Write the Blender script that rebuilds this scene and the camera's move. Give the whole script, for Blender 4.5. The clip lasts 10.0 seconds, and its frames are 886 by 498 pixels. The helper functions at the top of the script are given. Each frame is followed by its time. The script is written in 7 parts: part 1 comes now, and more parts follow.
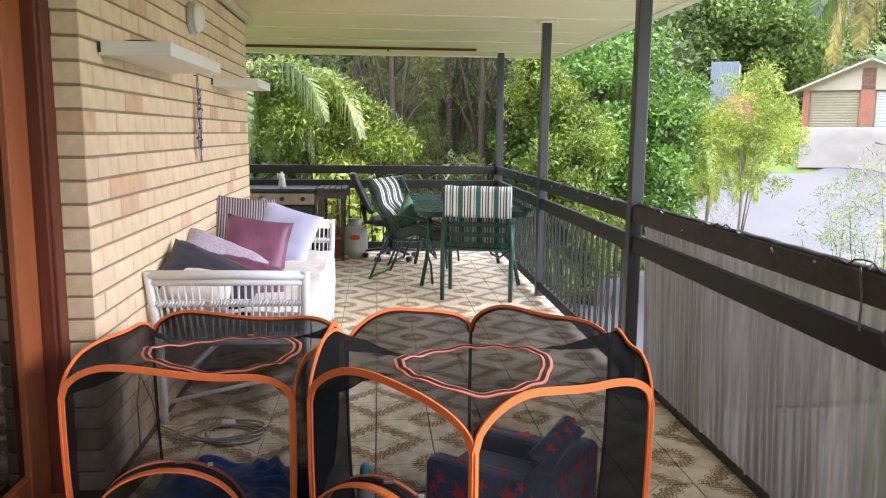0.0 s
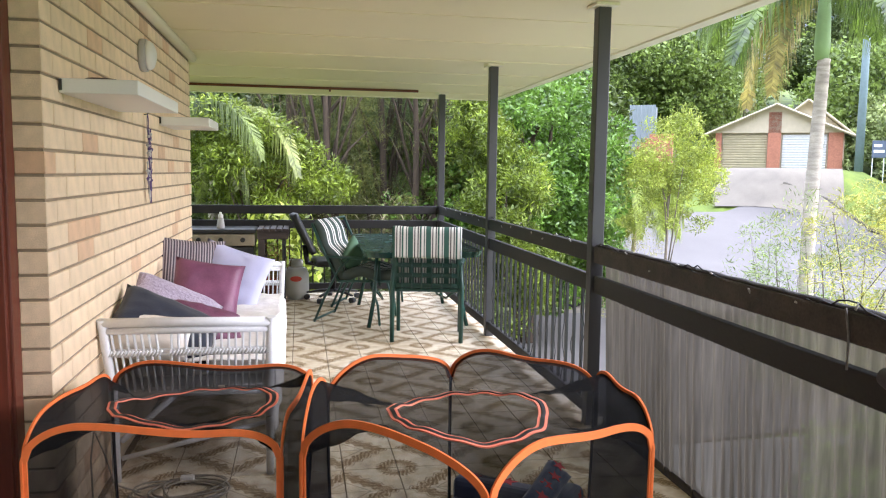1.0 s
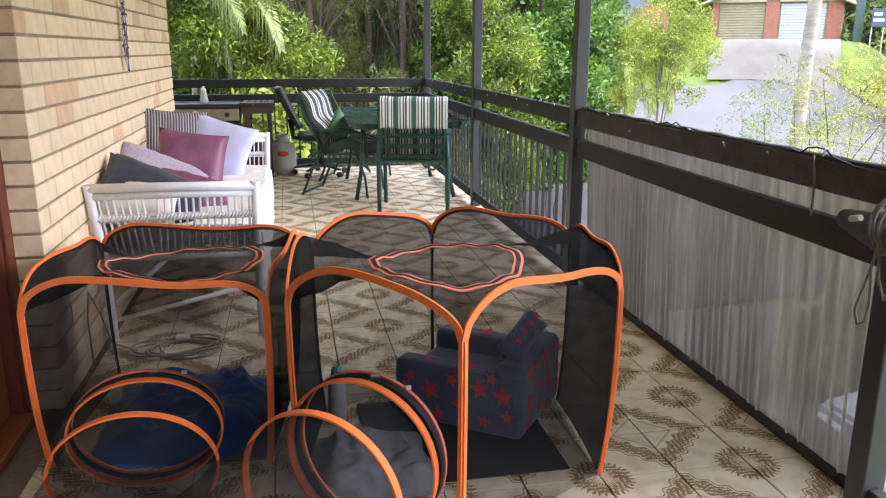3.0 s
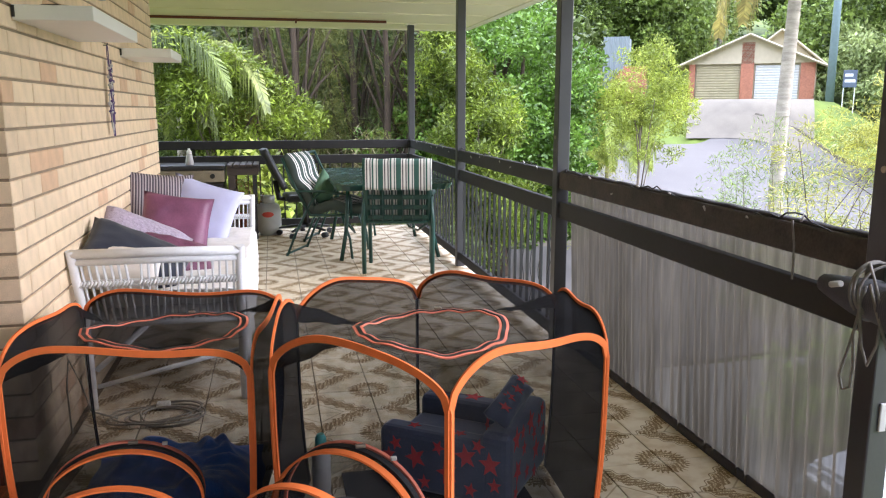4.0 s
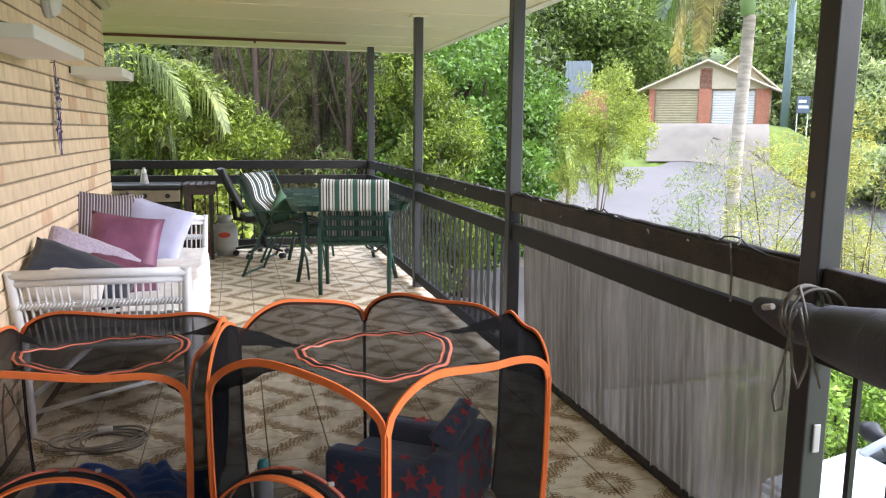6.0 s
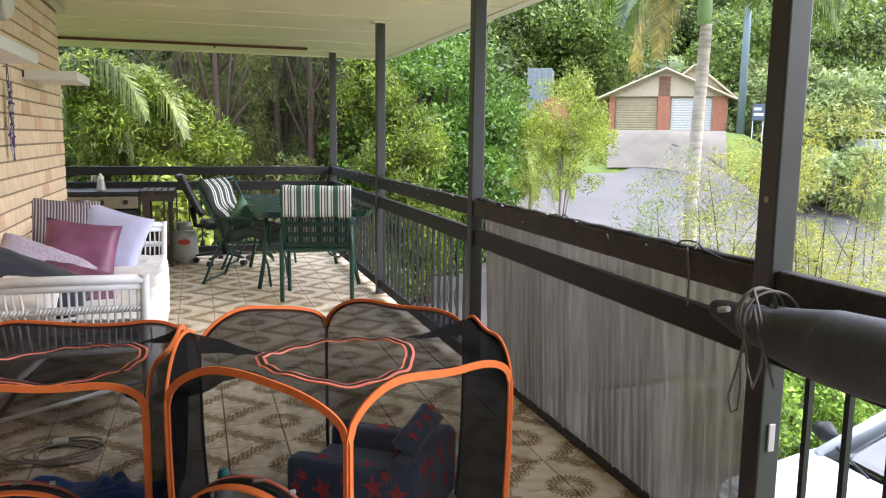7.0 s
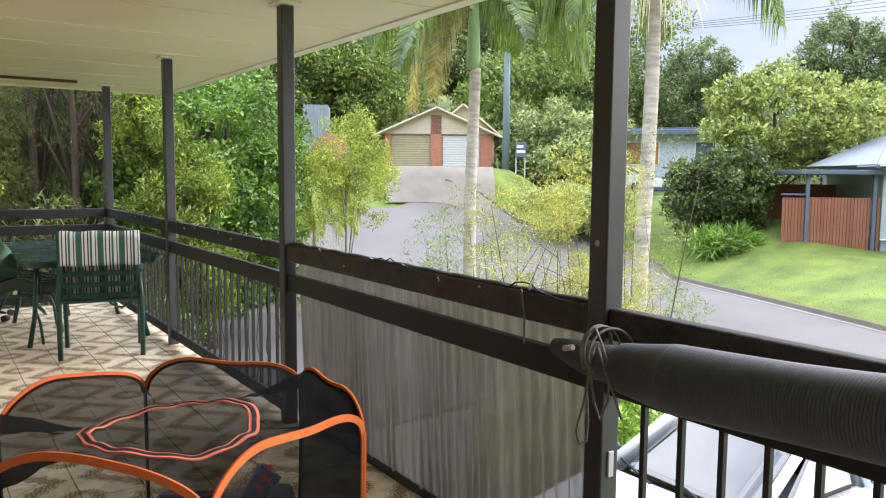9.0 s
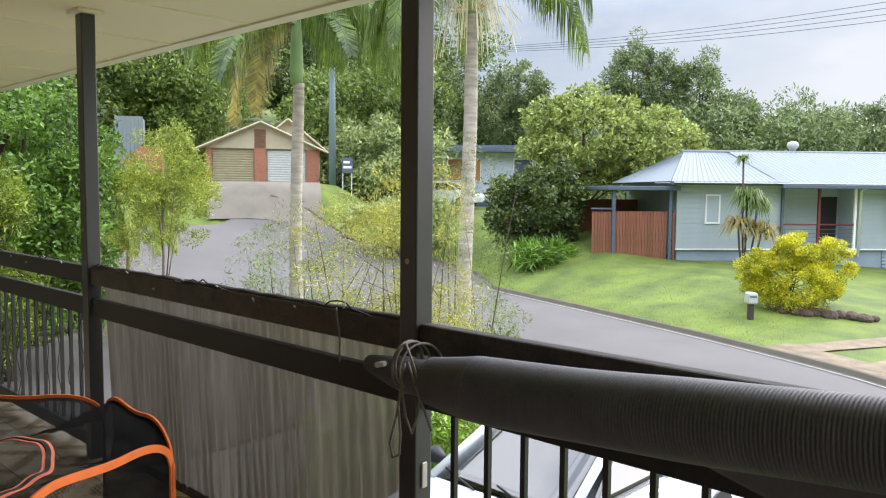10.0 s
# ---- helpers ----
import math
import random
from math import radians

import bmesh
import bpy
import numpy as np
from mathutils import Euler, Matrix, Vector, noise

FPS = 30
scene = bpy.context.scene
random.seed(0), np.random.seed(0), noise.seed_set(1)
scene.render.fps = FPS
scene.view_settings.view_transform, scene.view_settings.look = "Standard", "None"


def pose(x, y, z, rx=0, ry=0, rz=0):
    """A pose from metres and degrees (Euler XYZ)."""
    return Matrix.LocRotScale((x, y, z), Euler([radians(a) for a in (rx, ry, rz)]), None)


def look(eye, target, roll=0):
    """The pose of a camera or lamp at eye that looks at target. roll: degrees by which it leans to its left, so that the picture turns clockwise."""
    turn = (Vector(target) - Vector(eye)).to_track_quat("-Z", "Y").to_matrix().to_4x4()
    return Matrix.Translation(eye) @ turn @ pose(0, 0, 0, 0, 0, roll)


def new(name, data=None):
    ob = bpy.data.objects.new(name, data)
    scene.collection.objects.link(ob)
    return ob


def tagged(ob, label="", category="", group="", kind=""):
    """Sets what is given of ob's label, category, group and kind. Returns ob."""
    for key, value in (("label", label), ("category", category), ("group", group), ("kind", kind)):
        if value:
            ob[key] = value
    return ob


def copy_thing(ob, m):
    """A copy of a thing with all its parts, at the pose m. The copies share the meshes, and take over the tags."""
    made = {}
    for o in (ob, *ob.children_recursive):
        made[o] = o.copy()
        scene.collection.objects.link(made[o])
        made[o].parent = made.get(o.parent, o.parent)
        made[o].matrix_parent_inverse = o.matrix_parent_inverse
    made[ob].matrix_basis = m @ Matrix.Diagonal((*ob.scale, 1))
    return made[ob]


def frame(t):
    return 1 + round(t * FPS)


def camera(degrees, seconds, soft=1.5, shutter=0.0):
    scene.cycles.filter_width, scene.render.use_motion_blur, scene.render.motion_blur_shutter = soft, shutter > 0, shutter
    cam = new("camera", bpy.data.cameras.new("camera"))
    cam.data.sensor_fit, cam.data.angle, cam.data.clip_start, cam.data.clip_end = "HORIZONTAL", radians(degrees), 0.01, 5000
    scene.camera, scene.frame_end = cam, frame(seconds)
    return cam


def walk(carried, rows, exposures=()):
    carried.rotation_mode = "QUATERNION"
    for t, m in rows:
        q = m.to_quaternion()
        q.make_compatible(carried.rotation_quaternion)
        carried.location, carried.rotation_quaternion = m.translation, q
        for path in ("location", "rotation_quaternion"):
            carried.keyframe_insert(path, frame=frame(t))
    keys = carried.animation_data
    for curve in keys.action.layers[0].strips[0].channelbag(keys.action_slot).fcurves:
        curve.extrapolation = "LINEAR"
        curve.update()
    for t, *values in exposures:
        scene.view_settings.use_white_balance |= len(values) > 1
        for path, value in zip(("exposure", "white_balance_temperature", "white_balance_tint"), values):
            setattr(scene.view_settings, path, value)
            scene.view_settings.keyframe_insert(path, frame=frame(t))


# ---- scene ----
cam = camera(59.8, 10.0, soft=1.15)
PATH = [
    (0, (-0.014, -0.031, 1.386), (0.154, 1.94, 1.088), 0.6),
    (0.5, (-0.114, 0.036, 1.385), (0.14, 2.008, 1.168), 0.7),
    (1, (-0.217, 0.043, 1.398), (0.146, 2.0, 1.201), 0.8),
    (1.5, (-0.206, 0.043, 1.378), (0.207, 1.984, 1.129), 1.0),
    (2, (-0.205, 0.005, 1.345), (0.204, 1.919, 0.936), 1.0),
    (2.2, (-0.199, -0.005, 1.317), (0.195, 1.895, 0.834), 1.0),
    (3.3, (-0.183, -0.032, 1.33), (0.193, 1.868, 0.829), -0.0),
    (3.5, (-0.189, -0.034, 1.343), (0.197, 1.872, 0.876), 0.1),
    (4, (-0.184, -0.025, 1.351), (0.236, 1.898, 0.995), -0.0),
    (4.5, (-0.168, -0.019, 1.352), (0.272, 1.904, 1.019), 0.2),
    (5, (-0.149, -0.016, 1.356), (0.317, 1.903, 1.037), 0.4),
    (5.5, (-0.126, -0.025, 1.356), (0.362, 1.889, 1.047), 0.5),
    (7, (-0.112, -0.04, 1.354), (0.489, 1.846, 1.068), 0.7),
    (7.5, (-0.18, 0.012, 1.359), (0.514, 1.868, 1.089), 0.7),
    (8, (-0.266, 0.066, 1.366), (0.556, 1.873, 1.121), 0.7),
    (8.5, (-0.301, 0.092, 1.381), (0.668, 1.828, 1.164), 0.7),
    (9, (-0.287, 0.069, 1.394), (0.831, 1.716, 1.203), 0.5),
    (9.5, (-0.276, 0.042, 1.402), (0.997, 1.575, 1.235), 0.4),
    (10, (-0.272, 0.007, 1.41), (1.183, 1.371, 1.262), 0.5),
]
EXPOSURES = [
    (0.0, 1.4, 5750, 19), (1.5, 1.35, 5750, 19), (3.5, 1.35, 5700, 19), (5.5, 1.3, 5750, 18),
    (7.0, 1.1, 5850, 17), (8.0, 1.02, 5950, 16), (9.0, 0.95, 6050, 15), (10.0, 0.6, 6150, 13),
]
walk(cam, [(t, look(eye, target, roll)) for t, eye, target, roll in PATH], EXPOSURES)

# ---- world, sun, exposure ----
SKY_TOP = 5.0  # overcast sky, brighter towards the zenith
world = bpy.data.worlds.new("world")
scene.world = world
world.use_nodes = True
wn, wl = world.node_tree.nodes, world.node_tree.links
wn.clear()
sky = wn.new("ShaderNodeTexSky")
sky.sky_type, sky.sun_disc = "NISHITA", False
sky.sun_elevation, sky.sun_rotation = radians(25), radians(108)
sky.air_density, sky.dust_density = 1.0, 2.0
tc = wn.new("ShaderNodeTexCoord")
squash = wn.new("ShaderNodeMapping")
squash.inputs["Scale"].default_value = (1, 1, 2.6)
cloud = wn.new("ShaderNodeTexNoise")
cloud.inputs["Scale"].default_value, cloud.inputs["Detail"].default_value, cloud.inputs["Roughness"].default_value = 2.4, 6, 0.55
cover = wn.new("ShaderNodeValToRGB")
cover.color_ramp.elements[0].position, cover.color_ramp.elements[0].color = 0.3, (0.45, 0.45, 0.45, 1)
cover.color_ramp.elements[1].position, cover.color_ramp.elements[1].color = 0.6, (1, 1, 1, 1)
tone = wn.new("ShaderNodeValToRGB")
tone.color_ramp.elements[0].position, tone.color_ramp.elements[0].color = 0.33, (2.6, 3.0, 3.6, 1)
tone.color_ramp.elements[1].position, tone.color_ramp.elements[1].color = 0.6, (6.0, 6.1, 6.2, 1)
mixc = wn.new("ShaderNodeMix")
mixc.data_type = "RGBA"
back = wn.new("ShaderNodeBackground")
back.inputs["Strength"].default_value = 0.1
wout = wn.new("ShaderNodeOutputWorld")
wl.new(tc.outputs["Generated"], squash.inputs["Vector"])
wl.new(squash.outputs["Vector"], cloud.inputs["Vector"])
wl.new(cloud.outputs["Fac"], cover.inputs["Fac"])
wl.new(cloud.outputs["Fac"], tone.inputs["Fac"])
wl.new(cover.outputs["Color"], mixc.inputs["Factor"])
wl.new(sky.outputs["Color"], mixc.inputs["A"])
wl.new(tone.outputs["Color"], mixc.inputs["B"])
height = wn.new("ShaderNodeSeparateXYZ")
wl.new(tc.outputs["Generated"], height.inputs["Vector"])
glow = wn.new("ShaderNodeMapRange")
glow.interpolation_type = "SMOOTHSTEP"
glow.inputs["From Min"].default_value, glow.inputs["From Max"].default_value = 0.2, 0.46
glow.inputs["To Min"].default_value, glow.inputs["To Max"].default_value = 1.0, SKY_TOP
wl.new(height.outputs["Z"], glow.inputs["Value"])
scaled = wn.new("ShaderNodeVectorMath")
scaled.operation = "SCALE"
wl.new(mixc.outputs["Result"], scaled.inputs[0])
wl.new(glow.outputs["Result"], scaled.inputs["Scale"])
wl.new(scaled.outputs["Vector"], back.inputs["Color"])
wl.new(back.outputs["Background"], wout.inputs["Surface"])

sun = new("sun", bpy.data.lights.new("sun", "SUN"))
sun.data.energy, sun.data.angle, sun.data.color = 2.2, radians(50), (1.0, 0.96, 0.91)
sun.matrix_world = look((40, -13, 20), (0, 0, 0))


# ---- materials ----
def srgb(r, g, b):
    return tuple(((c / 255) / 12.92 if c / 255 <= 0.04045 else ((c / 255 + 0.055) / 1.055) ** 2.4) for c in (r, g, b))


def material(name, color, rough=0.6, metal=0.0, vary=0.15, scale=8.0, bump=0.0, fine=120.0, per_piece=0.0, hue=None, coat=0.0, stretch=(1, 1, 1), per_island=0.0, sheen=0.0, translucent=0.0):
    """A painted, woven, mineral or leafy surface: two scales of colour variation, grain relief, roughness wear."""
    m = bpy.data.materials.new(name)
    m.use_nodes = True
    n, l = m.node_tree.nodes, m.node_tree.links
    bsdf = n["Principled BSDF"]
    co = n.new("ShaderNodeTexCoord")
    mp = n.new("ShaderNodeMapping")
    mp.inputs["Scale"].default_value = stretch
    l.new(co.outputs["Object"], mp.inputs["Vector"])
    big = n.new("ShaderNodeTexNoise")
    big.inputs["Scale"].default_value, big.inputs["Detail"].default_value = scale, 4
    small = n.new("ShaderNodeTexNoise")
    small.inputs["Scale"].default_value, small.inputs["Detail"].default_value = fine, 3
    for t in (big, small):
        l.new(mp.outputs["Vector"], t.inputs["Vector"])
    add = n.new("ShaderNodeMath")
    add.operation = "MULTIPLY_ADD"
    l.new(small.outputs["Fac"], add.inputs[0])
    add.inputs[1].default_value = 0.5
    l.new(big.outputs["Fac"], add.inputs[2])
    ramp = n.new("ShaderNodeValToRGB")
    a = [c * (1 - vary) for c in color]
    b = [min(1, c * (1 + vary)) for c in (hue or color)]
    ramp.color_ramp.elements[0].position, ramp.color_ramp.elements[0].color = 0.5, (*a, 1)
    ramp.color_ramp.elements[1].position, ramp.color_ramp.elements[1].color = 1.0, (*b, 1)
    l.new(add.outputs[0], ramp.inputs["Fac"])
    out = ramp.outputs["Color"]
    if per_piece or per_island:
        if per_piece:
            src = n.new("ShaderNodeObjectInfo").outputs["Random"]
        else:
            src = n.new("ShaderNodeNewGeometry").outputs["Random Per Island"]
        k = per_piece or per_island
        mr = n.new("ShaderNodeMapRange")
        mr.inputs["To Min"].default_value, mr.inputs["To Max"].default_value = 1 - k, 1 + k
        l.new(src, mr.inputs["Value"])
        hs = n.new("ShaderNodeHueSaturation")
        l.new(mr.outputs["Result"], hs.inputs["Value"])
        l.new(out, hs.inputs["Color"])
        out = hs.outputs["Color"]
    l.new(out, bsdf.inputs["Base Color"])
    rr = n.new("ShaderNodeMapRange")
    rr.inputs["To Min"].default_value, rr.inputs["To Max"].default_value = max(0.02, rough - 0.1), min(1, rough + 0.1)
    l.new(big.outputs["Fac"], rr.inputs["Value"])
    l.new(rr.outputs["Result"], bsdf.inputs["Roughness"])
    bsdf.inputs["Metallic"].default_value = metal
    bsdf.inputs["Coat Weight"].default_value = coat
    bsdf.inputs["Sheen Weight"].default_value = sheen
    if bump:
        bp = n.new("ShaderNodeBump")
        bp.inputs["Strength"].default_value, bp.inputs["Distance"].default_value = bump, 0.01
        l.new(add.outputs[0], bp.inputs["Height"])
        l.new(bp.outputs["Normal"], bsdf.inputs["Normal"])
    if translucent:
        tr = n.new("ShaderNodeBsdfTranslucent")
        l.new(out, tr.inputs["Color"])
        mx = n.new("ShaderNodeMixShader")
        mx.inputs["Fac"].default_value = translucent
        l.new(bsdf.outputs["BSDF"], mx.inputs[1])
        l.new(tr.outputs["BSDF"], mx.inputs[2])
        l.new(mx.outputs["Shader"], n["Material Output"].inputs["Surface"])
    return m


def net(name, color, open_share, translucent=0.3, stripes=0.0, crease=0.15):
    """Woven see-through cloth: an open share of holes, the rest dull thread that lets some light through."""
    m = bpy.data.materials.new(name)
    m.use_nodes = True
    n, l = m.node_tree.nodes, m.node_tree.links
    n.remove(n["Principled BSDF"])
    dif, trl, hole = n.new("ShaderNodeBsdfDiffuse"), n.new("ShaderNodeBsdfTranslucent"), n.new("ShaderNodeBsdfTransparent")
    co = n.new("ShaderNodeTexCoord")
    nz = n.new("ShaderNodeTexNoise")
    mp = n.new("ShaderNodeMapping")
    mp.inputs["Scale"].default_value = (1, 1, 0.06) if stripes else (1, 1, 1)
    nz.inputs["Scale"].default_value, nz.inputs["Detail"].default_value = (70 if stripes else 30 if crease > 0.2 else 9), 5
    l.new(co.outputs["Object"], mp.inputs["Vector"])
    l.new(mp.outputs["Vector"], nz.inputs["Vector"])
    if crease > 0.2:
        nz.noise_type, nz.inputs["Scale"].default_value, nz.inputs["Distortion"].default_value = "RIDGED_MULTIFRACTAL", 13.0, 1.2
    ramp = n.new("ShaderNodeValToRGB")
    # stripes: strength of the fold shading mixed into the thread colour
    k = stripes or 0.15
    ramp.color_ramp.elements[0].position, ramp.color_ramp.elements[0].color = 0.35, (*[c * (1 - k) for c in color], 1)
    ramp.color_ramp.elements[1].position, ramp.color_ramp.elements[1].color = 0.65, (*[c * (1 + k) for c in color], 1)
    l.new(nz.outputs["Fac"], ramp.inputs["Fac"])
    for s in (dif, trl):
        l.new(ramp.outputs["Color"], s.inputs["Color"])
    a, b = n.new("ShaderNodeMixShader"), n.new("ShaderNodeMixShader")
    a.inputs["Fac"].default_value = translucent
    l.new(dif.outputs["BSDF"], a.inputs[1])
    l.new(trl.outputs["BSDF"], a.inputs[2])
    mr = n.new("ShaderNodeMapRange")
    mr.inputs["From Min"].default_value, mr.inputs["From Max"].default_value = 0.3, 0.7
    mr.inputs["To Min"].default_value, mr.inputs["To Max"].default_value = open_share * (1 - crease), min(1, open_share * (1 + crease))
    if crease > 0.2:
        mr.inputs["From Min"].default_value, mr.inputs["From Max"].default_value = 0.45, 0.95
        mr.inputs["To Min"].default_value, mr.inputs["To Max"].default_value = open_share * 1.15, open_share * 0.3
    l.new(nz.outputs["Fac"], mr.inputs["Value"])
    l.new(mr.outputs["Result"], b.inputs["Fac"])
    l.new(a.outputs["Shader"], b.inputs[1])
    l.new(hole.outputs["BSDF"], b.inputs[2])
    l.new(b.outputs["Shader"], n["Material Output"].inputs["Surface"])
    return m


def striped(name, colors, width, axis="X", rough=0.85):
    """Woven cloth with repeating stripes; colors: (share, colour) rows over one repeat of that width."""
    m = bpy.data.materials.new(name)
    m.use_nodes = True
    n, l = m.node_tree.nodes, m.node_tree.links
    co, sep = n.new("ShaderNodeTexCoord"), n.new("ShaderNodeSeparateXYZ")
    l.new(co.outputs["Object"], sep.inputs["Vector"])
    d, f = n.new("ShaderNodeMath"), n.new("ShaderNodeMath")
    d.operation, f.operation = "MULTIPLY_ADD", "FRACT"
    d.inputs[1].default_value, d.inputs[2].default_value = 1 / width, 50.3
    l.new(sep.outputs[axis], d.inputs[0])
    l.new(d.outputs[0], f.inputs[0])
    ramp = n.new("ShaderNodeValToRGB")
    ramp.color_ramp.interpolation = "CONSTANT"
    at = 0.0
    for i, (share, c) in enumerate(colors):
        e = ramp.color_ramp.elements[i] if i < 2 else ramp.color_ramp.elements.new(min(at, 0.999))
        e.position, e.color = at, (*c, 1)
        at += share
    l.new(f.outputs[0], ramp.inputs["Fac"])
    nz = n.new("ShaderNodeTexNoise")
    nz.inputs["Scale"].default_value = 300
    bp = n.new("ShaderNodeBump")
    bp.inputs["Strength"].default_value = 0.15
    l.new(nz.outputs["Fac"], bp.inputs["Height"])
    l.new(bp.outputs["Normal"], n["Principled BSDF"].inputs["Normal"])
    l.new(ramp.outputs["Color"], n["Principled BSDF"].inputs["Base Color"])
    n["Principled BSDF"].inputs["Roughness"].default_value = rough
    return m


def glass(name, color=(0.9, 0.95, 0.95), rough=0.02, see=0.6, ior=1.9):
    m = bpy.data.materials.new(name)
    m.use_nodes = True
    n, l = m.node_tree.nodes, m.node_tree.links
    n.remove(n["Principled BSDF"])
    gl, tr, fr, mx = n.new("ShaderNodeBsdfGlossy"), n.new("ShaderNodeBsdfTransparent"), n.new("ShaderNodeFresnel"), n.new("ShaderNodeMixShader")
    gl.inputs["Roughness"].default_value = rough
    fr.inputs["IOR"].default_value = ior
    tr.inputs["Color"].default_value = (*[c * see for c in color], 1)
    l.new(fr.outputs["Fac"], mx.inputs["Fac"])
    l.new(tr.outputs["BSDF"], mx.inputs[1])
    l.new(gl.outputs["BSDF"], mx.inputs[2])
    l.new(mx.outputs["Shader"], n["Material Output"].inputs["Surface"])
    return m


M_BRICK = material("cream brick", srgb(226, 204, 170), 0.85, vary=0.1, scale=14, bump=0.35, fine=260, per_piece=0.055, hue=srgb(232, 208, 176))
M_BRICK_TAN = material("tan brick", srgb(214, 180, 146), 0.85, vary=0.14, scale=12, bump=0.35, fine=260, per_piece=0.08)
M_MORTAR = material("grey mortar", srgb(150, 134, 112), 0.95, vary=0.15, scale=20, bump=0.4)
M_CEIL = material("cream ceiling paint", srgb(228, 217, 180), 0.5, vary=0.03, scale=2)
M_TRIM = material("cream trim paint", srgb(228, 220, 196), 0.45, vary=0.04, scale=6)
M_RAIL = material("charcoal rail paint", srgb(24, 23, 23), 0.68, vary=0.25, scale=9, bump=0.12, fine=60, hue=srgb(34, 32, 31))
M_RAIL_WORN = material("weathered brown-black rail paint", srgb(44, 39, 37), 0.7, vary=0.3, scale=14, bump=0.35, fine=90, hue=srgb(66, 58, 53))
M_POST = material("slate grey post paint", srgb(58, 57, 60), 0.38, vary=0.1, scale=5, bump=0.05)
M_BLACK = material("black steel", srgb(38, 38, 40), 0.45, vary=0.2, scale=20)
M_JAMB = material("dark red-brown timber", srgb(98, 46, 30), 0.4, vary=0.25, scale=5, bump=0.1, stretch=(8, 8, 0.6))
M_STILE = material("orange-brown varnished timber", srgb(150, 84, 48), 0.35, vary=0.2, scale=5, bump=0.08, stretch=(8, 8, 0.6))
M_GLASS = glass("door glass", see=0.25)
M_SLAB = material("concrete", srgb(150, 146, 138), 0.9, vary=0.15, scale=4, bump=0.2)
M_GROUT = material("dark grout", srgb(118, 104, 86), 0.9, vary=0.2, scale=30)
M_WHITE = material("white painted cane", srgb(226, 228, 232), 0.5, vary=0.05, scale=20, bump=0.08)
M_SHELF = material("white shelf paint", srgb(226, 225, 220), 0.45, vary=0.03, scale=5)
M_ORANGE = material("orange binding tape", srgb(238, 122, 56), 0.75, vary=0.08, scale=30, bump=0.15, fine=400)
M_CORAL = material("coral zip tape", srgb(232, 130, 104), 0.75, vary=0.08, scale=30)
M_ZIP = material("black zip", srgb(24, 22, 24), 0.6)
M_NET = net("black tent net", (0.024, 0.024, 0.025), 0.68, 0.2)
M_NET_FOLDED = net("doubled black tent net", (0.024, 0.024, 0.025), 0.6, 0.2)
M_NET_DENSE = net("dense black tent net", (0.014, 0.016, 0.022), 0.08, 0.2)
M_NET_HALF = net("double-layered black tent net", (0.02, 0.02, 0.022), 0.34, 0.2)
M_NET_ROOF = net("black loose roof net", (0.030, 0.030, 0.032), 0.21, 0.25, crease=0.4)
M_NAVY_PANEL = material("black tent cloth", srgb(26, 28, 36), 0.8, vary=0.2, scale=8)
# Upright streaks put shading of the folds into this cloth's colour.
M_SCREEN = net("grey shade cloth", (0.098, 0.086, 0.068), 0.07, 0.5, stripes=0.16)
M_HEM = material("charcoal cloth hem", srgb(58, 54, 54), 0.85, vary=0.15, scale=60, bump=0.3, stretch=(1, 8, 1))
M_PLASTIC_G = material("dark green plastic", srgb(28, 66, 58), 0.42, vary=0.1, scale=10)
M_TABLE = material("dark green table enamel", srgb(30, 62, 54), 0.25, vary=0.12, scale=6)
M_OFFICE = material("black office chair plastic", srgb(26, 26, 28), 0.5)
M_CUSHION = striped("green and cream stripe cloth", [(0.13, srgb(206, 206, 200)), (0.05, srgb(40, 66, 60)), (0.07, srgb(200, 200, 194)), (0.28, srgb(52, 88, 78)), (0.07, srgb(200, 200, 194)), (0.06, srgb(34, 38, 40)), (0.12, srgb(206, 206, 200)), (0.06, srgb(34, 38, 40)), (0.06, srgb(200, 200, 194)), (0.1, srgb(52, 88, 78))], 0.145)
M_NAVY = material("navy cloth", srgb(28, 34, 50), 0.9, vary=0.15, scale=12, bump=0.15, sheen=0.2)
M_LILAC = material("lilac shag", srgb(176, 164, 186), 0.95, vary=0.2, scale=60, bump=1.0, fine=200, sheen=0.3)
M_MAUVE = material("mauve satin", srgb(116, 70, 98), 0.5, vary=0.12, scale=8, bump=0.08, hue=srgb(130, 80, 110))
M_PLUM = material("plum crushed cloth", srgb(108, 62, 88), 0.5, vary=0.25, scale=30, bump=0.3)
M_PERI = material("pale periwinkle cotton", srgb(188, 190, 222), 0.85, vary=0.05, scale=8, bump=0.08)
M_SHEET = material("white cotton throw", srgb(232, 230, 228), 0.9, vary=0.06, scale=10, bump=0.3, fine=40)
M_PILLOW = material("off-white cotton", srgb(228, 222, 216), 0.9, vary=0.05, scale=8, bump=0.1)
M_STRIPE_P = striped("grey striped cloth", [(0.3, srgb(78, 72, 84)), (0.2, srgb(168, 160, 168)), (0.3, srgb(92, 82, 92)), (0.2, srgb(186, 180, 184))], 0.034)
M_SAGE = material("sage green cloth", srgb(84, 116, 92), 0.85, vary=0.08, scale=10, bump=0.1)
M_STARBASE = material("navy velour", srgb(70, 78, 104), 0.9, vary=0.15, scale=14, bump=0.1, sheen=0.3)
M_STAR = material("red star print", srgb(196, 66, 74), 0.9, vary=0.1, scale=14)
M_BLUE = material("royal blue fleece", srgb(34, 88, 176), 0.95, vary=0.25, scale=14, bump=0.5, sheen=0.4)
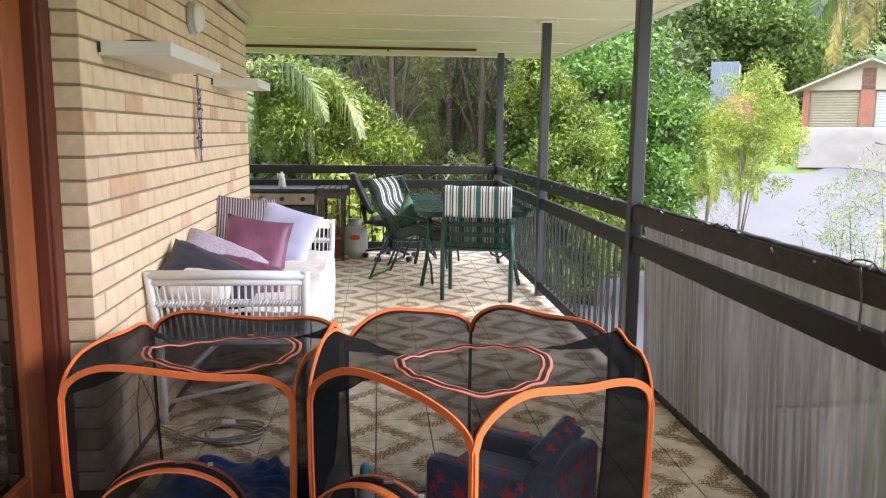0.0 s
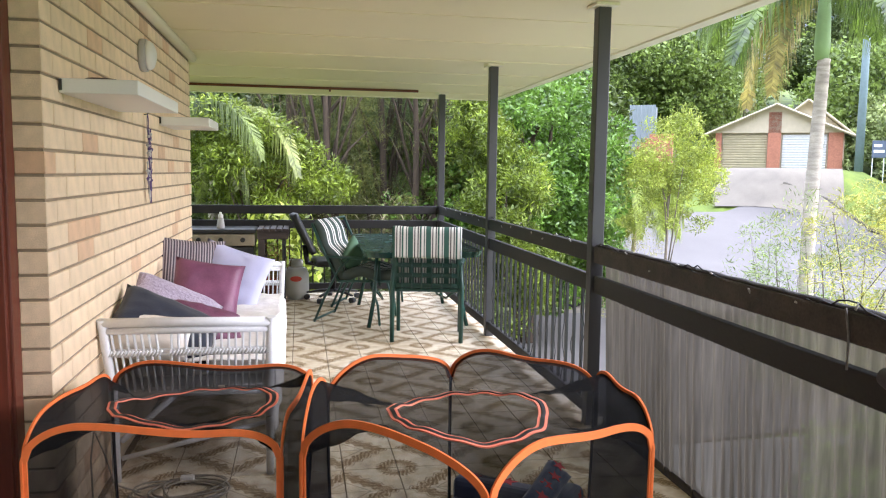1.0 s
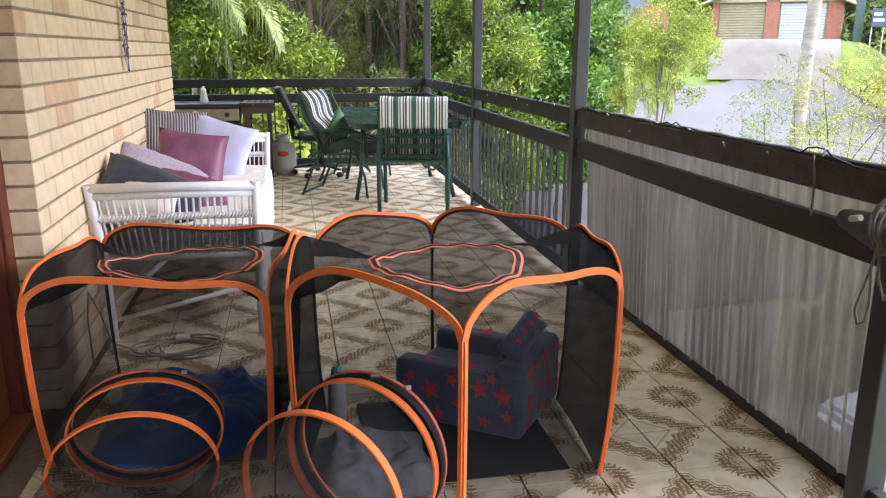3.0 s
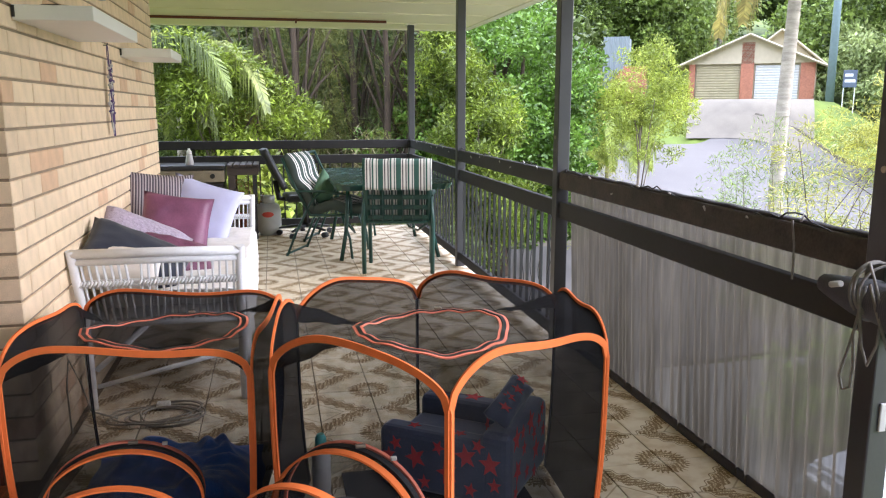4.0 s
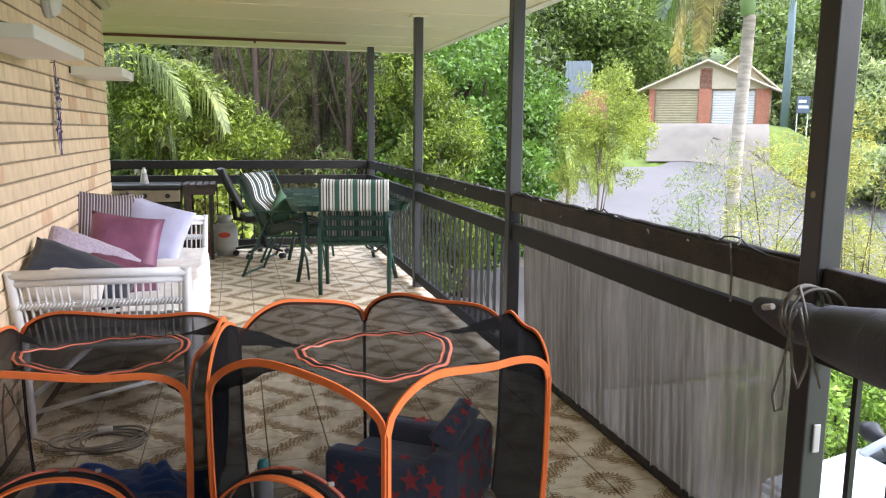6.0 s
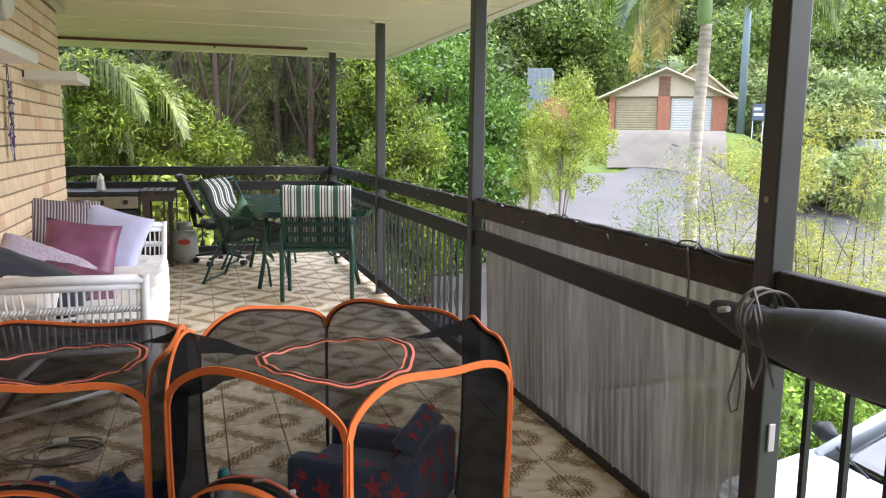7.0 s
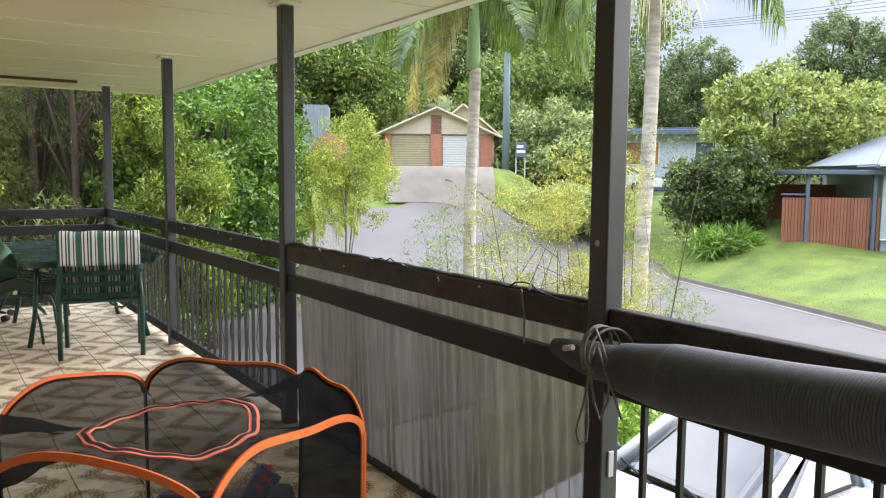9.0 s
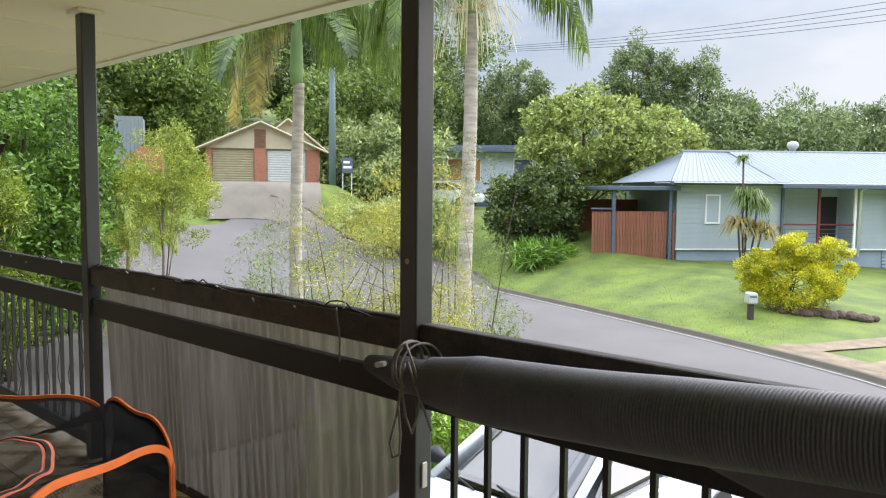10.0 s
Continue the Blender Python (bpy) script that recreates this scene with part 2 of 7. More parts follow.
M_GREYCLOTH = material("grey checked cloth", srgb(140, 140, 146), 0.9, vary=0.2, scale=40, bump=0.2)
M_ROPE = material("grey cord", srgb(120, 116, 112), 0.9, vary=0.2, scale=40, bump=0.3)
M_CABLE = material("pale extension lead", srgb(150, 142, 128), 0.6)
M_LAMP = material("grey plastic wall lamp", srgb(178, 176, 174), 0.5, vary=0.05)
M_STEEL = material("brushed steel", srgb(150, 140, 126), 0.35, metal=0.8, vary=0.15)
M_TIMBER_D = material("dark stained timber", srgb(62, 52, 48), 0.6, vary=0.3, scale=7, bump=0.25, stretch=(1, 8, 8))
M_GASB = material("grey gas cylinder paint", srgb(176, 178, 174), 0.5, vary=0.1, scale=10)
M_RED = material("red label", srgb(190, 70, 56), 0.6)
M_CLAY = material("terracotta", srgb(150, 84, 58), 0.85, vary=0.2)
M_PURPLE = material("purple threads", srgb(84, 66, 110), 0.8, vary=0.3, scale=60)


# ---- mesh helpers ----
def add_box(bm, lo, hi, bevel=0.0, segs=2):
    c, s = [(a + b) / 2 for a, b in zip(lo, hi)], [b - a for a, b in zip(lo, hi)]
    made = bmesh.ops.create_cube(bm, size=1, matrix=Matrix.Translation(c) @ Matrix.Diagonal((*s, 1)))["verts"]
    if bevel:
        edges = list({e for v in made for e in v.link_edges})
        bmesh.ops.bevel(bm, geom=edges, offset=bevel, segments=segs, affect="EDGES", profile=0.5)
    return bm


def box(lo, hi, bevel=0.0, segs=2):
    return add_box(bmesh.new(), lo, hi, bevel, segs)


def add_tube(bm, pts, r, n=8, closed=False, flat=1.0, cap=True):
    """A round (or flattened) bar along points; r may be a list."""
    pts = [Vector(p) for p in pts]
    m = len(pts)
    rs = r if isinstance(r, (list, tuple)) else [r] * m
    rings, up = [], None
    for i, p in enumerate(pts):
        a, b = (pts[i - 1], pts[(i + 1) % m]) if closed else (pts[max(0, i - 1)], pts[min(m - 1, i + 1)])
        d = (b - a).normalized() if (b - a).length > 1e-9 else Vector((0, 0, 1))
        if up is None:
            up = Vector((0, 0, 1)) if abs(d.z) < 0.9 else Vector((1, 0, 0))
        side = d.cross(up).normalized()
        up = side.cross(d).normalized()
        rings.append([bm.verts.new(p + (side * math.cos(2 * math.pi * k / n) + up * flat * math.sin(2 * math.pi * k / n)) * rs[i]) for k in range(n)])
    for i in range(m if closed else m - 1):
        A, B = rings[i], rings[(i + 1) % m]
        for k in range(n):
            f = bm.faces.new((A[k], A[(k + 1) % n], B[(k + 1) % n], B[k]))
            f.smooth = n > 4
    if cap and not closed:
        bm.faces.new(rings[0][::-1])
        bm.faces.new(rings[-1])
    return bm


def tube(pts, r, n=8, **k):
    return add_tube(bmesh.new(), pts, r, n, **k)


def add_ribbon(bm, pts, normals, width, thick=0.003):
    """A flat tape along points: width across, lying in the plane that normals give."""
    rows = []
    m = len(pts)
    for i, p in enumerate(pts):
        p, nn = Vector(p), Vector(normals[i]).normalized()
        d = (Vector(pts[min(m - 1, i + 1)]) - Vector(pts[max(0, i - 1)])).normalized()
        s = d.cross(nn).normalized() * width / 2
        t = nn * thick
        rows.append([bm.verts.new(q) for q in (p - s - t, p + s - t, p + s + t, p - s + t)])
    for A, B in zip(rows, rows[1:]):
        for k in range(4):
            bm.faces.new((A[k], A[(k + 1) % 4], B[(k + 1) % 4], B[k]))
    bm.faces.new(rows[0][::-1])
    bm.faces.new(rows[-1])
    return bm


def lathe(profile, n=24, center=(0, 0, 0)):
    bm = bmesh.new()
    rings = [[bm.verts.new((center[0] + r * math.cos(2 * math.pi * k / n), center[1] + r * math.sin(2 * math.pi * k / n), center[2] + z)) for k in range(n)] for r, z in profile]
    for A, B in zip(rings, rings[1:]):
        for k in range(n):
            f = bm.faces.new((A[k], A[(k + 1) % n], B[(k + 1) % n], B[k]))
            f.smooth = True
    bm.faces.new(rings[0][::-1])
    bm.faces.new(rings[-1])
    return bm


def sheet(fn, nu, nv, smooth=True):
    """An open surface fn(u, v) for u, v in 0..1."""
    bm = bmesh.new()
    g = [[bm.verts.new(fn(i / nu, j / nv)) for j in range(nv + 1)] for i in range(nu + 1)]
    for i in range(nu):
        for j in range(nv):
            bm.faces.new((g[i][j], g[i + 1][j], g[i + 1][j + 1], g[i][j + 1])).smooth = smooth
    return bm


def cushion_mesh(w, h, t, dent=0.0, seed=0, n=16):
    """A stuffed cushion, w by h, t thick, with pulled-in edges and pointed corners, in the x-z plane."""
    bm = bmesh.new()
    sides = []
    for s in (1, -1):
        g = []
        for i in range(n + 1):
            row = []
            for j in range(n + 1):
                u, v = 2 * i / n - 1, 2 * j / n - 1
                puff = ((1 - u ** 4) * (1 - v ** 4)) ** 0.55
                pin = 1 - 0.07 * (1 - u * u) * v * v
                pinv = 1 - 0.07 * (1 - v * v) * u * u
                wob = 0.012 * noise.noise(Vector((u * 2.2 + seed * 3.1, v * 2.2, s * 2.0))) if puff > 0 else 0
                y = s * (t / 2) * puff * (1 - dent * math.exp(-((u * 2) ** 2 + (v * 2) ** 2))) + (wob + 0.006 * noise.noise(Vector((u * 6 + seed, v * 6, s)))) * puff
                row.append((u * w / 2 * pinv, y, v * h / 2 * pin))
            g.append(row)
        sides.append(g)
    front = [[bm.verts.new(p) for p in row] for row in sides[0]]
    rim = lambda i, j: i in (0, n) or j in (0, n)
    backv = [[front[i][j] if rim(i, j) else bm.verts.new(sides[1][i][j]) for j in range(n + 1)] for i in range(n + 1)]
    for i in range(n):
        for j in range(n):
            bm.faces.new((front[i][j], front[i][j + 1], front[i + 1][j + 1], front[i + 1][j])).smooth = True
            bm.faces.new((backv[i][j], backv[i + 1][j], backv[i + 1][j + 1], backv[i][j + 1])).smooth = True
    return bm


def mesh_of(name, bm, mat):
    me = bpy.data.meshes.new(name)
    bmesh.ops.recalc_face_normals(bm, faces=bm.faces)
    bm.to_mesh(me)
    bm.free()
    for one in mat if isinstance(mat, (list, tuple)) else [mat]:
        me.materials.append(one)
    return me


def part(name, bm, mat, parent=None, label="", m=None):
    ob = new(name, mesh_of(name, bm, mat))
    if parent is not None:
        ob.parent = parent
    if m is not None:
        ob.matrix_basis = m
    return tagged(ob, label)


def thing(name, label, category, m=None, group="", kind=""):
    ob = new(name)
    ob.empty_display_size = 0.1
    if m is not None:
        ob.matrix_basis = m
    return tagged(ob, label, category, group, kind)


def solo(name, bm, mat, label, category, m=None, group="", kind=""):
    return tagged(part(name, bm, mat, None, "", m), label, category, group, kind)


# ---- plan ----
WALL_X, WALL_Y0, WALL_Y1 = -1.08, 2.912, 6.53
CEIL = 2.308
POST_X, POST_Y = 1.381, (-0.72, 1.668, 4.053, 6.444, 8.852)
FAR_Y = 8.852
EDGE_X = 1.52


# ---- floor, ceiling, walls ----
floor = solo("floor", box((-1.6, -2.6, -0.2), (EDGE_X, 9.05, -0.009)), M_GROUT, "patterned cream and brown ceramic tile veranda floor", "floor", kind="structure")
part("slab_end", box((-2.1, WALL_Y1 - 0.3, -0.2), (-1.6, 9.05, -0.009)), M_GROUT, floor)
part("slab_edge", box((EDGE_X, -2.6, -0.3), (EDGE_X + 0.03, 9.05, -0.012)), M_RAIL, floor)

bm = box((-4.0, -2.6, CEIL), (2.12, 9.48, CEIL + 0.12))
y = 4.553 - 0.86 * 9
while y < 9.3:
    add_box(bm, (-4.0, y - 0.012, CEIL - 0.006), (2.1, y + 0.012, CEIL + 0.01), 0.003, 1)
    y += 0.86
solo("ceiling", bm, M_CEIL, "cream painted sheet veranda ceiling with cover strips", "ceiling", kind="structure")
bm = box((2.1, -2.6, CEIL - 0.012), (2.15, 9.5, CEIL + 0.16), 0.004)
add_box(bm, (-4.0, 9.46, CEIL - 0.012), (2.15, 9.51, CEIL + 0.16), 0.004)
solo("trim_eaves", bm, M_TRIM, "cream painted eaves fascia board", "trim", kind="structure")
solo("trim_eaves_lip", box((2.15, -2.6, CEIL + 0.0), (2.24, 9.55, CEIL + 0.11), 0.02), M_TRIM, "cream metal gutter along the eaves", "gutter", kind="structure")
bm = box((-1.6, 8.60, CEIL - 0.03), (1.07, 8.63, CEIL - 0.004), 0.003)
add_box(bm, (0.09, 8.59, CEIL - 0.05), (0.11, 8.64, CEIL - 0.004))
solo("blind_track", bm, M_JAMB, "thin dark brown blind track fixed under the ceiling", "track")
bm = tube([(WALL_X + 0.02, WALL_Y0 - 0.2, CEIL - 0.03), (WALL_X + 0.02, WALL_Y1 + 0.03, CEIL - 0.03)], 0.035, 8)
solo("trim_cornice", bm, M_TRIM, "cream quarter-round cornice where brick meets ceiling", "trim", kind="structure")

wall = solo("wall_west", box((WALL_X - 0.25, WALL_Y0 + 0.008, -0.01), (WALL_X - 0.008, WALL_Y1 - 0.008, CEIL)), M_MORTAR, "cream face-brick veranda wall with raked dark joints", "wall", kind="structure")
solo("wall_house_end", box((-4.0, WALL_Y1 - 0.25, -0.01), (WALL_X - 0.25, WALL_Y1 - 0.02, CEIL)), M_BRICK, "plain cream brick end wall of the house", "wall", kind="structure")
solo("wall_inside", box((-4.0, -2.6, -0.01), (-3.9, WALL_Y1 - 0.25, CEIL)), M_SHELF, "plain pale inner wall of the room", "wall", kind="structure")
solo("floor_inside", box((-3.9, -2.6, -0.2), (-1.6, WALL_Y1 - 0.25, -0.005)), M_STILE, "brown timber floor inside the room", "floor", kind="structure")

# sliding door in the brick opening
door = thing("door_1", "varnished red-brown timber sliding glass door, closed", "door", kind="structure")
bm = box((-1.34, 2.815, 0.0), (-1.19, WALL_Y0, CEIL - 0.12), 0.004)
add_box(bm, (-1.20, 2.835, 0.0), (-1.178, WALL_Y0, CEIL - 0.12), 0.004)
part("jamb", bm, M_JAMB, door)
part("stile", box((-1.29, 2.655, 0.03), (-1.235, 2.813, 2.15), 0.005), M_STILE, door)
part("stile", box((-1.29, 0.55, 0.03), (-1.235, 0.65, 2.15), 0.005), M_STILE, door)
part("bottom_rail", box((-1.285, 0.65, 0.03), (-1.24, 2.655, 0.17), 0.005), M_STILE, door)
part("top_rail", box((-1.285, 0.65, 2.05), (-1.24, 2.655, 2.15), 0.005), M_STILE, door)
part("head", box((-1.36, -2.6, 2.155), (-1.17, 2.815, CEIL - 0.001), 0.004), M_JAMB, door)
part("sill", box((-1.36, -2.6, -0.005), (-1.15, 2.815, 0.028), 0.005), M_STILE, door)
pane = part("pane", box((-1.268, 0.655, 0.175), (-1.258, 2.653, 2.045)), M_GLASS, door)
pane.visible_shadow = False
pane = part("pane", box((-1.318, -2.5, 0.06), (-1.308, 0.55, 2.10)), M_GLASS, door)
pane.visible_shadow = False

# posts
for i, py in enumerate(POST_Y):
    ob = thing("veranda_post", "square slate-grey steel veranda post on the tiled floor", "post", pose(POST_X, py, 0), "veranda posts")
    part("shaft", box((-0.036, -0.036, 0.0), (0.036, 0.036, CEIL - 0.02), 0.005), M_POST, ob)
    part("cap_plate", box((-0.065, -0.075, CEIL - 0.02), (0.065, 0.075, CEIL - 0.001), 0.004), M_TRIM, ob, "cream timber packer under the ceiling")
    part("bolt", tube([(-0.04, 0, 1.20), (-0.034, 0, 1.20)], 0.009, 8), M_STEEL, ob)
    if i == 1:
        part("latch_plate", box((-0.01, -0.043, 0.50), (0.012, -0.036, 0.58), 0.003), M_LAMP, ob, "small pale plastic clip")


def railing(a, b, name, label, worn=False, balusters=True):
    """A stretch of railing between two posts: top board, second board, bottom board, upright bars."""
    a, b = Vector((*a, 0)), Vector((*b, 0))
    d = b - a
    L = d.length
    ob = thing(name, label, "railing", Matrix.Translation(a) @ Matrix.Rotation(math.atan2(d.y, d.x), 4, "Z"), "veranda railings")
    part("top_rail", box((0.0, -0.024, 0.918), (L, 0.024, 1.012), 0.008), M_RAIL_WORN if worn else M_RAIL, ob)
    part("second_rail", box((0.0, -0.018, 0.752), (L, 0.018, 0.848), 0.006), M_RAIL, ob)
    if balusters:
        part("bottom_rail", box((0.0, -0.022, 0.055), (L, 0.022, 0.13), 0.006), M_RAIL, ob)
        n = round(L / 0.128)
        me = mesh_of("baluster", box((-0.008, -0.008, 0.13), (0.008, 0.008, 0.754)), M_BLACK)
        for k in range(1, n):
            bar = new("baluster", me)
            bar.parent, bar.location = ob, (L * k / n, 0, 0)
    return ob


for k in range(4):
    railing((POST_X, POST_Y[k] + 0.036), (POST_X, POST_Y[k + 1] - 0.036), "railing", "weathered charcoal timber railing with thin black steel balusters", worn=k < 2, balusters=k != 1)
railing((POST_X - 0.036, FAR_Y), (-1.9, FAR_Y), "railing", "charcoal timber railing with black steel balusters across the veranda end")
ob = thing("veranda_post", "square slate-grey steel veranda post on the tiled floor", "post", pose(-1.95, FAR_Y, 0), "veranda posts")
part("shaft", box((-0.052, -0.052, 0.0), (0.052, 0.052, CEIL - 0.002), 0.006), M_POST, ob)


# ---- wall things ----
def shelf(y0, y1, depth, label):
    ob = thing("wall_shelf", label, "shelf", pose(WALL_X, (y0 + y1) / 2, 1.668), "floating wall shelves")
    L = (y1 - y0) / 2
    part("board", box((0.0, -L, 0.0), (depth, L, 0.054), 0.004), M_SHELF, ob)
    part("bracket", box((0.002, -L - 0.006, 0.01), (0.012, -L, 0.05)), M_BLACK, ob)
    return ob


shelf(3.092, 4.04, 0.275, "thick white floating shelf on the brick wall")
shelf(5.13, 5.68, 0.3, "thick white floating shelf near the wall's end")
solo("candle_dish", lathe([(0.03, 0), (0.055, 0.006), (0.06, 0.02), (0.05, 0.016), (0.02, 0.01)], 16), M_TIMBER_D, "small dark dish lying on the white shelf", "dish", pose(-0.98, 3.3, 1.723))
lamp = thing("wall_lamp", "round grey bulkhead lamp on the brick wall", "lamp", pose(WALL_X, 4.60, 2.018, 0, 90, 0))
part("base", lathe([(0.086, 0), (0.09, 0.01), (0.088, 0.035)], 28), M_LAMP, lamp)
part("diffuser", lathe([(0.08, 0.035), (0.08, 0.05), (0.066, 0.068), (0.035, 0.08), (0.004, 0.083)], 28), M_SHELF, lamp, "frosted pale cover")

mob = thing("wind_chime", "dangling purple and grey bead hanging on the brick wall", "ornament", pose(WALL_X + 0.022, 4.64, 1.70))
rng = random.Random(3)
part("hook", tube([(-0.02, 0, 0.0), (0.0, 0, 0.0), (0.004, 0, 0.012)], 0.003, 6), M_BLACK, mob)
part("loop", tube([(0, 0.02 * math.sin(a), -0.06 - 0.06 * math.cos(a)) for a in [k * math.pi / 8 for k in range(16)]], 0.0025, 5, closed=True), M_PURPLE, mob)
for k in range(7):
    y0, z = rng.uniform(-0.035, 0.035), -0.08
    pts, L = [], rng.uniform(0.16, 0.36)
    for i in range(7):
        pts.append((rng.uniform(0, 0.012), y0 + rng.uniform(-0.012, 0.012), z - L * i / 6))
    bm = tube(pts, 0.0035, 4)
    for p in pts[1:]:
        bmesh.ops.create_icosphere(bm, subdivisions=1, radius=rng.uniform(0.007, 0.013), matrix=Matrix.Translation(p))
    part("strand", bm, M_PURPLE if k % 3 else M_LAMP, mob)
    f = bmesh.new()
    for i in range(3):
        a = rng.uniform(-0.5, 0.5)
        e = Vector(pts[-1])
        add_tube(f, [e, e + Vector((0.004, math.sin(a) * 0.06, -0.07))], [0.008, 0.002], 4)
    part("tassel", f, M_LAMP if k % 2 else M_PURPLE, mob)


# ---- white cane day bed with cushions ----
bed = thing("day_bed", "white painted cane day bed with slatted arms against the brick wall", "day bed")
XB, XF, YN, YF = -1.03, -0.36, 3.515, 5.66


def bed_arm(y, lean):
    """Slatted end of the bed, leaning outwards to the top."""
    def at(x, z):
        return (x - (0.03 * (z - 0.4) / 0.35 if x < -0.8 else -0.012 * (z - 0.4) / 0.35), y + lean * (0.72 - z) * 0.45, z)
    arm = part("end_frame", tube([at(XB, 0.735), at(-0.7, 0.733), at(XF, 0.728)], 0.021, 10), M_WHITE, bed)
    for x in (XB, XF):
        part("leg", tube([at(x, 0.75), at(x, 0.45), (at(x, 0.4)[0], at(x, 0.4)[1] + lean * 0.02, 0.0)], [0.021, 0.021, 0.018], 10), M_WHITE, bed)
    for z, r in ((0.697, 0.017), (0.605, 0.009), (0.585, 0.009), (0.40, 0.017)):
        part("rail", tube([at(XB, z), at(XF, z)], r, 8), M_WHITE, arm)
    bm = bmesh.new()
    for k in range(46):
        x = XB + (XF - XB) * k / 45
        a = at(x, 0.595)
        add_tube(bm, [(a[0] - 0.008, a[1] - 0.012, a[2] - 0.012), (a[0] + 0.008, a[1] - 0.012, a[2] + 0.012)], 0.006, 5)
    part("braid", bm, M_WHITE, arm)
    for k in range(1, 22):
        x = XB + (XF - XB) * k / 22
        bm = bmesh.new()
        add_tube(bm, [at(x, 0.40), at(x, 0.70)], 0.0112, 6, flat=0.5)
        part("slat", bm, M_WHITE, arm)
    part("brace", tube([(XB + 0.02, y + lean * 0.2, 0.18), (XB + 0.26, y + lean * 0.16, 0.39)], 0.013, 8), M_WHITE, bed)
    part("brace", tube([(XB + 0.02, y + lean * 0.2, 0.10), (XF - 0.02, y + lean * 0.2, 0.24)], 0.011, 8), M_WHITE, bed)
    return arm


bed_arm(YN, 0.42)
bed_arm(YF, -0.12)
for x in (XB, XF):
    part("side_rail", tube([(x, YN + 0.12, 0.40), (x, YF, 0.40)], 0.02, 10), M_WHITE, bed)
part("seat_base", box((XB + 0.01, YN + 0.13, 0.385), (XF - 0.01, YF - 0.03, 0.41), 0.005), M_WHITE, bed)
part("mattress", box((XB + 0.01, YN + 0.27, 0.412), (XF + 0.0, YF - 0.04, 0.515), 0.035, 3), M_PILLOW, bed)


def throw(u, v):
    y = YN + 0.14 + u * (YF - YN - 0.2)
    s = v * 0.75
    if s < 0.4:
        x, z = XF - 0.38 + s, 0.522
    else:
        x, z = XF + 0.022 + 0.018 * math.sin(u * 31), 0.522 - (s - 0.4)
    k = noise.noise(Vector((u * 9, v * 6, 1.3)))
    return (x + 0.012 * k, y, z + 0.012 * abs(k) + 0.006 * noise.noise(Vector((u * 30, v * 14, 0))))


ob = solo("throw_blanket", sheet(throw, 90, 30), M_SHEET, "crumpled white cotton throw over the day bed's seat", "blanket")
ob.modifiers.new("thickness", "SOLIDIFY").thickness = 0.006


def cushion(w, h, t, mat, m, label, seed, dent=0.0):
    return solo("cushion", cushion_mesh(w, h, t, dent, seed), mat, label, "cushion", m, "cushions on the day bed")


cushion(0.44, 0.44, 0.13, M_STRIPE_P, pose(-0.93, 5.22, 0.735, -14, 6, 14), "grey striped square cushion leaning on the brick wall", 1)
cushion(0.46, 0.42, 0.13, M_PERI, pose(-0.67, 5.24, 0.685, -18, 18, -6), "pale periwinkle cotton cushion with a lifted corner", 2)
cushion(0.42, 0.40, 0.13, M_MAUVE, pose(-0.79, 4.90, 0.655, -28, 9, 2), "mauve satin square cushion on the white throw", 3, 0.15)
cushion(0.52, 0.40, 0.17, M_LILAC, pose(-0.90, 4.34, 0.625, -54, 26, 12), "fluffy lilac shag cushion slumped against the brick", 4)
cushion(0.50, 0.36, 0.13, M_NAVY, pose(-0.85, 3.86, 0.65, -62, 26, 6), "dark navy cushion slumped towards the wall", 5)
cushion(0.38, 0.30, 0.10, M_PLUM, pose(-0.70, 4.20, 0.59, -64, 18, 18), "crushed plum cushion lying on the shag one", 6)
cushion(0.36, 0.24, 0.13, M_PILLOW, pose(-0.90, 3.74, 0.62, -50, 6, 0), "off-white cotton pillow behind the slatted end", 7)


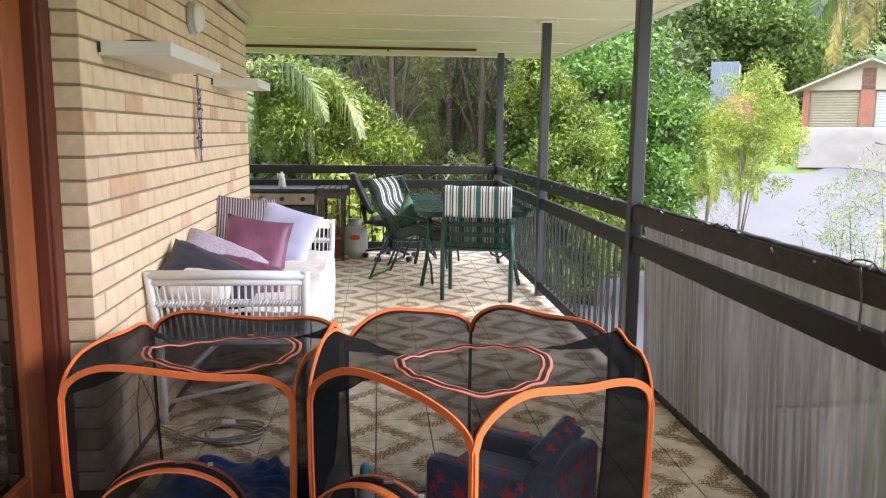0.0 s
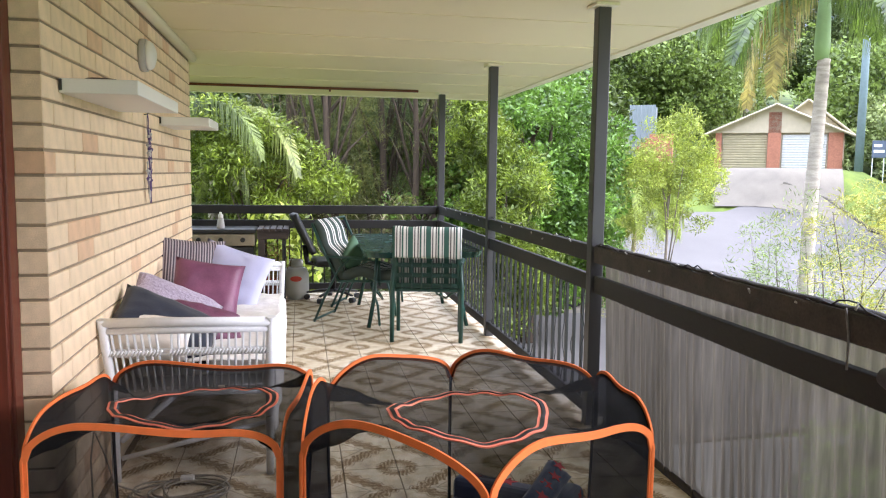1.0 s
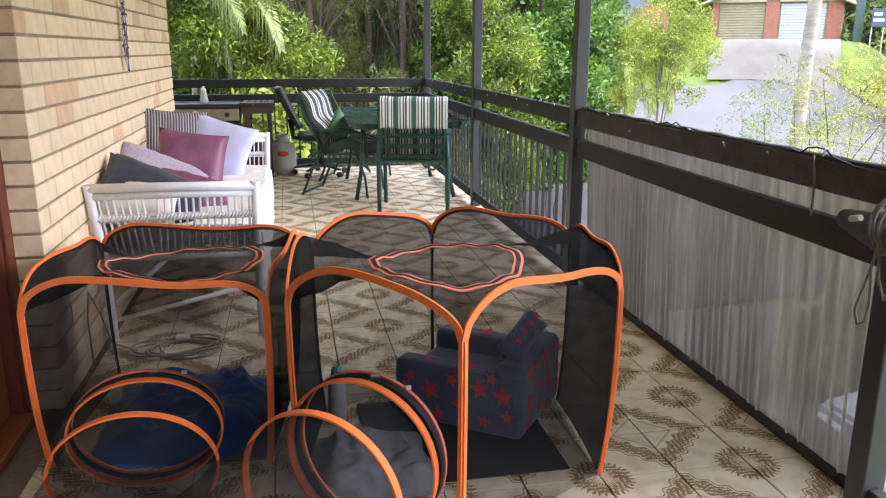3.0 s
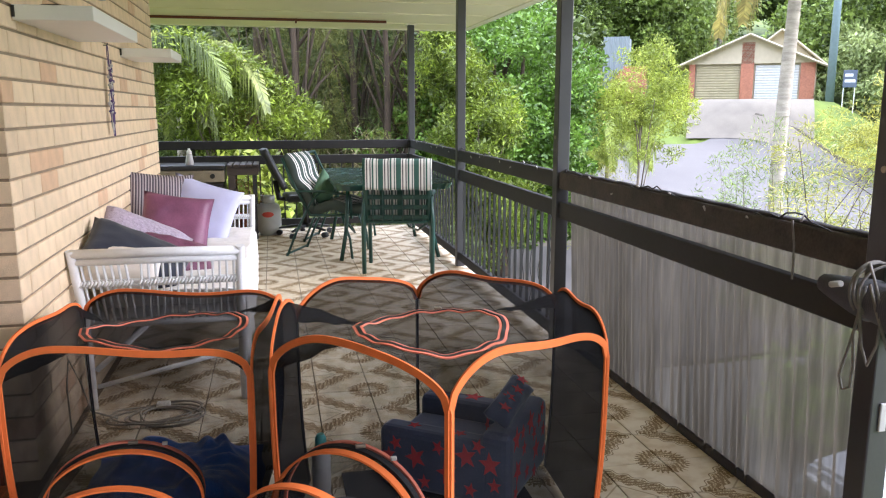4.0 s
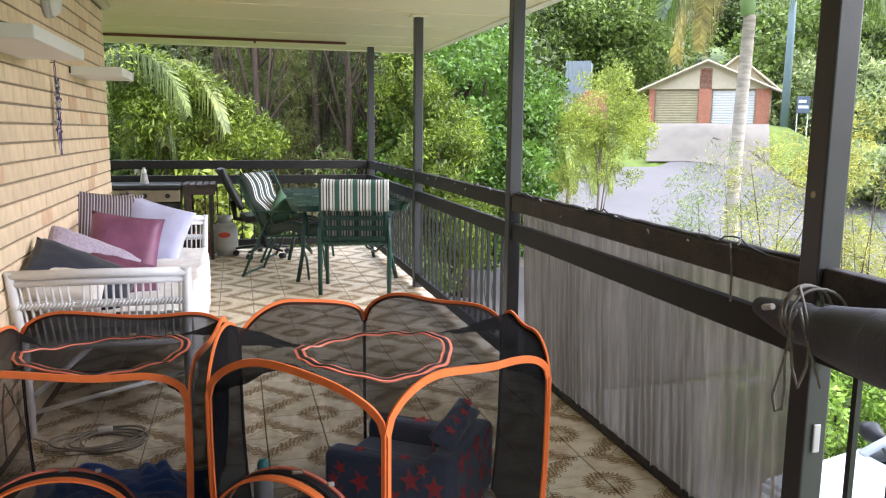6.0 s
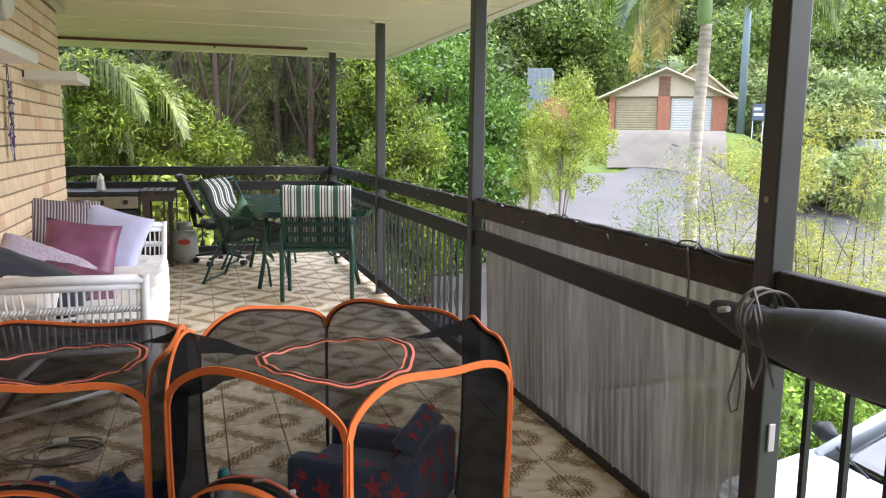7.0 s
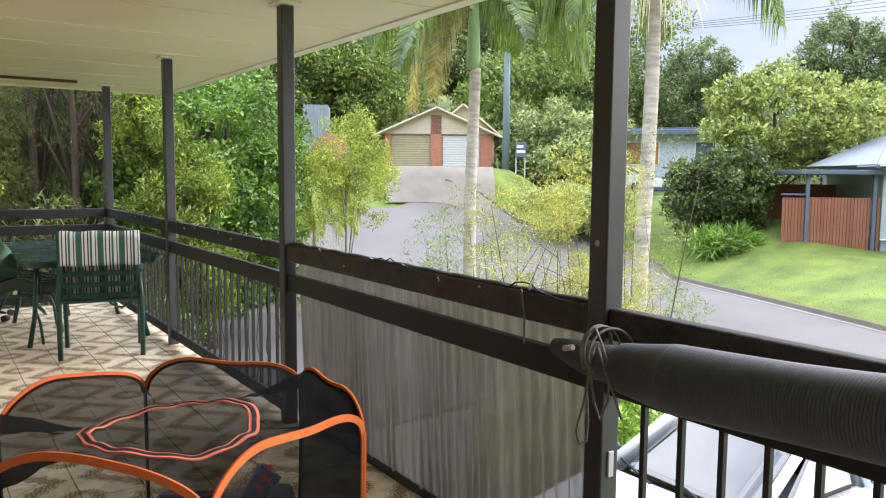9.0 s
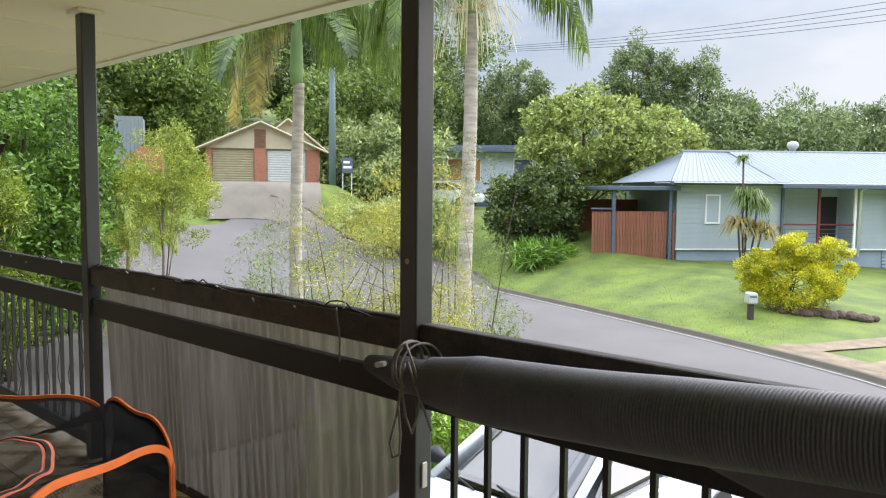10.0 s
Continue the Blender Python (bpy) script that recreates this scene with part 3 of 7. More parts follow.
# ---- pop-up play tents of black net with orange binding ----
def tent(center, corners, H, rc, name_label, hole_r, hole_c, squash=1.0, dense=(), mesh_mat=None, seams=(), double=()):
    """A pop-up net pen: arched panels with taped edges, a loose roof with a zipped round hatch."""
    ob = thing("play_tent", name_label, "play tent", group="pop-up play tents")
    n = len(corners)
    cen = Vector((*center, 0))
    rim = []
    for k in range(n):
        a, b = Vector((*corners[k], 0)), Vector((*corners[(k + 1) % n], 0))
        d = b - a
        L = d.length
        out = Vector((d.y, -d.x, 0)).normalized()
        if out.dot((a + b) / 2 - Vector((*center, 0))) < 0:
            out = -out

        def height(u, L=L):
            e = min(u, 1 - u) * L
            s = max(0.0, (rc - e) / rc)
            return H - rc * 0.55 * (1 - math.sqrt(max(0.0, 1 - s * s))) + 0.012 * math.sin(u * 7 + k)

        def face(u, v, a=a, d=d, out=out, height=height):
            k = 1 - 0.06 * (1 - v) ** 3
            p = cen + (a + d * u - cen) * k
            bow = 0.025 * math.sin(math.pi * u) * math.sin(math.pi * min(1, v * 0.9 + 0.1))
            return (*(p + out * bow).xy, 0.006 + v * (height(u) - 0.006))

        part("panel", sheet(face, 28, 12), M_NET_DENSE if k in dense else M_NET_HALF if k in double else (mesh_mat or M_NET), ob)
        up, over, down = [face(0, j / 8) for j in range(9)], [face(i / 48, 1) for i in range(49)], [face(1, 1 - j / 8) for j in range(9)]
        pts = ([] if (k, 0) in seams else up[:-1]) + over + ([] if (k, 1) in seams else down[1:])
        bm = bmesh.new()
        add_ribbon(bm, [Vector(p) + out * 0.004 for p in pts], [out] * len(pts), 0.021, 0.003)
        part("binding", bm, M_ORANGE, ob, "orange edge tape")
        for end, line in ((0, up), (1, down)):
            if (k, end) in seams:
                bm = bmesh.new()
                add_ribbon(bm, [Vector(p) + out * 0.002 for p in line], [out] * len(line), 0.01, 0.002)
                part("seam", bm, M_ZIP, ob, "narrow black seam tape")
        for i in range(24):
            rim.append(Vector(face(i / 24, 1)))
    c = Vector((*hole_c, 0))
    m = len(rim)

    def ring_at(p, r):
        d = Vector((p.x - c.x, p.y - c.y, 0)).normalized()
        a = math.atan2(d.y, d.x)
        k = 1 + 0.03 * math.sin(3 * a + 1.0) + 0.012 * math.sin(7 * a) + 0.008 * math.sin(11 * a + 2.0)
        return Vector((c.x + d.x * r * k, c.y + d.y * r * k * squash, H - 0.055 + 0.014 * math.sin(2 * a + 0.6) + 0.004 * math.sin(5 * a) + 0.003 * math.sin(13 * a)))

    hat = [ring_at(p, hole_r) for p in rim]

    def roof(u, v):
        k = round(u * m) % m
        a, b = rim[k], hat[k]
        p = a.lerp(b, v)
        w = math.sin(math.pi * v)
        return (p.x, p.y, p.z + w * (-0.002 + 0.012 * noise.noise(Vector((p.x * 9, p.y * 9, 3))) + 0.01 * noise.noise(Vector((p.x * 26, p.y * 26, 5))) + 0.004 * math.sin(k * 0.8)))

    part("roof", sheet(roof, m, 16), M_NET_ROOF, ob)

    def lid(u, v):
        k = round(u * m) % m
        p = hat[k].lerp(Vector((c.x, c.y, H - 0.12)), v)
        return (p.x, p.y, p.z + 0.02 * noise.noise(Vector((p.x * 14, p.y * 14, 7))) * min(1, v * 4))

    hatch = part("hatch", sheet(lid, m, 6), M_NET_ROOF, ob)
    for r, mat, w, z, nm in ((hole_r + 0.010, M_CORAL, 0.009, 0.006, "hatch_tape"), (hole_r, M_ZIP, 0.012, 0.008, "zip"), (hole_r - 0.012, M_CORAL, 0.008, 0.006, "hatch_tape")):
        pts = [ring_at(p, r) + Vector((0, 0, z)) for p in rim]
        bm = bmesh.new()
        add_ribbon(bm, pts + pts[:1], [Vector((0, 0, 1)) + (p - c).normalized() * 0.5 for p in pts + pts[:1]], w, 0.002)
        part(nm, bm, mat, hatch)
    part("zip_pull", box((-0.012, -0.005, 0), (0.012, 0.005, 0.008), 0.002), M_STEEL, hatch, "", Matrix.Translation(ring_at(c + Vector((0.3, 0.95, 0)), hole_r) + Vector((0, 0, 0.012))))
    return ob


HEX = [(0.218, 1.74), (0.765, 2.035), (0.815, 2.60), (0.347, 2.885), (-0.125, 2.675), (-0.212, 2.165)]
tent((0.30, 2.33), HEX, 0.725, 0.2, "six-sided black net pop-up play tent with orange binding", 0.23, (0.275, 2.255), dense=(1, 4), seams=((1, 1), (2, 0), (2, 1), (3, 0), (3, 1), (4, 0)))
SQ = [(-1.015, 2.405), (-0.28, 2.31), (-0.178, 3.06), (-0.94, 3.15)]
tent((-0.60, 2.73), SQ, 0.635, 0.17, "square black net pop-up play tent with orange binding", 0.27, (-0.59, 2.76), squash=0.77, dense=(1,), mesh_mat=M_NET_FOLDED, seams=((1, 1), (2, 0), (2, 1), (3, 0)), double=(3,))


def tunnel(start, end, r, label, wide=1.0):
    a, b = Vector(start), Vector(end)
    d = (b - a).normalized()
    side = d.cross(Vector((0, 0, 1))).normalized()
    ob = thing("play_tunnel", label, "play tunnel", group="pop-up tunnels")

    def ring(s, rr, n=48):
        o = a + (b - a) * s
        return [o + side * rr * wide * math.cos(2 * math.pi * k / n) + Vector((0, 0, 1)) * rr * math.sin(2 * math.pi * k / n) for k in range(n + 1)]

    def skin(u, v):
        o = a + (b - a) * v
        rr = r * (1 - 0.05 * math.sin(math.pi * ((v * 3.2) % 1.0)) + 0.012 * noise.noise(Vector((u * 14, v * 9, 2))))
        t = 2 * math.pi * u
        return o + side * rr * wide * math.cos(t) + Vector((0, 0, 1)) * rr * math.sin(t)

    part("skin", sheet(skin, 48, 30), M_NET_FOLDED, ob)
    for s, mat, w in ((0.0, M_CORAL, 0.012), (0.035, M_ZIP, 0.02), (0.085, M_ORANGE, 0.025), (0.36, M_ORANGE, 0.025), (0.98, M_ORANGE, 0.025)):
        pts = ring(s, r + 0.003)
        bm = bmesh.new()
        add_ribbon(bm, pts, [p - (a + (b - a) * s) for p in pts], w, 0.003)
        part("hoop" if mat is M_ORANGE else "zip_tape", bm, mat, ob)
    top = ring(0.03, r + 0.01)[13]
    part("zip_pull", box((-0.014, -0.006, -0.004), (0.014, 0.006, 0.006), 0.002), M_STEEL, ob, "", Matrix.Translation(top))
    part("zip_pull", box((-0.008, -0.006, -0.004), (0.008, 0.006, 0.006), 0.002), M_SHELF, ob, "", Matrix.Translation(ring(0.0, r + 0.01)[16]))
    return ob


tunnel((-0.665, 2.34, 0.178), (-0.64, 1.49, 0.178), 0.172, "black net play tunnel with orange hoops on the tiles", 1.3)
tunnel((0.0, 1.945, 0.232), (-0.425, 1.325, 0.232), 0.226, "black net play tunnel with orange hoops leading into the tent")


def crumple(cx, cy, w, d, h, seed):
    def fn(u, v):
        x, y = (u - 0.5) * w, (v - 0.5) * d
        e = min(1, 5 * min(u, 1 - u)) * min(1, 5 * min(v, 1 - v))
        z = h * e * (0.55 + 0.45 * noise.noise(Vector((x * 5 + seed, y * 5, 1))) + 0.25 * abs(noise.noise(Vector((x * 14, y * 14 + seed, 2)))))
        return (cx + x + 0.03 * noise.noise(Vector((u * 4, v * 4, seed))), cy + y, max(0.004, z))
    return sheet(fn, 50, 50)


ob = solo("blanket", crumple(-0.58, 2.70, 0.62, 0.66, 0.16, 4), M_BLUE, "crumpled royal blue fleece blanket inside the net tent", "blanket")
ob.modifiers.new("thickness", "SOLIDIFY").thickness = 0.006
ob = solo("blanket", crumple(0.03, 2.25, 0.4, 0.42, 0.10, 9), M_GREYCLOTH, "folded grey patterned blanket on the tent's floor", "blanket")
ob.modifiers.new("thickness", "SOLIDIFY").thickness = 0.006
solo("tent_mat", box((0.02, 2.1, 0.001), (0.66, 2.7, 0.006), 0.002), M_NAVY_PANEL, "thin black cloth mat on the tent's floor", "mat")
bot = thing("drink_bottle", "teal-capped clear drink bottle inside the tent", "bottle", pose(-0.06, 2.58, 0.005))
part("body", lathe([(0.03, 0), (0.033, 0.01), (0.033, 0.14), (0.018, 0.17)], 18), M_LAMP, bot)
part("cap", lathe([(0.02, 0.17), (0.02, 0.2), (0.012, 0.215)], 18), material("teal plastic", srgb(70, 150, 150), 0.4), bot)


# toddler armchair with a star print
chair = thing("toddler_armchair", "small navy toddler armchair with red star print", "armchair", pose(0.48, 2.60, 0.006, 0, 0, -37))
part("base", box((-0.28, -0.24, 0.0), (0.27, 0.24, 0.10), 0.03, 3), M_STARBASE, chair)
part("seat_cushion", box((-0.29, -0.15, 0.10), (0.14, 0.15, 0.165), 0.03, 3), M_STARBASE, chair)
for s in (-1, 1):
    arm = part("arm", box((-0.29, s * 0.2 - 0.055, 0.0), (0.2, s * 0.2 + 0.055, 0.235), 0.03, 3), M_STARBASE, chair)
part("backrest", box((0.15, -0.255, 0.0), (0.28, 0.255, 0.275), 0.035, 3), M_STARBASE, chair)
part("back_cushion", cushion_mesh(0.36, 0.11, 0.075, 0, 4), M_STARBASE, chair, "", pose(0.19, 0.0, 0.318, 118, -7, 90))


def star_mesh(r):
    bm = bmesh.new()
    ring = [bm.verts.new((math.sin(k * math.pi / 5) * (r if k % 2 == 0 else r * 0.42), math.cos(k * math.pi / 5) * (r if k % 2 == 0 else r * 0.42), 0)) for k in range(10)]
    f = bm.faces.new(ring)
    up = bmesh.ops.extrude_face_region(bm, geom=[f])["geom"]
    bmesh.ops.translate(bm, verts=[v for v in up if isinstance(v, bmesh.types.BMVert)], vec=(0, 0, 0.0015))
    return bm


star_big, star_small = mesh_of("star", star_mesh(0.048), M_STAR), mesh_of("star", star_mesh(0.03), M_STAR)
rng = random.Random(2)


def stars(face, spots):
    for a, b, big in spots:
        ob = new("star", star_big if big else star_small)
        ob.parent = chair
        ob.matrix_basis = face(a, b) @ pose(0, 0, 0.001, 0, 0, rng.uniform(-25, 25))


stars(lambda a, b: pose(a, -0.2555, b * 0.68, 90, 0, 0), [(-0.21, 0.26, 0), (-0.12, 0.20, 1), (-0.22, 0.10, 1), (-0.02, 0.28, 0), (0.02, 0.15, 1), (0.1, 0.26, 1), (-0.08, 0.07, 0), (0.12, 0.08, 0), (-0.24, 0.19, 0), (0.2, 0.24, 1), (0.22, 0.13, 0), (0.15, 0.33, 0)])
stars(lambda a, b: pose(0.2805, a, b * 0.74, 90, 0, 90), [(-0.18, 0.33, 1), (-0.08, 0.24, 0), (0.0, 0.34, 1), (0.12, 0.3, 0), (-0.16, 0.16, 1), (-0.04, 0.1, 0), (0.08, 0.16, 1), (0.18, 0.22, 0), (0.16, 0.34, 0), (-0.18, 0.06, 0), (-0.1, 0.33, 0), (0.06, 0.05, 0), (0.2, 0.1, 0), (0.05, 0.26, 0)])
stars(lambda a, b: pose(a, b, 0.2355, 0, 0, 0), [(-0.2, 0.2, 0), (-0.05, 0.21, 1), (-0.15, -0.2, 0), (0.05, -0.2, 0)])
stars(lambda a, b: pose(0.1395, a, b, 90, 0, -90), [(-0.12, 0.26, 0), (0.1, 0.25, 1)])
cm = pose(0.19, 0.0, 0.318, 118, -7, 90)
stars(lambda a, b: cm @ pose(a, 0.039, b, -90, 0, 0), [(-0.12, 0.005, 0), (-0.04, -0.005, 0), (0.04, 0.005, 0), (0.12, -0.005, 0)])

chair.scale = (0.88, 0.84, 0.98)

# extension lead coiled by the wall
bm = bmesh.new()
rng = random.Random(11)
pts = []
for k in range(190):
    a = k * 0.21
    r = 0.13 + 0.02 * math.sin(k * 0.37) + 0.015 * math.sin(k * 0.11)
    pts.append((-0.72 + 0.05 * math.sin(k * 0.05) + r * 1.25 * math.cos(a), 3.42 + 0.03 * math.sin(k * 0.07) + r * math.sin(a) * 0.8, 0.006 + 0.008 * (1 + math.sin(a * 1.3 + k * 0.05))))
lead = thing("extension_lead", "pale coiled extension lead lying on the tiles", "cable")
part("cord", tube(pts, 0.0042, 6), M_CABLE, lead)
part("cord", tube([(-1.06, 3.3, 0.005), (-1.07, 3.32, 0.2), (-1.06, 3.34, 0.32), (-1.03, 3.38, 0.2), (-1.0, 3.4, 0.06), (-0.9, 3.42, 0.01)], 0.0042, 6), M_CABLE, lead)
part("plug", box((-0.75, 3.5, 0.008), (-0.69, 3.535, 0.036), 0.006), M_SHELF, lead)


# ---- dining table and chairs ----
table = thing("dining_table", "dark green enamelled outdoor table with curved tube legs", "table", pose(0.83, 7.48, 0))


def rounded_slab(hx, hy, rc, z0, z1):
    bm = bmesh.new()
    ring = []
    for cx, cy, a0 in ((hx - rc, hy - rc, 0), (-hx + rc, hy - rc, 90), (-hx + rc, -hy + rc, 180), (hx - rc, -hy + rc, 270)):
        for k in range(7):
            a = radians(a0 + 15 * k)
            ring.append((cx + rc * math.cos(a), cy + rc * math.sin(a)))
    lo, hi = [bm.verts.new((*p, z0)) for p in ring], [bm.verts.new((*p, z1)) for p in ring]
    bm.faces.new(lo[::-1])
    bm.faces.new(hi)
    for k in range(len(ring)):
        bm.faces.new((lo[k], lo[(k + 1) % len(ring)], hi[(k + 1) % len(ring)], hi[k]))
    return bm


part("tabletop", rounded_slab(0.52, 1.0, 0.16, 0.70, 0.722), M_TABLE, table)
part("rim", rounded_slab(0.505, 0.985, 0.15, 0.672, 0.699), M_TABLE, table)
for sx in (-1, 1):
    for sy in (-1, 1):
        part("leg", tube([(sx * 0.37, sy * 0.52, 0.675), (sx * 0.38, sy * 0.53, 0.5), (sx * 0.40, sy * 0.56, 0.25), (sx * 0.45, sy * 0.61, 0.0)], 0.019, 10), M_TABLE, table)
    part("stretcher", tube([(sx * 0.39, -0.55, 0.34), (sx * 0.30, -0.36, 0.22), (sx * 0.28, 0, 0.2), (sx * 0.30, 0.36, 0.22), (sx * 0.39, 0.55, 0.34)], 0.011, 8), M_TABLE, table)
part("umbrella_cap", lathe([(0.03, 0.722), (0.03, 0.73), (0.01, 0.735)], 16), M_LAMP, table)

ch = thing("patio_chair", "dark green plastic patio chair with a striped cushion", "chair", pose(0.846, 6.445, 0, 0, 0, -12), "chairs round the table")
for sx in (-1, 1):
    part("leg", tube([(sx * 0.285, -0.22, 0.0), (sx * 0.285, -0.21, 0.45), (sx * 0.27, -0.23, 0.68)], [0.026, 0.03, 0.024], 8, flat=0.7), M_PLASTIC_G, ch)
    part("leg", tube([(sx * 0.27, 0.24, 0.0), (sx * 0.275, 0.22, 0.64)], [0.024, 0.028], 8, flat=0.7), M_PLASTIC_G, ch)
    part("armrest", tube([(sx * 0.272, -0.25, 0.66), (sx * 0.285, 0.0, 0.665), (sx * 0.275, 0.25, 0.65)], [0.022, 0.034, 0.03], 8, flat=0.5), M_PLASTIC_G, ch)
part("seat", box((-0.26, -0.22, 0.42), (0.26, 0.25, 0.45), 0.01), M_PLASTIC_G, ch)
backf = part("backrest", tube([(-0.25, -0.2, 0.45), (-0.262, -0.255, 0.78), (-0.22, -0.275, 0.88), (0, -0.28, 0.895), (0.22, -0.275, 0.88), (0.262, -0.255, 0.78), (0.25, -0.2, 0.45)], 0.024, 8), M_PLASTIC_G, ch)
for z in (0.475, 0.56, 0.645, 0.735):
    part("cross_slat", box((-0.25, -0.225 - (z - 0.45) * 0.13, z - 0.019), (0.25, -0.215 - (z - 0.45) * 0.13, z + 0.019), 0.003), M_PLASTIC_G, backf)
for k in range(6):
    x = -0.205 + k * 0.082
    part("upright_slat", tube([(x, -0.232, 0.45), (x, -0.262, 0.7), (x, -0.283, 0.885)], 0.0245, 6, flat=0.2), M_PLASTIC_G, backf)


def drape(u, v):
    x = (u - 0.5) * 0.56
    s = v * 1.15
    sag = 0.01 * noise.noise(Vector((u * 5, v * 7, 3)))
    if s < 0.22:
        y, z = -0.305 - sag * 0.5, 0.71 + s
    elif s < 0.32:
        a = (s - 0.22) / 0.1 * math.pi
        y, z = -0.255 - 0.05 * math.cos(a), 0.93 + 0.02 * math.sin(a)
    else:
        y, z = -0.2 + 0.06 * (s - 0.32), 0.93 - (s - 0.32) * 0.55
    return (x + sag, y, z + sag)


ob = solo("chair_cushion", sheet(drape, 28, 40), M_CUSHION, "green and cream striped pad draped over the chair's back", "cushion", pose(0.846, 6.445, 0, 0, 0, -12))
md = ob.modifiers.new("thickness", "SOLIDIFY")
md.thickness, md.offset = 0.028, 0

# folding chair that faces along the table
fc = thing("folding_chair", "green steel reclining patio chair with a striped pad", "chair", pose(0.28, 7.33, 0, 0, 0, -24) @ Matrix.Diagonal((1, 1, 0.93, 1)), "chairs round the table")
for sy in (-1, 1):
    y = sy * 0.25
    part("leg", tube([(-0.30, y, 0.0), (-0.20, y, 0.25), (-0.05, y, 0.55), (0.05, y, 0.66)], 0.012, 8), M_PLASTIC_G, fc)
    part("leg", tube([(0.34, y, 0.0), (0.32, y, 0.2), (0.25, y, 0.42)], 0.012, 8), M_PLASTIC_G, fc)
    part("back_tube", tube([(-0.06, y, 0.42), (-0.2, y, 0.7), (-0.32, y, 0.98)], 0.013, 8), M_PLASTIC_G, fc)
    part("armrest", tube([(-0.18, y, 0.66), (0.1, y, 0.66), (0.33, y, 0.63), (0.34, y, 0.4)], 0.014, 8), M_PLASTIC_G, fc)
    part("seat_tube", tube([(-0.06, y, 0.42), (0.4, y, 0.44)], 0.013, 8), M_PLASTIC_G, fc)
for p, q in (((-0.30, 0.02), (-0.30, 0.02)), ((-0.32, 0.98), (-0.32, 0.98)), ((0.4, 0.44), (0.4, 0.44))):
    part("cross_tube", tube([(p[0], -0.25, p[1]), (q[0], 0.25, q[1])], 0.012, 8), M_PLASTIC_G, fc)


def pad(u, v):
    y = (u - 0.5) * 0.5
    s = v * 1.12
    lump = 0.02 * math.sin(s * 18) + 0.008 * noise.noise(Vector((u * 5, v * 8, 5)))
    if s < 0.58:
        t = s / 0.58
        return (-0.31 + 0.27 * t + lump * 0.8, y, 0.99 - 0.5 * t + lump * 0.5)
    t = (s - 0.58) / 0.54
    return (-0.04 + 0.5 * t, y, 0.485 + 0.03 * math.sin(t * 3.1) + lump * 0.7)


M_PAD = striped("striped pad cloth", [(0.20, srgb(214, 214, 208)), (0.09, srgb(30, 34, 36)), (0.06, srgb(64, 76, 72)), (0.20, srgb(42, 66, 60)), (0.06, srgb(64, 76, 72)), (0.09, srgb(30, 34, 36)), (0.14, srgb(214, 214, 208)), (0.1, srgb(34, 38, 40)), (0.1, srgb(42, 66, 60))], 0.145, "Y")
ob = solo("chair_cushion", sheet(pad, 20, 60), M_PAD, "green and cream striped pad on the reclining chair", "cushion", pose(0.28, 7.33, 0, 0, 0, -24) @ Matrix.Diagonal((1, 1, 0.93, 1)))
md = ob.modifiers.new("thickness", "SOLIDIFY")
md.thickness, md.offset = 0.1, 0
solo("cushion", cushion_mesh(0.34, 0.3, 0.11, 0, 12), M_SAGE, "sage green cushion on the reclining chair", "cushion", pose(0.26, 7.30, 0.585, 0, -42, 62))

# second folding chair, beyond the table
fc2 = copy_thing(fc, pose(0.46, 8.12, 0, 0, 0, -20))

# office chair behind
oc = thing("office_chair", "black office chair on castors by the railing", "office chair", pose(0.13, 8.44, 0, 0, 0, 6) @ Matrix.Diagonal((1, 1, 0.92, 1)))
part("seat", box((-0.22, -0.23, 0.42), (0.24, 0.23, 0.5), 0.035, 3), M_OFFICE, oc)
part("backrest", sheet(lambda u, v: (-0.22 - 0.20 * v + 0.04 * math.cos((u - 0.5) * 3), (u - 0.5) * 0.42 * (1 - 0.25 * v * v), 0.58 + v * 0.45), 12, 12), M_OFFICE, oc).modifiers.new("thickness", "SOLIDIFY").thickness = 0.05
part("back_bar", tube([(-0.1, 0, 0.42), (-0.28, 0, 0.45), (-0.31, 0, 0.66)], 0.03, 8), M_OFFICE, oc)
part("column", tube([(0, 0, 0.1), (0, 0, 0.42)], 0.028, 12), M_OFFICE, oc)
for k in range(5):
    a = 2 * math.pi * k / 5 + 0.3
    c, s = math.cos(a), math.sin(a)
    part("spoke", tube([(0, 0, 0.12), (0.15 * c, 0.15 * s, 0.11), (0.29 * c, 0.29 * s, 0.085)], [0.03, 0.025, 0.017], 8, flat=0.7), M_OFFICE, oc)
    part("castor", tube([(0.29 * c - 0.025 * s, 0.29 * s + 0.025 * c, 0.031), (0.29 * c + 0.025 * s, 0.29 * s - 0.025 * c, 0.031)], 0.031, 14), M_OFFICE, oc)

# ---- barbecue, bench, gas bottle, plant ----
bq = thing("barbecue", "dark hooded barbecue with steel knob panel", "barbecue", pose(-1.25, 8.5, 0))
part("body", box((-0.55, -0.22, 0.1), (0.55, 0.24, 0.60), 0.01), M_BLACK, bq)
part("hotplate_lid", box((-0.57, -0.25, 0.74), (0.57, 0.27, 0.785), 0.015, 3), M_BLACK, bq)
part("knob_panel", box((-0.56, -0.24, 0.61), (0.56, 0.24, 0.735), 0.008), material("tarnished steel", srgb(150, 142, 126), 0.4, metal=0.6, vary=0.25), bq, "brushed steel front panel")
for k in range(5):
    part("knob", tube([(-0.44 + 0.22 * k, -0.275, 0.675), (-0.44 + 0.22 * k, -0.24, 0.675)], 0.024, 14), M_OFFICE, bq)
for sx in (-0.5, 0.5):
    for sy in (-0.2, 0.2):
        part("leg", box((sx - 0.02, sy - 0.02, 0.0), (sx + 0.02, sy + 0.02, 0.1)), M_BLACK, bq)
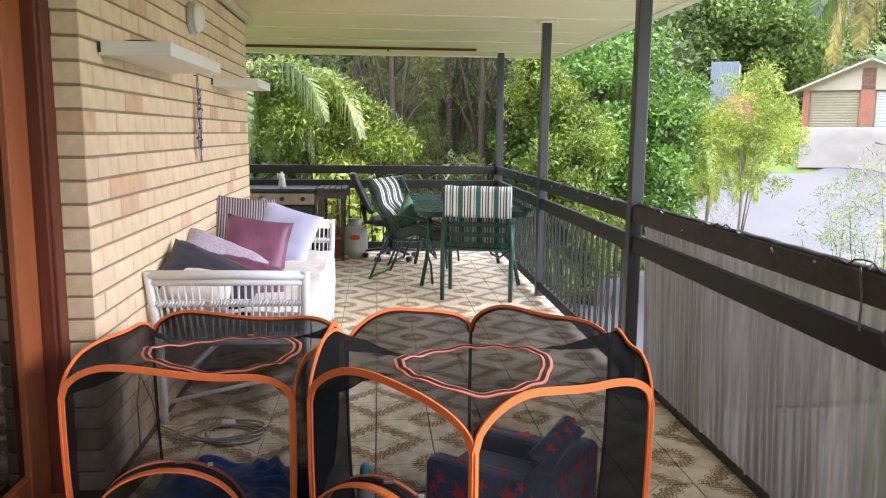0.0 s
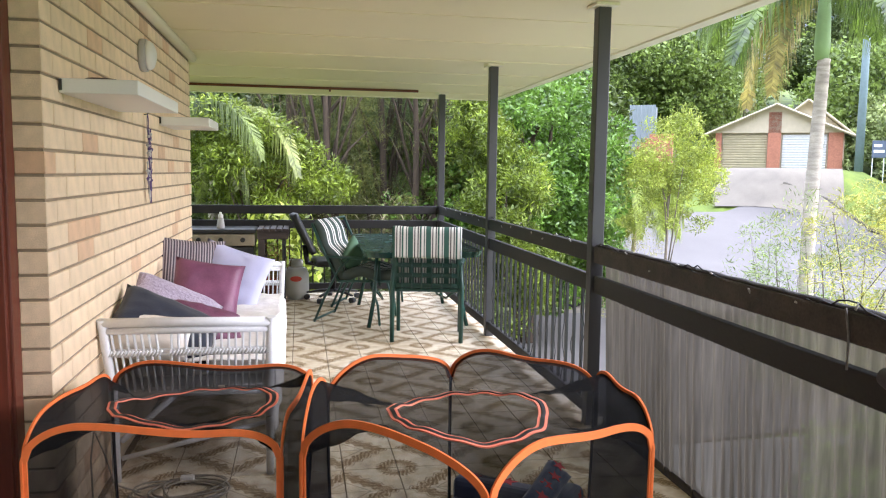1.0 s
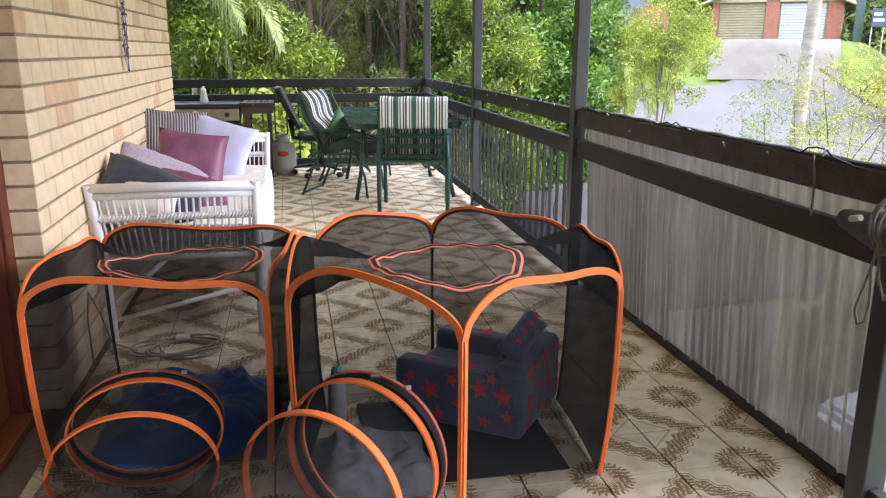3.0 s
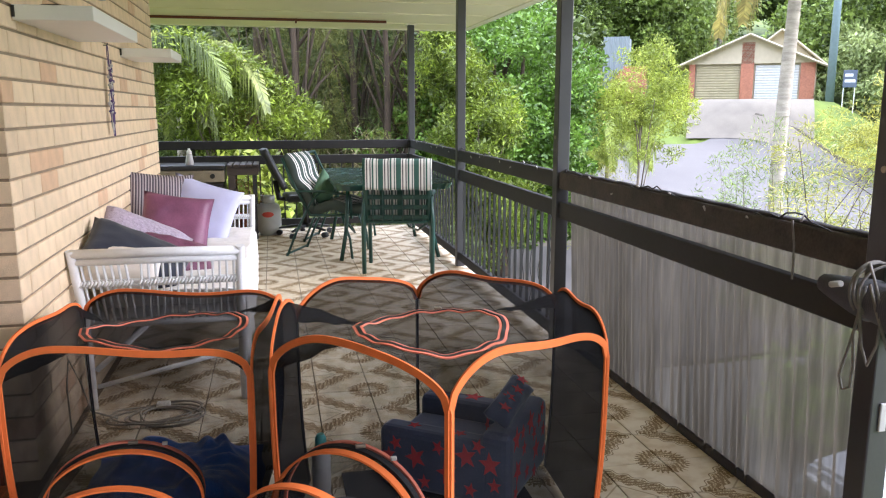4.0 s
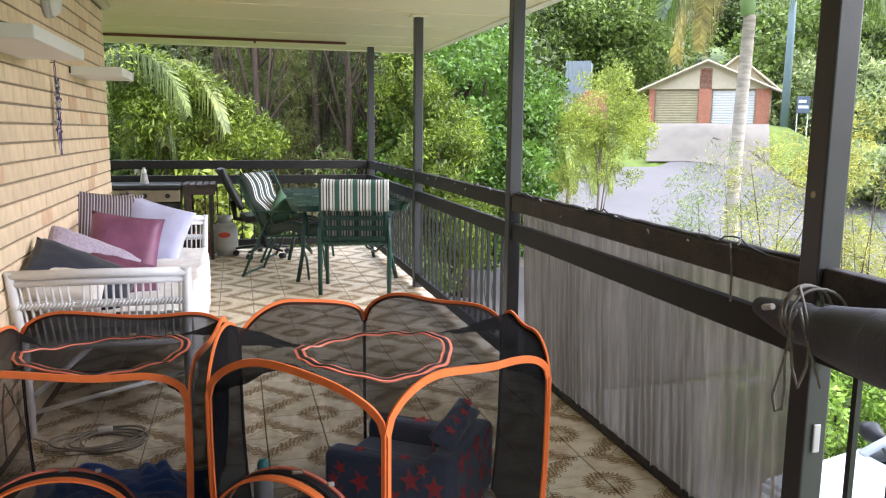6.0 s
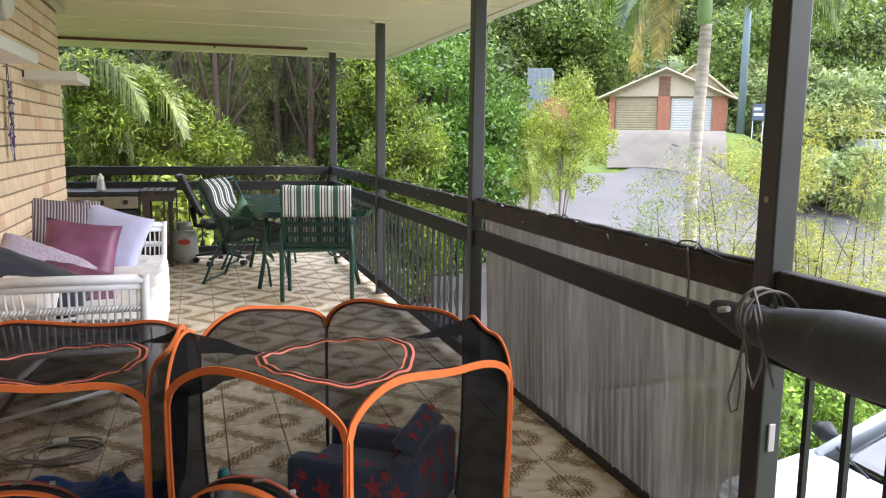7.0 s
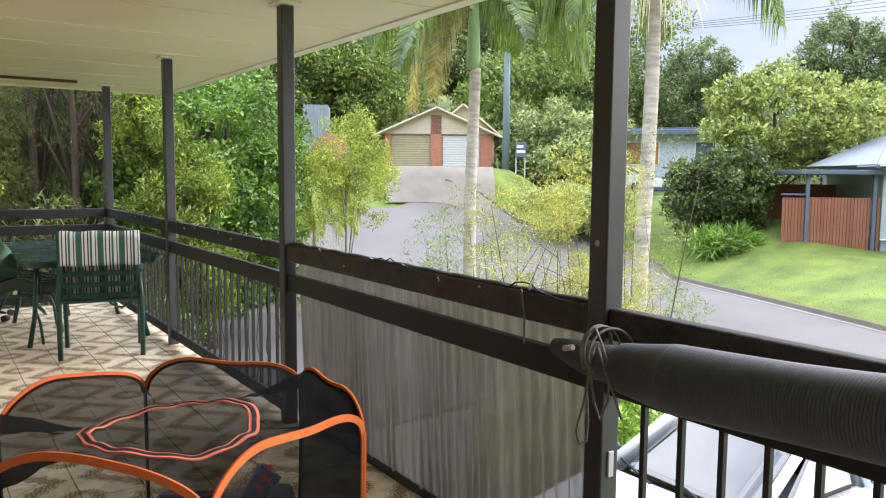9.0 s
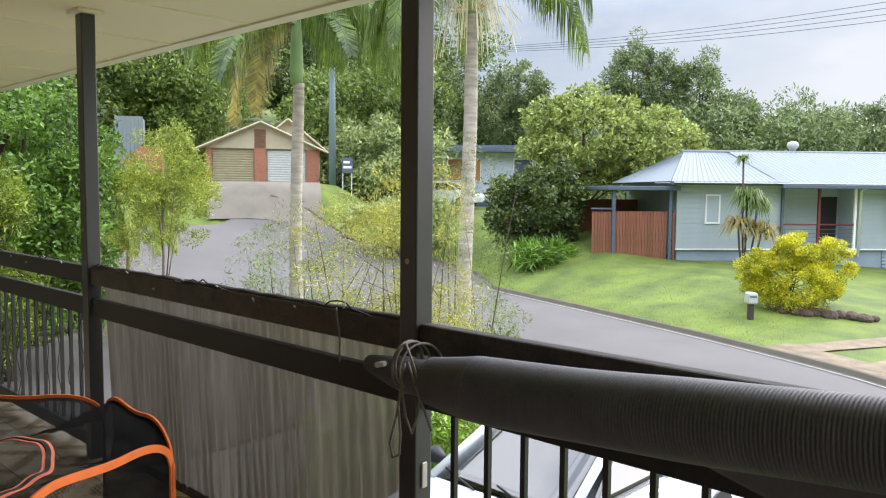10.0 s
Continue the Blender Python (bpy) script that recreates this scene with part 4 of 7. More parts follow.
sb = thing("side_bench", "dark stained slatted timber side table", "side table", pose(-0.50, 8.5, 0))
for k in range(5):
    part("slat", box((-0.165 + 0.066 * k, -0.26, 0.765), (-0.108 + 0.066 * k, 0.26, 0.79), 0.004), M_TIMBER_D, sb)
for sy in (-0.22, 0.22):
    part("apron", box((-0.165, sy - 0.015, 0.68), (0.155, sy + 0.015, 0.764), 0.003), M_TIMBER_D, sb)
    part("leg", box((-0.155, sy - 0.035, 0.0), (-0.085, sy + 0.035, 0.68), 0.004), M_TIMBER_D, sb)
    part("leg", box((0.09, sy - 0.02, 0.0), (0.125, sy + 0.02, 0.68), 0.004), M_BLACK, sb)
gb = thing("gas_bottle", "grey gas cylinder with a red label under the bench", "gas bottle", pose(-0.27, 8.57, 0))
part("cylinder", lathe([(0.09, 0.0), (0.095, 0.03), (0.125, 0.05), (0.14, 0.1), (0.14, 0.27), (0.12, 0.33), (0.06, 0.36)], 28), M_GASB, gb)
part("collar", lathe([(0.075, 0.35), (0.078, 0.43), (0.07, 0.43), (0.067, 0.36)], 24), M_GASB, gb)
part("label", sheet(lambda u, v: (0.1415 * math.sin((u - 0.5) * 0.9), -0.1415 * math.cos((u - 0.5) * 0.9), 0.235 + (v - 0.5) * 0.06 * math.sqrt(max(0.02, 1 - (2 * u - 1) ** 2))), 12, 4), M_RED, gb)
M_DRY = material("dry brown foliage", srgb(150, 116, 70), 0.8, vary=0.3, per_island=0.3)
pl = thing("potted_plant", "small pot with dry brown foliage behind the gas cylinder", "plant", pose(-0.50, 8.56, 0))
part("pot", lathe([(0.08, 0), (0.11, 0.2), (0.12, 0.2), (0.12, 0.24), (0.1, 0.24), (0.1, 0.2)], 20), M_CLAY, pl)
bm = bmesh.new()
rng = random.Random(21)
for k in range(140):
    a, r0, h = rng.uniform(0, 6.28), rng.uniform(0.0, 0.2), rng.uniform(0.3, 0.62)
    p = Vector((r0 * math.cos(a), r0 * math.sin(a), h))
    d = Vector((rng.uniform(-1, 1), rng.uniform(-1, 1), rng.uniform(-0.6, 0.8))).normalized() * rng.uniform(0.03, 0.07)
    s = d.cross(Vector((0, 0.3, 1))).normalized() * 0.014
    bm.faces.new([bm.verts.new(q) for q in (p, p + d * 0.5 + s, p + d, p + d * 0.5 - s)])
    if k % 5 == 0:
        add_tube(bm, [(0, 0, 0.22), p * 0.6, p], 0.003, 4)
part("foliage", bm, M_DRY, pl)
lt = thing("lantern_jar", "small clear jar with a white cap on the barbecue", "jar", pose(-1.04, 8.38, 0.786))
part("jar", lathe([(0.04, 0), (0.045, 0.01), (0.03, 0.1), (0.025, 0.11)], 18), M_LAMP, lt)
part("cap", lathe([(0.026, 0.11), (0.026, 0.14), (0.012, 0.155), (0.012, 0.17)], 18), M_SHELF, lt)


# ---- shade cloth and its roll ----
sc = thing("shade_cloth", "grey woven shade cloth screen hung along the railing", "shade cloth")
Y0, Y1 = POST_Y[1] + 0.05, POST_Y[2] - 0.05


def cloth(u, v):
    y = Y0 + u * (Y1 - Y0)
    f = 0.021 * math.sin(u * 230 + 3.0 * math.sin(u * 17) + 1.0 * math.sin(u * 43)) + 0.006 * math.sin(u * 61 + 1.0)
    return (1.478 - 0.05 * v + f * (0.35 + 0.65 * (1 - v)), y, 0.004 + v * 0.93)


part("cloth", sheet(cloth, 420, 12), M_SCREEN, sc)
part("hem", sheet(lambda u, v: (1.462, Y0 - 0.04 + u * (Y1 - Y0 + 0.08), -0.008 + v * 0.05), 40, 2), M_HEM, sc, "dark bottom hem").modifiers.new("thickness", "SOLIDIFY").thickness = 0.006
part("top_sleeve", tube([(1.385, Y0 + (Y1 - Y0) * k / 40, 1.015 + 0.002 * math.sin(k * 1.7)) for k in range(41)], 0.02, 8, flat=0.45), M_HEM, sc, "rolled cloth edge lying along the rail")
part("tie", tube([(1.36, 2.02, 1.0), (1.352, 2.02, 1.02), (1.35, 2.0, 0.95), (1.352, 2.0, 0.9), (1.352, 2.0, 0.84)], 0.0035, 6), M_ROPE, sc)

roll = thing("rolled_shade", "rolled-up ribbed charcoal shade cloth tied along the railing", "shade cloth", pose(0.0, -0.145, -0.012))
bm = bmesh.new()
pts, rs = [], []
N = 1200
for k in range(N + 1):
    y = 1.92 - 2.5 * k / N
    t = min(1, (1.92 - y) / 0.5)
    r = 0.022 + 0.062 * t ** 0.8 + 0.004 * noise.noise(Vector((0, y * 3, 1)))
    if abs(y - 1.66) < 0.05:
        r *= 0.86
    pts.append((1.285 - 0.06 * t, y, 0.895 + 0.09 * (1.92 - y) / 1.5 * min(1, t) - 0.012 * math.sin((1.92 - y) * 2.5)))
    rs.append(r + (-0.0018, 0.0016, 0.0026, 0.0006)[k % 4])
M_ROLL = material("ribbed charcoal shade cloth", srgb(82, 82, 90), 0.6, vary=0.2, scale=10, bump=0.2)
part("roll", tube(pts, rs, 26), M_ROLL, roll)
part("flap", sheet(lambda u, v: (1.27 + 0.03 * v + 0.012 * math.sin(u * 9), 0.95 - 1.3 * u, 0.92 - (0.05 + 0.12 * math.sin(math.pi * min(1, u * 1.1))) * v), 40, 8), M_ROLL, roll).modifiers.new("thickness", "SOLIDIFY").thickness = 0.004
for i in range(4):
    yy = 1.66 + 0.03 * i
    part("cord", tube([(1.27 + 0.075 * math.cos(a), yy + 0.03 * math.sin(a * 0.5 + i), 0.92 + 0.07 * math.sin(a)) for a in [k * math.pi / 12 for k in range(25)]], 0.0038, 6), M_ROPE, roll)
part("cord", tube([(1.215, 1.70, 0.93), (1.2, 1.69, 0.86), (1.20, 1.71, 0.78), (1.2, 1.735, 0.70), (1.2, 1.72, 0.665), (1.2, 1.695, 0.68), (1.2, 1.69, 0.74), (1.2, 1.70, 0.82), (1.215, 1.69, 0.94)], 0.0038, 6), M_ROPE, roll)
part("cord", tube([(1.24, 1.72, 0.98), (1.22, 1.69, 0.995), (1.195, 1.64, 0.96), (1.185, 1.60, 0.90), (1.18, 1.60, 0.82), (1.185, 1.63, 0.76), (1.19, 1.66, 0.80), (1.2, 1.69, 0.9)], 0.0038, 6), M_ROPE, roll)
part("cord", tube([(1.2, 1.66, 0.95), (1.185, 1.62, 0.9), (1.18, 1.58, 0.84), (1.19, 1.56, 0.78)], 0.0038, 6), M_ROPE, roll)
part("toggle", tube([(1.19, 1.78, 0.925), (1.19, 1.745, 0.935)], 0.008, 8), M_LAMP, roll)

# fairy-light leads along the rails
rng = random.Random(17)
for k, (ya, yb) in enumerate(((Y0, Y1), (POST_Y[2] + 0.06, POST_Y[3] - 0.06), (POST_Y[3] + 0.06, POST_Y[4] - 0.06))):
    fl = thing("fairy_lights", "thin dark fairy-light lead trailing along the railing", "string lights", group="fairy lights")
    pts = []
    for i in range(61):
        y = ya + (yb - ya) * i / 60
        pts.append((1.362 + rng.uniform(-0.003, 0.004), y, 1.0 + 0.03 * math.sin(y * 7 + k) + rng.uniform(-0.012, 0.012)))
    part("lead", tube(pts, 0.003, 5), M_OFFICE, fl)
    if k:
        for i in range(0, 14):
            y = ya + (yb - ya) * (i + 0.5) / 14
            bm = tube( [(1.378 + 0.008 * math.cos(j * 1.1), y + 0.012 * math.sin(j * 0.9 + i), 0.75 - 0.62 * j / 14) for j in range(15)], 0.0028, 4)
            part("hanging_lead", bm, M_OFFICE, fl)
    for i in range(1, 8):
        p = Vector(pts[i * 7])
        part("bulb", tube([p, p + Vector((-0.012, rng.uniform(-0.01, 0.01), rng.uniform(-0.02, 0.025)))], 0.004, 5), M_LAMP, fl)


# ---- ground, road, verge ----
def soft(x, k=1.5):
    return math.log1p(math.exp(min(40, x / k))) * k


def clamp(v):
    return max(0.0, min(1.0, v))


def far_kerb(y):
    if y < 2.6:
        return 14.7 - 0.02 * (2.6 - y)
    if y < 17.3:
        return 14.7 + 6.1 * ((y - 2.6) / 14.7) ** 0.8
    return 20.8 + 3.5 * math.sin(min(1.0, (y - 17.3) / 5.5) * math.pi / 2) - 5.5 * max(0.0, (y - 23) / 7) ** 2


def near_kerb(y):
    if y < 10:
        return 8.7 + 3.3 * max(0.0, min(1.0, (y - 1.0) / 9.0))
    return 12.0 - 3.2 * math.sin(clamp((y - 13) / 8) * math.pi / 2) ** 2 + 6.0 * max(0.0, (y - 23) / 7) ** 2


def ground_z(x, y):
    z = -2.25 + 0.2 * min(1, max(0, x / 12)) + 0.30 * soft(y - 23.0) - 0.03 * max(0, 4 - y) * min(1, max(0, (x - 8) / 8))
    if y > 46:
        z -= 0.30 * (y - 46) * 0.2
    q = (x - far_kerb(min(28, y)))
    z += clamp(q / 6.0) * clamp((32 - y) / 7) * (0.8 * clamp((y - 4.2) / 7) + 0.9 * clamp((y - 14) / 5))
    z = min(z, 13)
    pad = clamp((6.2 - math.hypot(x - 21.9, y - 33.2)) / 3.0)
    z += (1.76 - z) * pad * pad * (3 - 2 * pad)
    far = math.hypot(x, y)
    if far > 120:
        z *= max(0.0, 1 - (far - 120) / 150)
    return z


def stretch(k, n, near, reach):
    t = 2 * k / n - 1
    return near * t + math.copysign(reach * abs(t) ** 5, t)


M_GRASS = material("lawn grass", srgb(74, 94, 28), 0.9, vary=0.3, scale=0.9, bump=0.6, fine=26, hue=srgb(98, 112, 40))
M_ASPHALT = material("pale worn asphalt", srgb(98, 94, 91), 0.9, vary=0.14, scale=0.6, bump=0.3, fine=60)
M_KERB = material("concrete kerb", srgb(92, 86, 74), 0.9, vary=0.2, scale=2, bump=0.3)
M_DRIVE = material("sandy concrete drive", srgb(114, 107, 95), 0.9, vary=0.2, scale=1.2, bump=0.3, fine=40)
M_TRACK = material("worn sandy earth", srgb(122, 108, 86), 0.95, vary=0.35, scale=2.5, bump=0.3, fine=30)
N = 150
bm = bmesh.new()
grid = []
for i in range(N + 1):
    row = []
    for j in range(N + 1):
        x, y = 12 + stretch(i, N, 45, 1600), 16 + stretch(j, N, 45, 1600)
        z = ground_z(x, y) + 0.03 * noise.noise(Vector((x * 0.4, y * 0.4, 0)))
        yy = min(29.5, y)
        if near_kerb(yy) - 0.3 < x < far_kerb(yy) + 0.3 and -80 < y < 30.5:
            z -= 0.12
        row.append(bm.verts.new((x, y, z)))
    grid.append(row)
for i in range(N):
    for j in range(N):
        bm.faces.new((grid[i][j], grid[i + 1][j], grid[i + 1][j + 1], grid[i][j + 1])).smooth = True
ground = solo("ground", bm, M_GRASS, "mown green lawn and verge sloping up the street", "ground", kind="structure")


def road_fn(u, v):
    y = -70 + 99.5 * v
    a, b = near_kerb(y), far_kerb(y)
    x = a + (b - a) * u
    return (x, y, ground_z(x, y) + 0.0 + 0.03 * math.sin(u * math.pi))


road = solo("road", sheet(road_fn, 16, 130), M_ASPHALT, "pale grey asphalt cul-de-sac", "road", kind="structure")


def kerb(fn, side, y0, y1):
    bm = bmesh.new()
    rows = []
    for k in range(90):
        y = y0 + (y1 - y0) * k / 89
        x = fn(y)
        z = ground_z(x, y)
        rows.append([bm.verts.new((x + side * o, y, z + h)) for o, h in ((-0.12, 0.012), (-0.02, 0.018), (0.04, 0.11), (0.13, 0.12), (0.14, -0.1))])
    for A, B in zip(rows, rows[1:]):
        for k in range(4):
            bm.faces.new((A[k], A[k + 1], B[k + 1], B[k]))
    return bm


solo("kerb_far", kerb(far_kerb, 1, -60, 29.4), M_KERB, "low concrete kerb along the far side of the road", "kerb", kind="structure")
solo("kerb_near", kerb(near_kerb, -1, -60, 29.4), M_KERB, "low concrete kerb along the near verge", "kerb", kind="structure")

solo("edge_line", sheet(lambda u, v: (far_kerb(-12 + 30 * v) - 0.22 + 0.05 * u, -12 + 30 * v, ground_z(far_kerb(-12 + 30 * v) - 0.2, -12 + 30 * v) + 0.022), 1, 90), material("worn white line", srgb(160, 158, 152), 0.8, vary=0.35, scale=6), "thin pale line along the road's edge", "road line", kind="structure")


def strip(p, q, w0, w1, lift=0.03, bend=0.0):
    p, q = Vector((*p, 0)), Vector((*q, 0))
    d = (q - p).normalized()
    s = Vector((d.y, -d.x, 0))

    def fn(u, v):
        c = p.lerp(q, v) + s * (bend * math.sin(math.pi * v)) + s * (u - 0.5) * (w0 + (w1 - w0) * v)
        return (c.x, c.y, ground_z(c.x, c.y) + lift)
    return sheet(fn, 6, 30)


solo("driveway_hill", strip((19.05, 28.7), (21.9, 33.3), 5.0, 5.4, 0.05), M_DRIVE, "pale concrete driveway up to the brick house", "driveway", kind="structure")
solo("driveway_neighbour", strip((13.2, 19.0), (2.0, 20.6), 3.2, 3.4, 0.05), M_DRIVE, "pale concrete driveway beside the trees", "driveway", kind="structure")
solo("yard", strip((6.4, 9.4), (5.4, 18.2), 7.0, 6.4, 0.045), M_ASPHALT, "grey gravel yard under the street trees", "yard", kind="structure")
solo("driveway_own", strip((10.6, 5.2), (1.9, 5.2), 7.8, 8.0, 0.05), M_SLAB, "grey concrete driveway under the veranda", "driveway", kind="structure")
for p, q, bend in (((16.4, 4.1), (21.0, 3.1), 0.1), ((17.2, 5.9), (22.5, 3.8), 0.25)):
    solo("wheel_track", strip(p, q, 0.7, 0.65, 0.035, bend), M_TRACK, "worn sandy wheel track across the lawn", "wheel track", kind="structure")
solo("crossover", strip((17.55, 6.3), (15.9, 2.6), 0.8, 1.0, 0.03), M_TRACK, "worn sandy driveway crossing at the kerb", "driveway", kind="structure")


# ---- foliage ----
def leaf_mat(name, rgb, light_patch=None, k=0.3, translucent=0.27, rough=0.5):
    # Strong clump-scale variation puts lit and shaded patches into the leaf colour.
    return material(name, srgb(*rgb), rough, vary=0.4, scale=1.6, fine=5, per_island=k + 0.1, hue=srgb(*(light_patch or rgb)), translucent=translucent)


L_GLOSS = leaf_mat("glossy green leaf", (66, 100, 36), (116, 148, 54), rough=0.35)
L_LIME = leaf_mat("lime leaf", (124, 140, 50), (156, 166, 66))
L_OLIVE = leaf_mat("olive leaf", (86, 108, 46), (124, 142, 64))
L_DARK = leaf_mat("dark green leaf", (58, 76, 34), (90, 104, 46))
L_GREY = leaf_mat("grey-green needle", (86, 92, 42), (124, 126, 58))
# Its two tones hold the foliage's highlights and shaded depths as colour.
L_FEATHER = leaf_mat("feathery green", (54, 74, 20), (126, 142, 42), k=0.42)
L_YELLOW = leaf_mat("golden leaf", (122, 142, 20), (200, 192, 30))
L_PALM = leaf_mat("palm leaflet", (66, 92, 32), (110, 130, 52), translucent=0.4, rough=0.4)
L_PALMDRY = leaf_mat("dry palm leaflet", (136, 124, 58), (160, 146, 76))
L_GUM = leaf_mat("gum leaf", (84, 106, 60), (122, 136, 84))
L_CANE = leaf_mat("golden cane leaflet", (126, 146, 50), (158, 170, 70))
L_TWIG = leaf_mat("brown twig", (88, 80, 50), (110, 102, 66), translucent=0.0)
M_BARK = material("rough grey-brown bark", srgb(82, 68, 56), 0.95, vary=0.3, scale=6, bump=1.0, fine=40, stretch=(3, 3, 0.6))
M_BARKR = material("reddish bark", srgb(66, 54, 40), 0.95, vary=0.3, scale=8, bump=1.0, fine=40, stretch=(3, 3, 0.5))
M_PALMTRUNK = material("ringed palm trunk", srgb(168, 158, 144), 0.9, vary=0.35, scale=3, bump=0.5, fine=30, stretch=(1, 1, 5))
M_SHAFT = material("green palm crownshaft", srgb(140, 168, 110), 0.45, vary=0.15, scale=3)
RS = np.random.RandomState(7)


def leaf_mesh(name, pos, size, mat, slim=0.5, out=None, droop=0.0, rs=None):
    """Many small folded leaves as one mesh: pos (n, 3), each a kite of four points."""
    rs = rs or RS
    n = len(pos)
    d = rs.normal(size=(n, 3))
    if out is not None:
        d = d * 0.8 + out
    d[:, 2] -= droop
    d /= np.linalg.norm(d, axis=1)[:, None]
    r = rs.normal(size=(n, 3))
    s = np.cross(d, r)
    s /= np.linalg.norm(s, axis=1)[:, None] + 1e-9
    nn = np.cross(d, s)
    L = size * rs.uniform(0.6, 1.3, (n, 1))
    w = L * slim * 0.5
    v = np.stack([pos, pos + d * L * 0.45 + s * w + nn * w * 0.3, pos + d * L, pos + d * L * 0.45 - s * w + nn * w * 0.3], axis=1).reshape(-1, 3)
    me = bpy.data.meshes.new(name)
    me.vertices.add(4 * n)
    me.vertices.foreach_set("co", v.ravel())
    me.loops.add(4 * n)
    me.loops.foreach_set("vertex_index", np.arange(4 * n))
    me.polygons.add(n)
    me.polygons.foreach_set("loop_start", np.arange(n) * 4)
    me.update(calc_edges=True)
    me.materials.append(mat)
    return me


def clumps(center, radii, n, size, rs, lump=0.35, shell=0.55):
    """Clump centres spread over an uneven ellipsoid."""
    d = rs.normal(size=(n, 3))
    d /= np.linalg.norm(d, axis=1)[:, None]
    r = shell + (1 - shell) * rs.uniform(0, 1, (n, 1)) ** 0.6
    bump = 1 + lump * np.array([[noise.noise(Vector(tuple(q * 2.1 + center[0])))] for q in d])
    return np.array(center) + d * r * bump * np.array(radii), np.array(size) * rs.uniform(0.6, 1.3, n)


def leaf_cloud(cc, cr, per, rs):
    n = len(cc) * per
    k = np.repeat(np.arange(len(cc)), per)
    d = rs.normal(size=(n, 3))
    d /= np.linalg.norm(d, axis=1)[:, None]
    r = rs.uniform(0.25, 1, (n, 1)) ** 0.5
    return cc[k] + d * r * cr[k][:, None] * np.array((1, 1, 0.75)), d


def spot(bearing, dist):
    """Place on the ground at a compass-like bearing and distance from the veranda."""
    x, y = -0.2 + dist * math.sin(radians(bearing)), 0.03 + dist * math.cos(radians(bearing))
    return x, y, ground_z(x, y)


def tree(name, label, base, crowns, leaf, per, mat, trunk=0.12, bark=None, slim=0.5, droop=0.0, stems=1, category="tree", seed=1, limb=12, group=""):
    """crowns: rows of (centre offset, radii, clumps, clump size); leaves are one mesh, trunk and limbs another."""
    rs = np.random.RandomState(seed)
    rng = random.Random(seed)
    ob = thing(name, label, category, pose(*base), group)
    cc, cr = [], []
    for off, radii, n, cs in crowns:
        a, b = clumps(off, radii, n, cs, rs)
        cc.append(a)
        cr.append(b)
    cc, cr = np.concatenate(cc), np.concatenate(cr)
    pos, d = leaf_cloud(cc, cr, per, rs)
    leafs = new("crown", leaf_mesh("crown", pos, leaf, mat, slim, d * 0.5, droop, rs))
    leafs.parent = ob
    bm = bmesh.new()
    top = max(c[2] for c in cc)
    for s in range(stems):
        ang = rng.uniform(0, 6.28)
        lean = Vector((math.cos(ang), math.sin(ang), 0)) * (0.25 * s * top * 0.3)
        foot = Vector((0.25 * s * math.cos(ang), 0.25 * s * math.sin(ang), -0.15))
        h = top * rng.uniform(0.72, 0.9)
        path = [foot + lean * (k / 6) ** 1.3 + Vector((rng.uniform(-1, 1), rng.uniform(-1, 1), 0)) * trunk * 0.5 * (k > 0) + Vector((0, 0, h * k / 6)) for k in range(7)]
        add_tube(bm, path, [trunk * (1 - 0.75 * k / 6) * (1.25 if k == 0 else 1) for k in range(7)], 9)
        for _ in range(limb):
            t = cc[rng.randrange(len(cc))]
            k = rng.randrange(1, 6)
            a = path[k]
            b = Vector(t)
            if b.z < a.z:
                a = path[max(0, k - 2)]
            mid = a.lerp(b, 0.5) + Vector((0, 0, 0.08 * (b - a).length))
            add_tube(bm, [a, mid, b], [trunk * 0.38, trunk * 0.22, trunk * 0.07], 6)
    part("trunk", bm, bark or M_BARK, ob)
    return ob


def frond(bm, root, direction, length, droop, leaflet, n=78, twist=0.0, rng=None):
    """A feather palm frond: a curved rib with two rows of drooping leaflets."""
    d = Vector(direction).normalized()
    p, pts = Vector(root), [Vector(root)]
    step = length / 14
    for k in range(14):
        d = (d + Vector((0, 0, -droop * (0.4 + k / 9)))).normalized()
        p = p + d * step
        pts.append(p.copy())
    add_tube(bm, pts, [0.03 * (1 - 0.85 * k / 14) * length / 3 for k in range(15)], 5)
    for k in range(n):
        t = 0.12 + 0.88 * k / n
        i = min(13, int(t * 14))
        q = pts[i].lerp(pts[i + 1], t * 14 - i)
        ax = (pts[i + 1] - pts[i]).normalized()
        side = ax.cross(Vector((0, 0, 1)))
        side = side.normalized() if side.length > 0.05 else Vector((1, 0, 0))
        L = leaflet * (0.55 + 0.9 * math.sin(math.pi * min(1, t * 0.95 + 0.08)) ** 0.7) * 0.75
        for s in (-1, 1):
            out = (side * s * 0.62 + ax * 0.6 + Vector((0, 0, 0.12))).normalized()
            j = Vector((rng.uniform(-0.1, 0.1), rng.uniform(-0.1, 0.1), rng.uniform(-0.1, 0.1)))
            a, b = q + (out + j) * L * 0.42, q + (out * 0.58 + j + Vector((0, 0, -0.95))) * L
            w = ax * 0.017 * length / 3
            v = [bm.verts.new(c) for c in (q - w, q + w, a + w * 1.2, b, a - w * 1.2)]
            bm.faces.new((v[0], v[1], v[2], v[4]))
            bm.faces.new((v[4], v[2], v[3]))


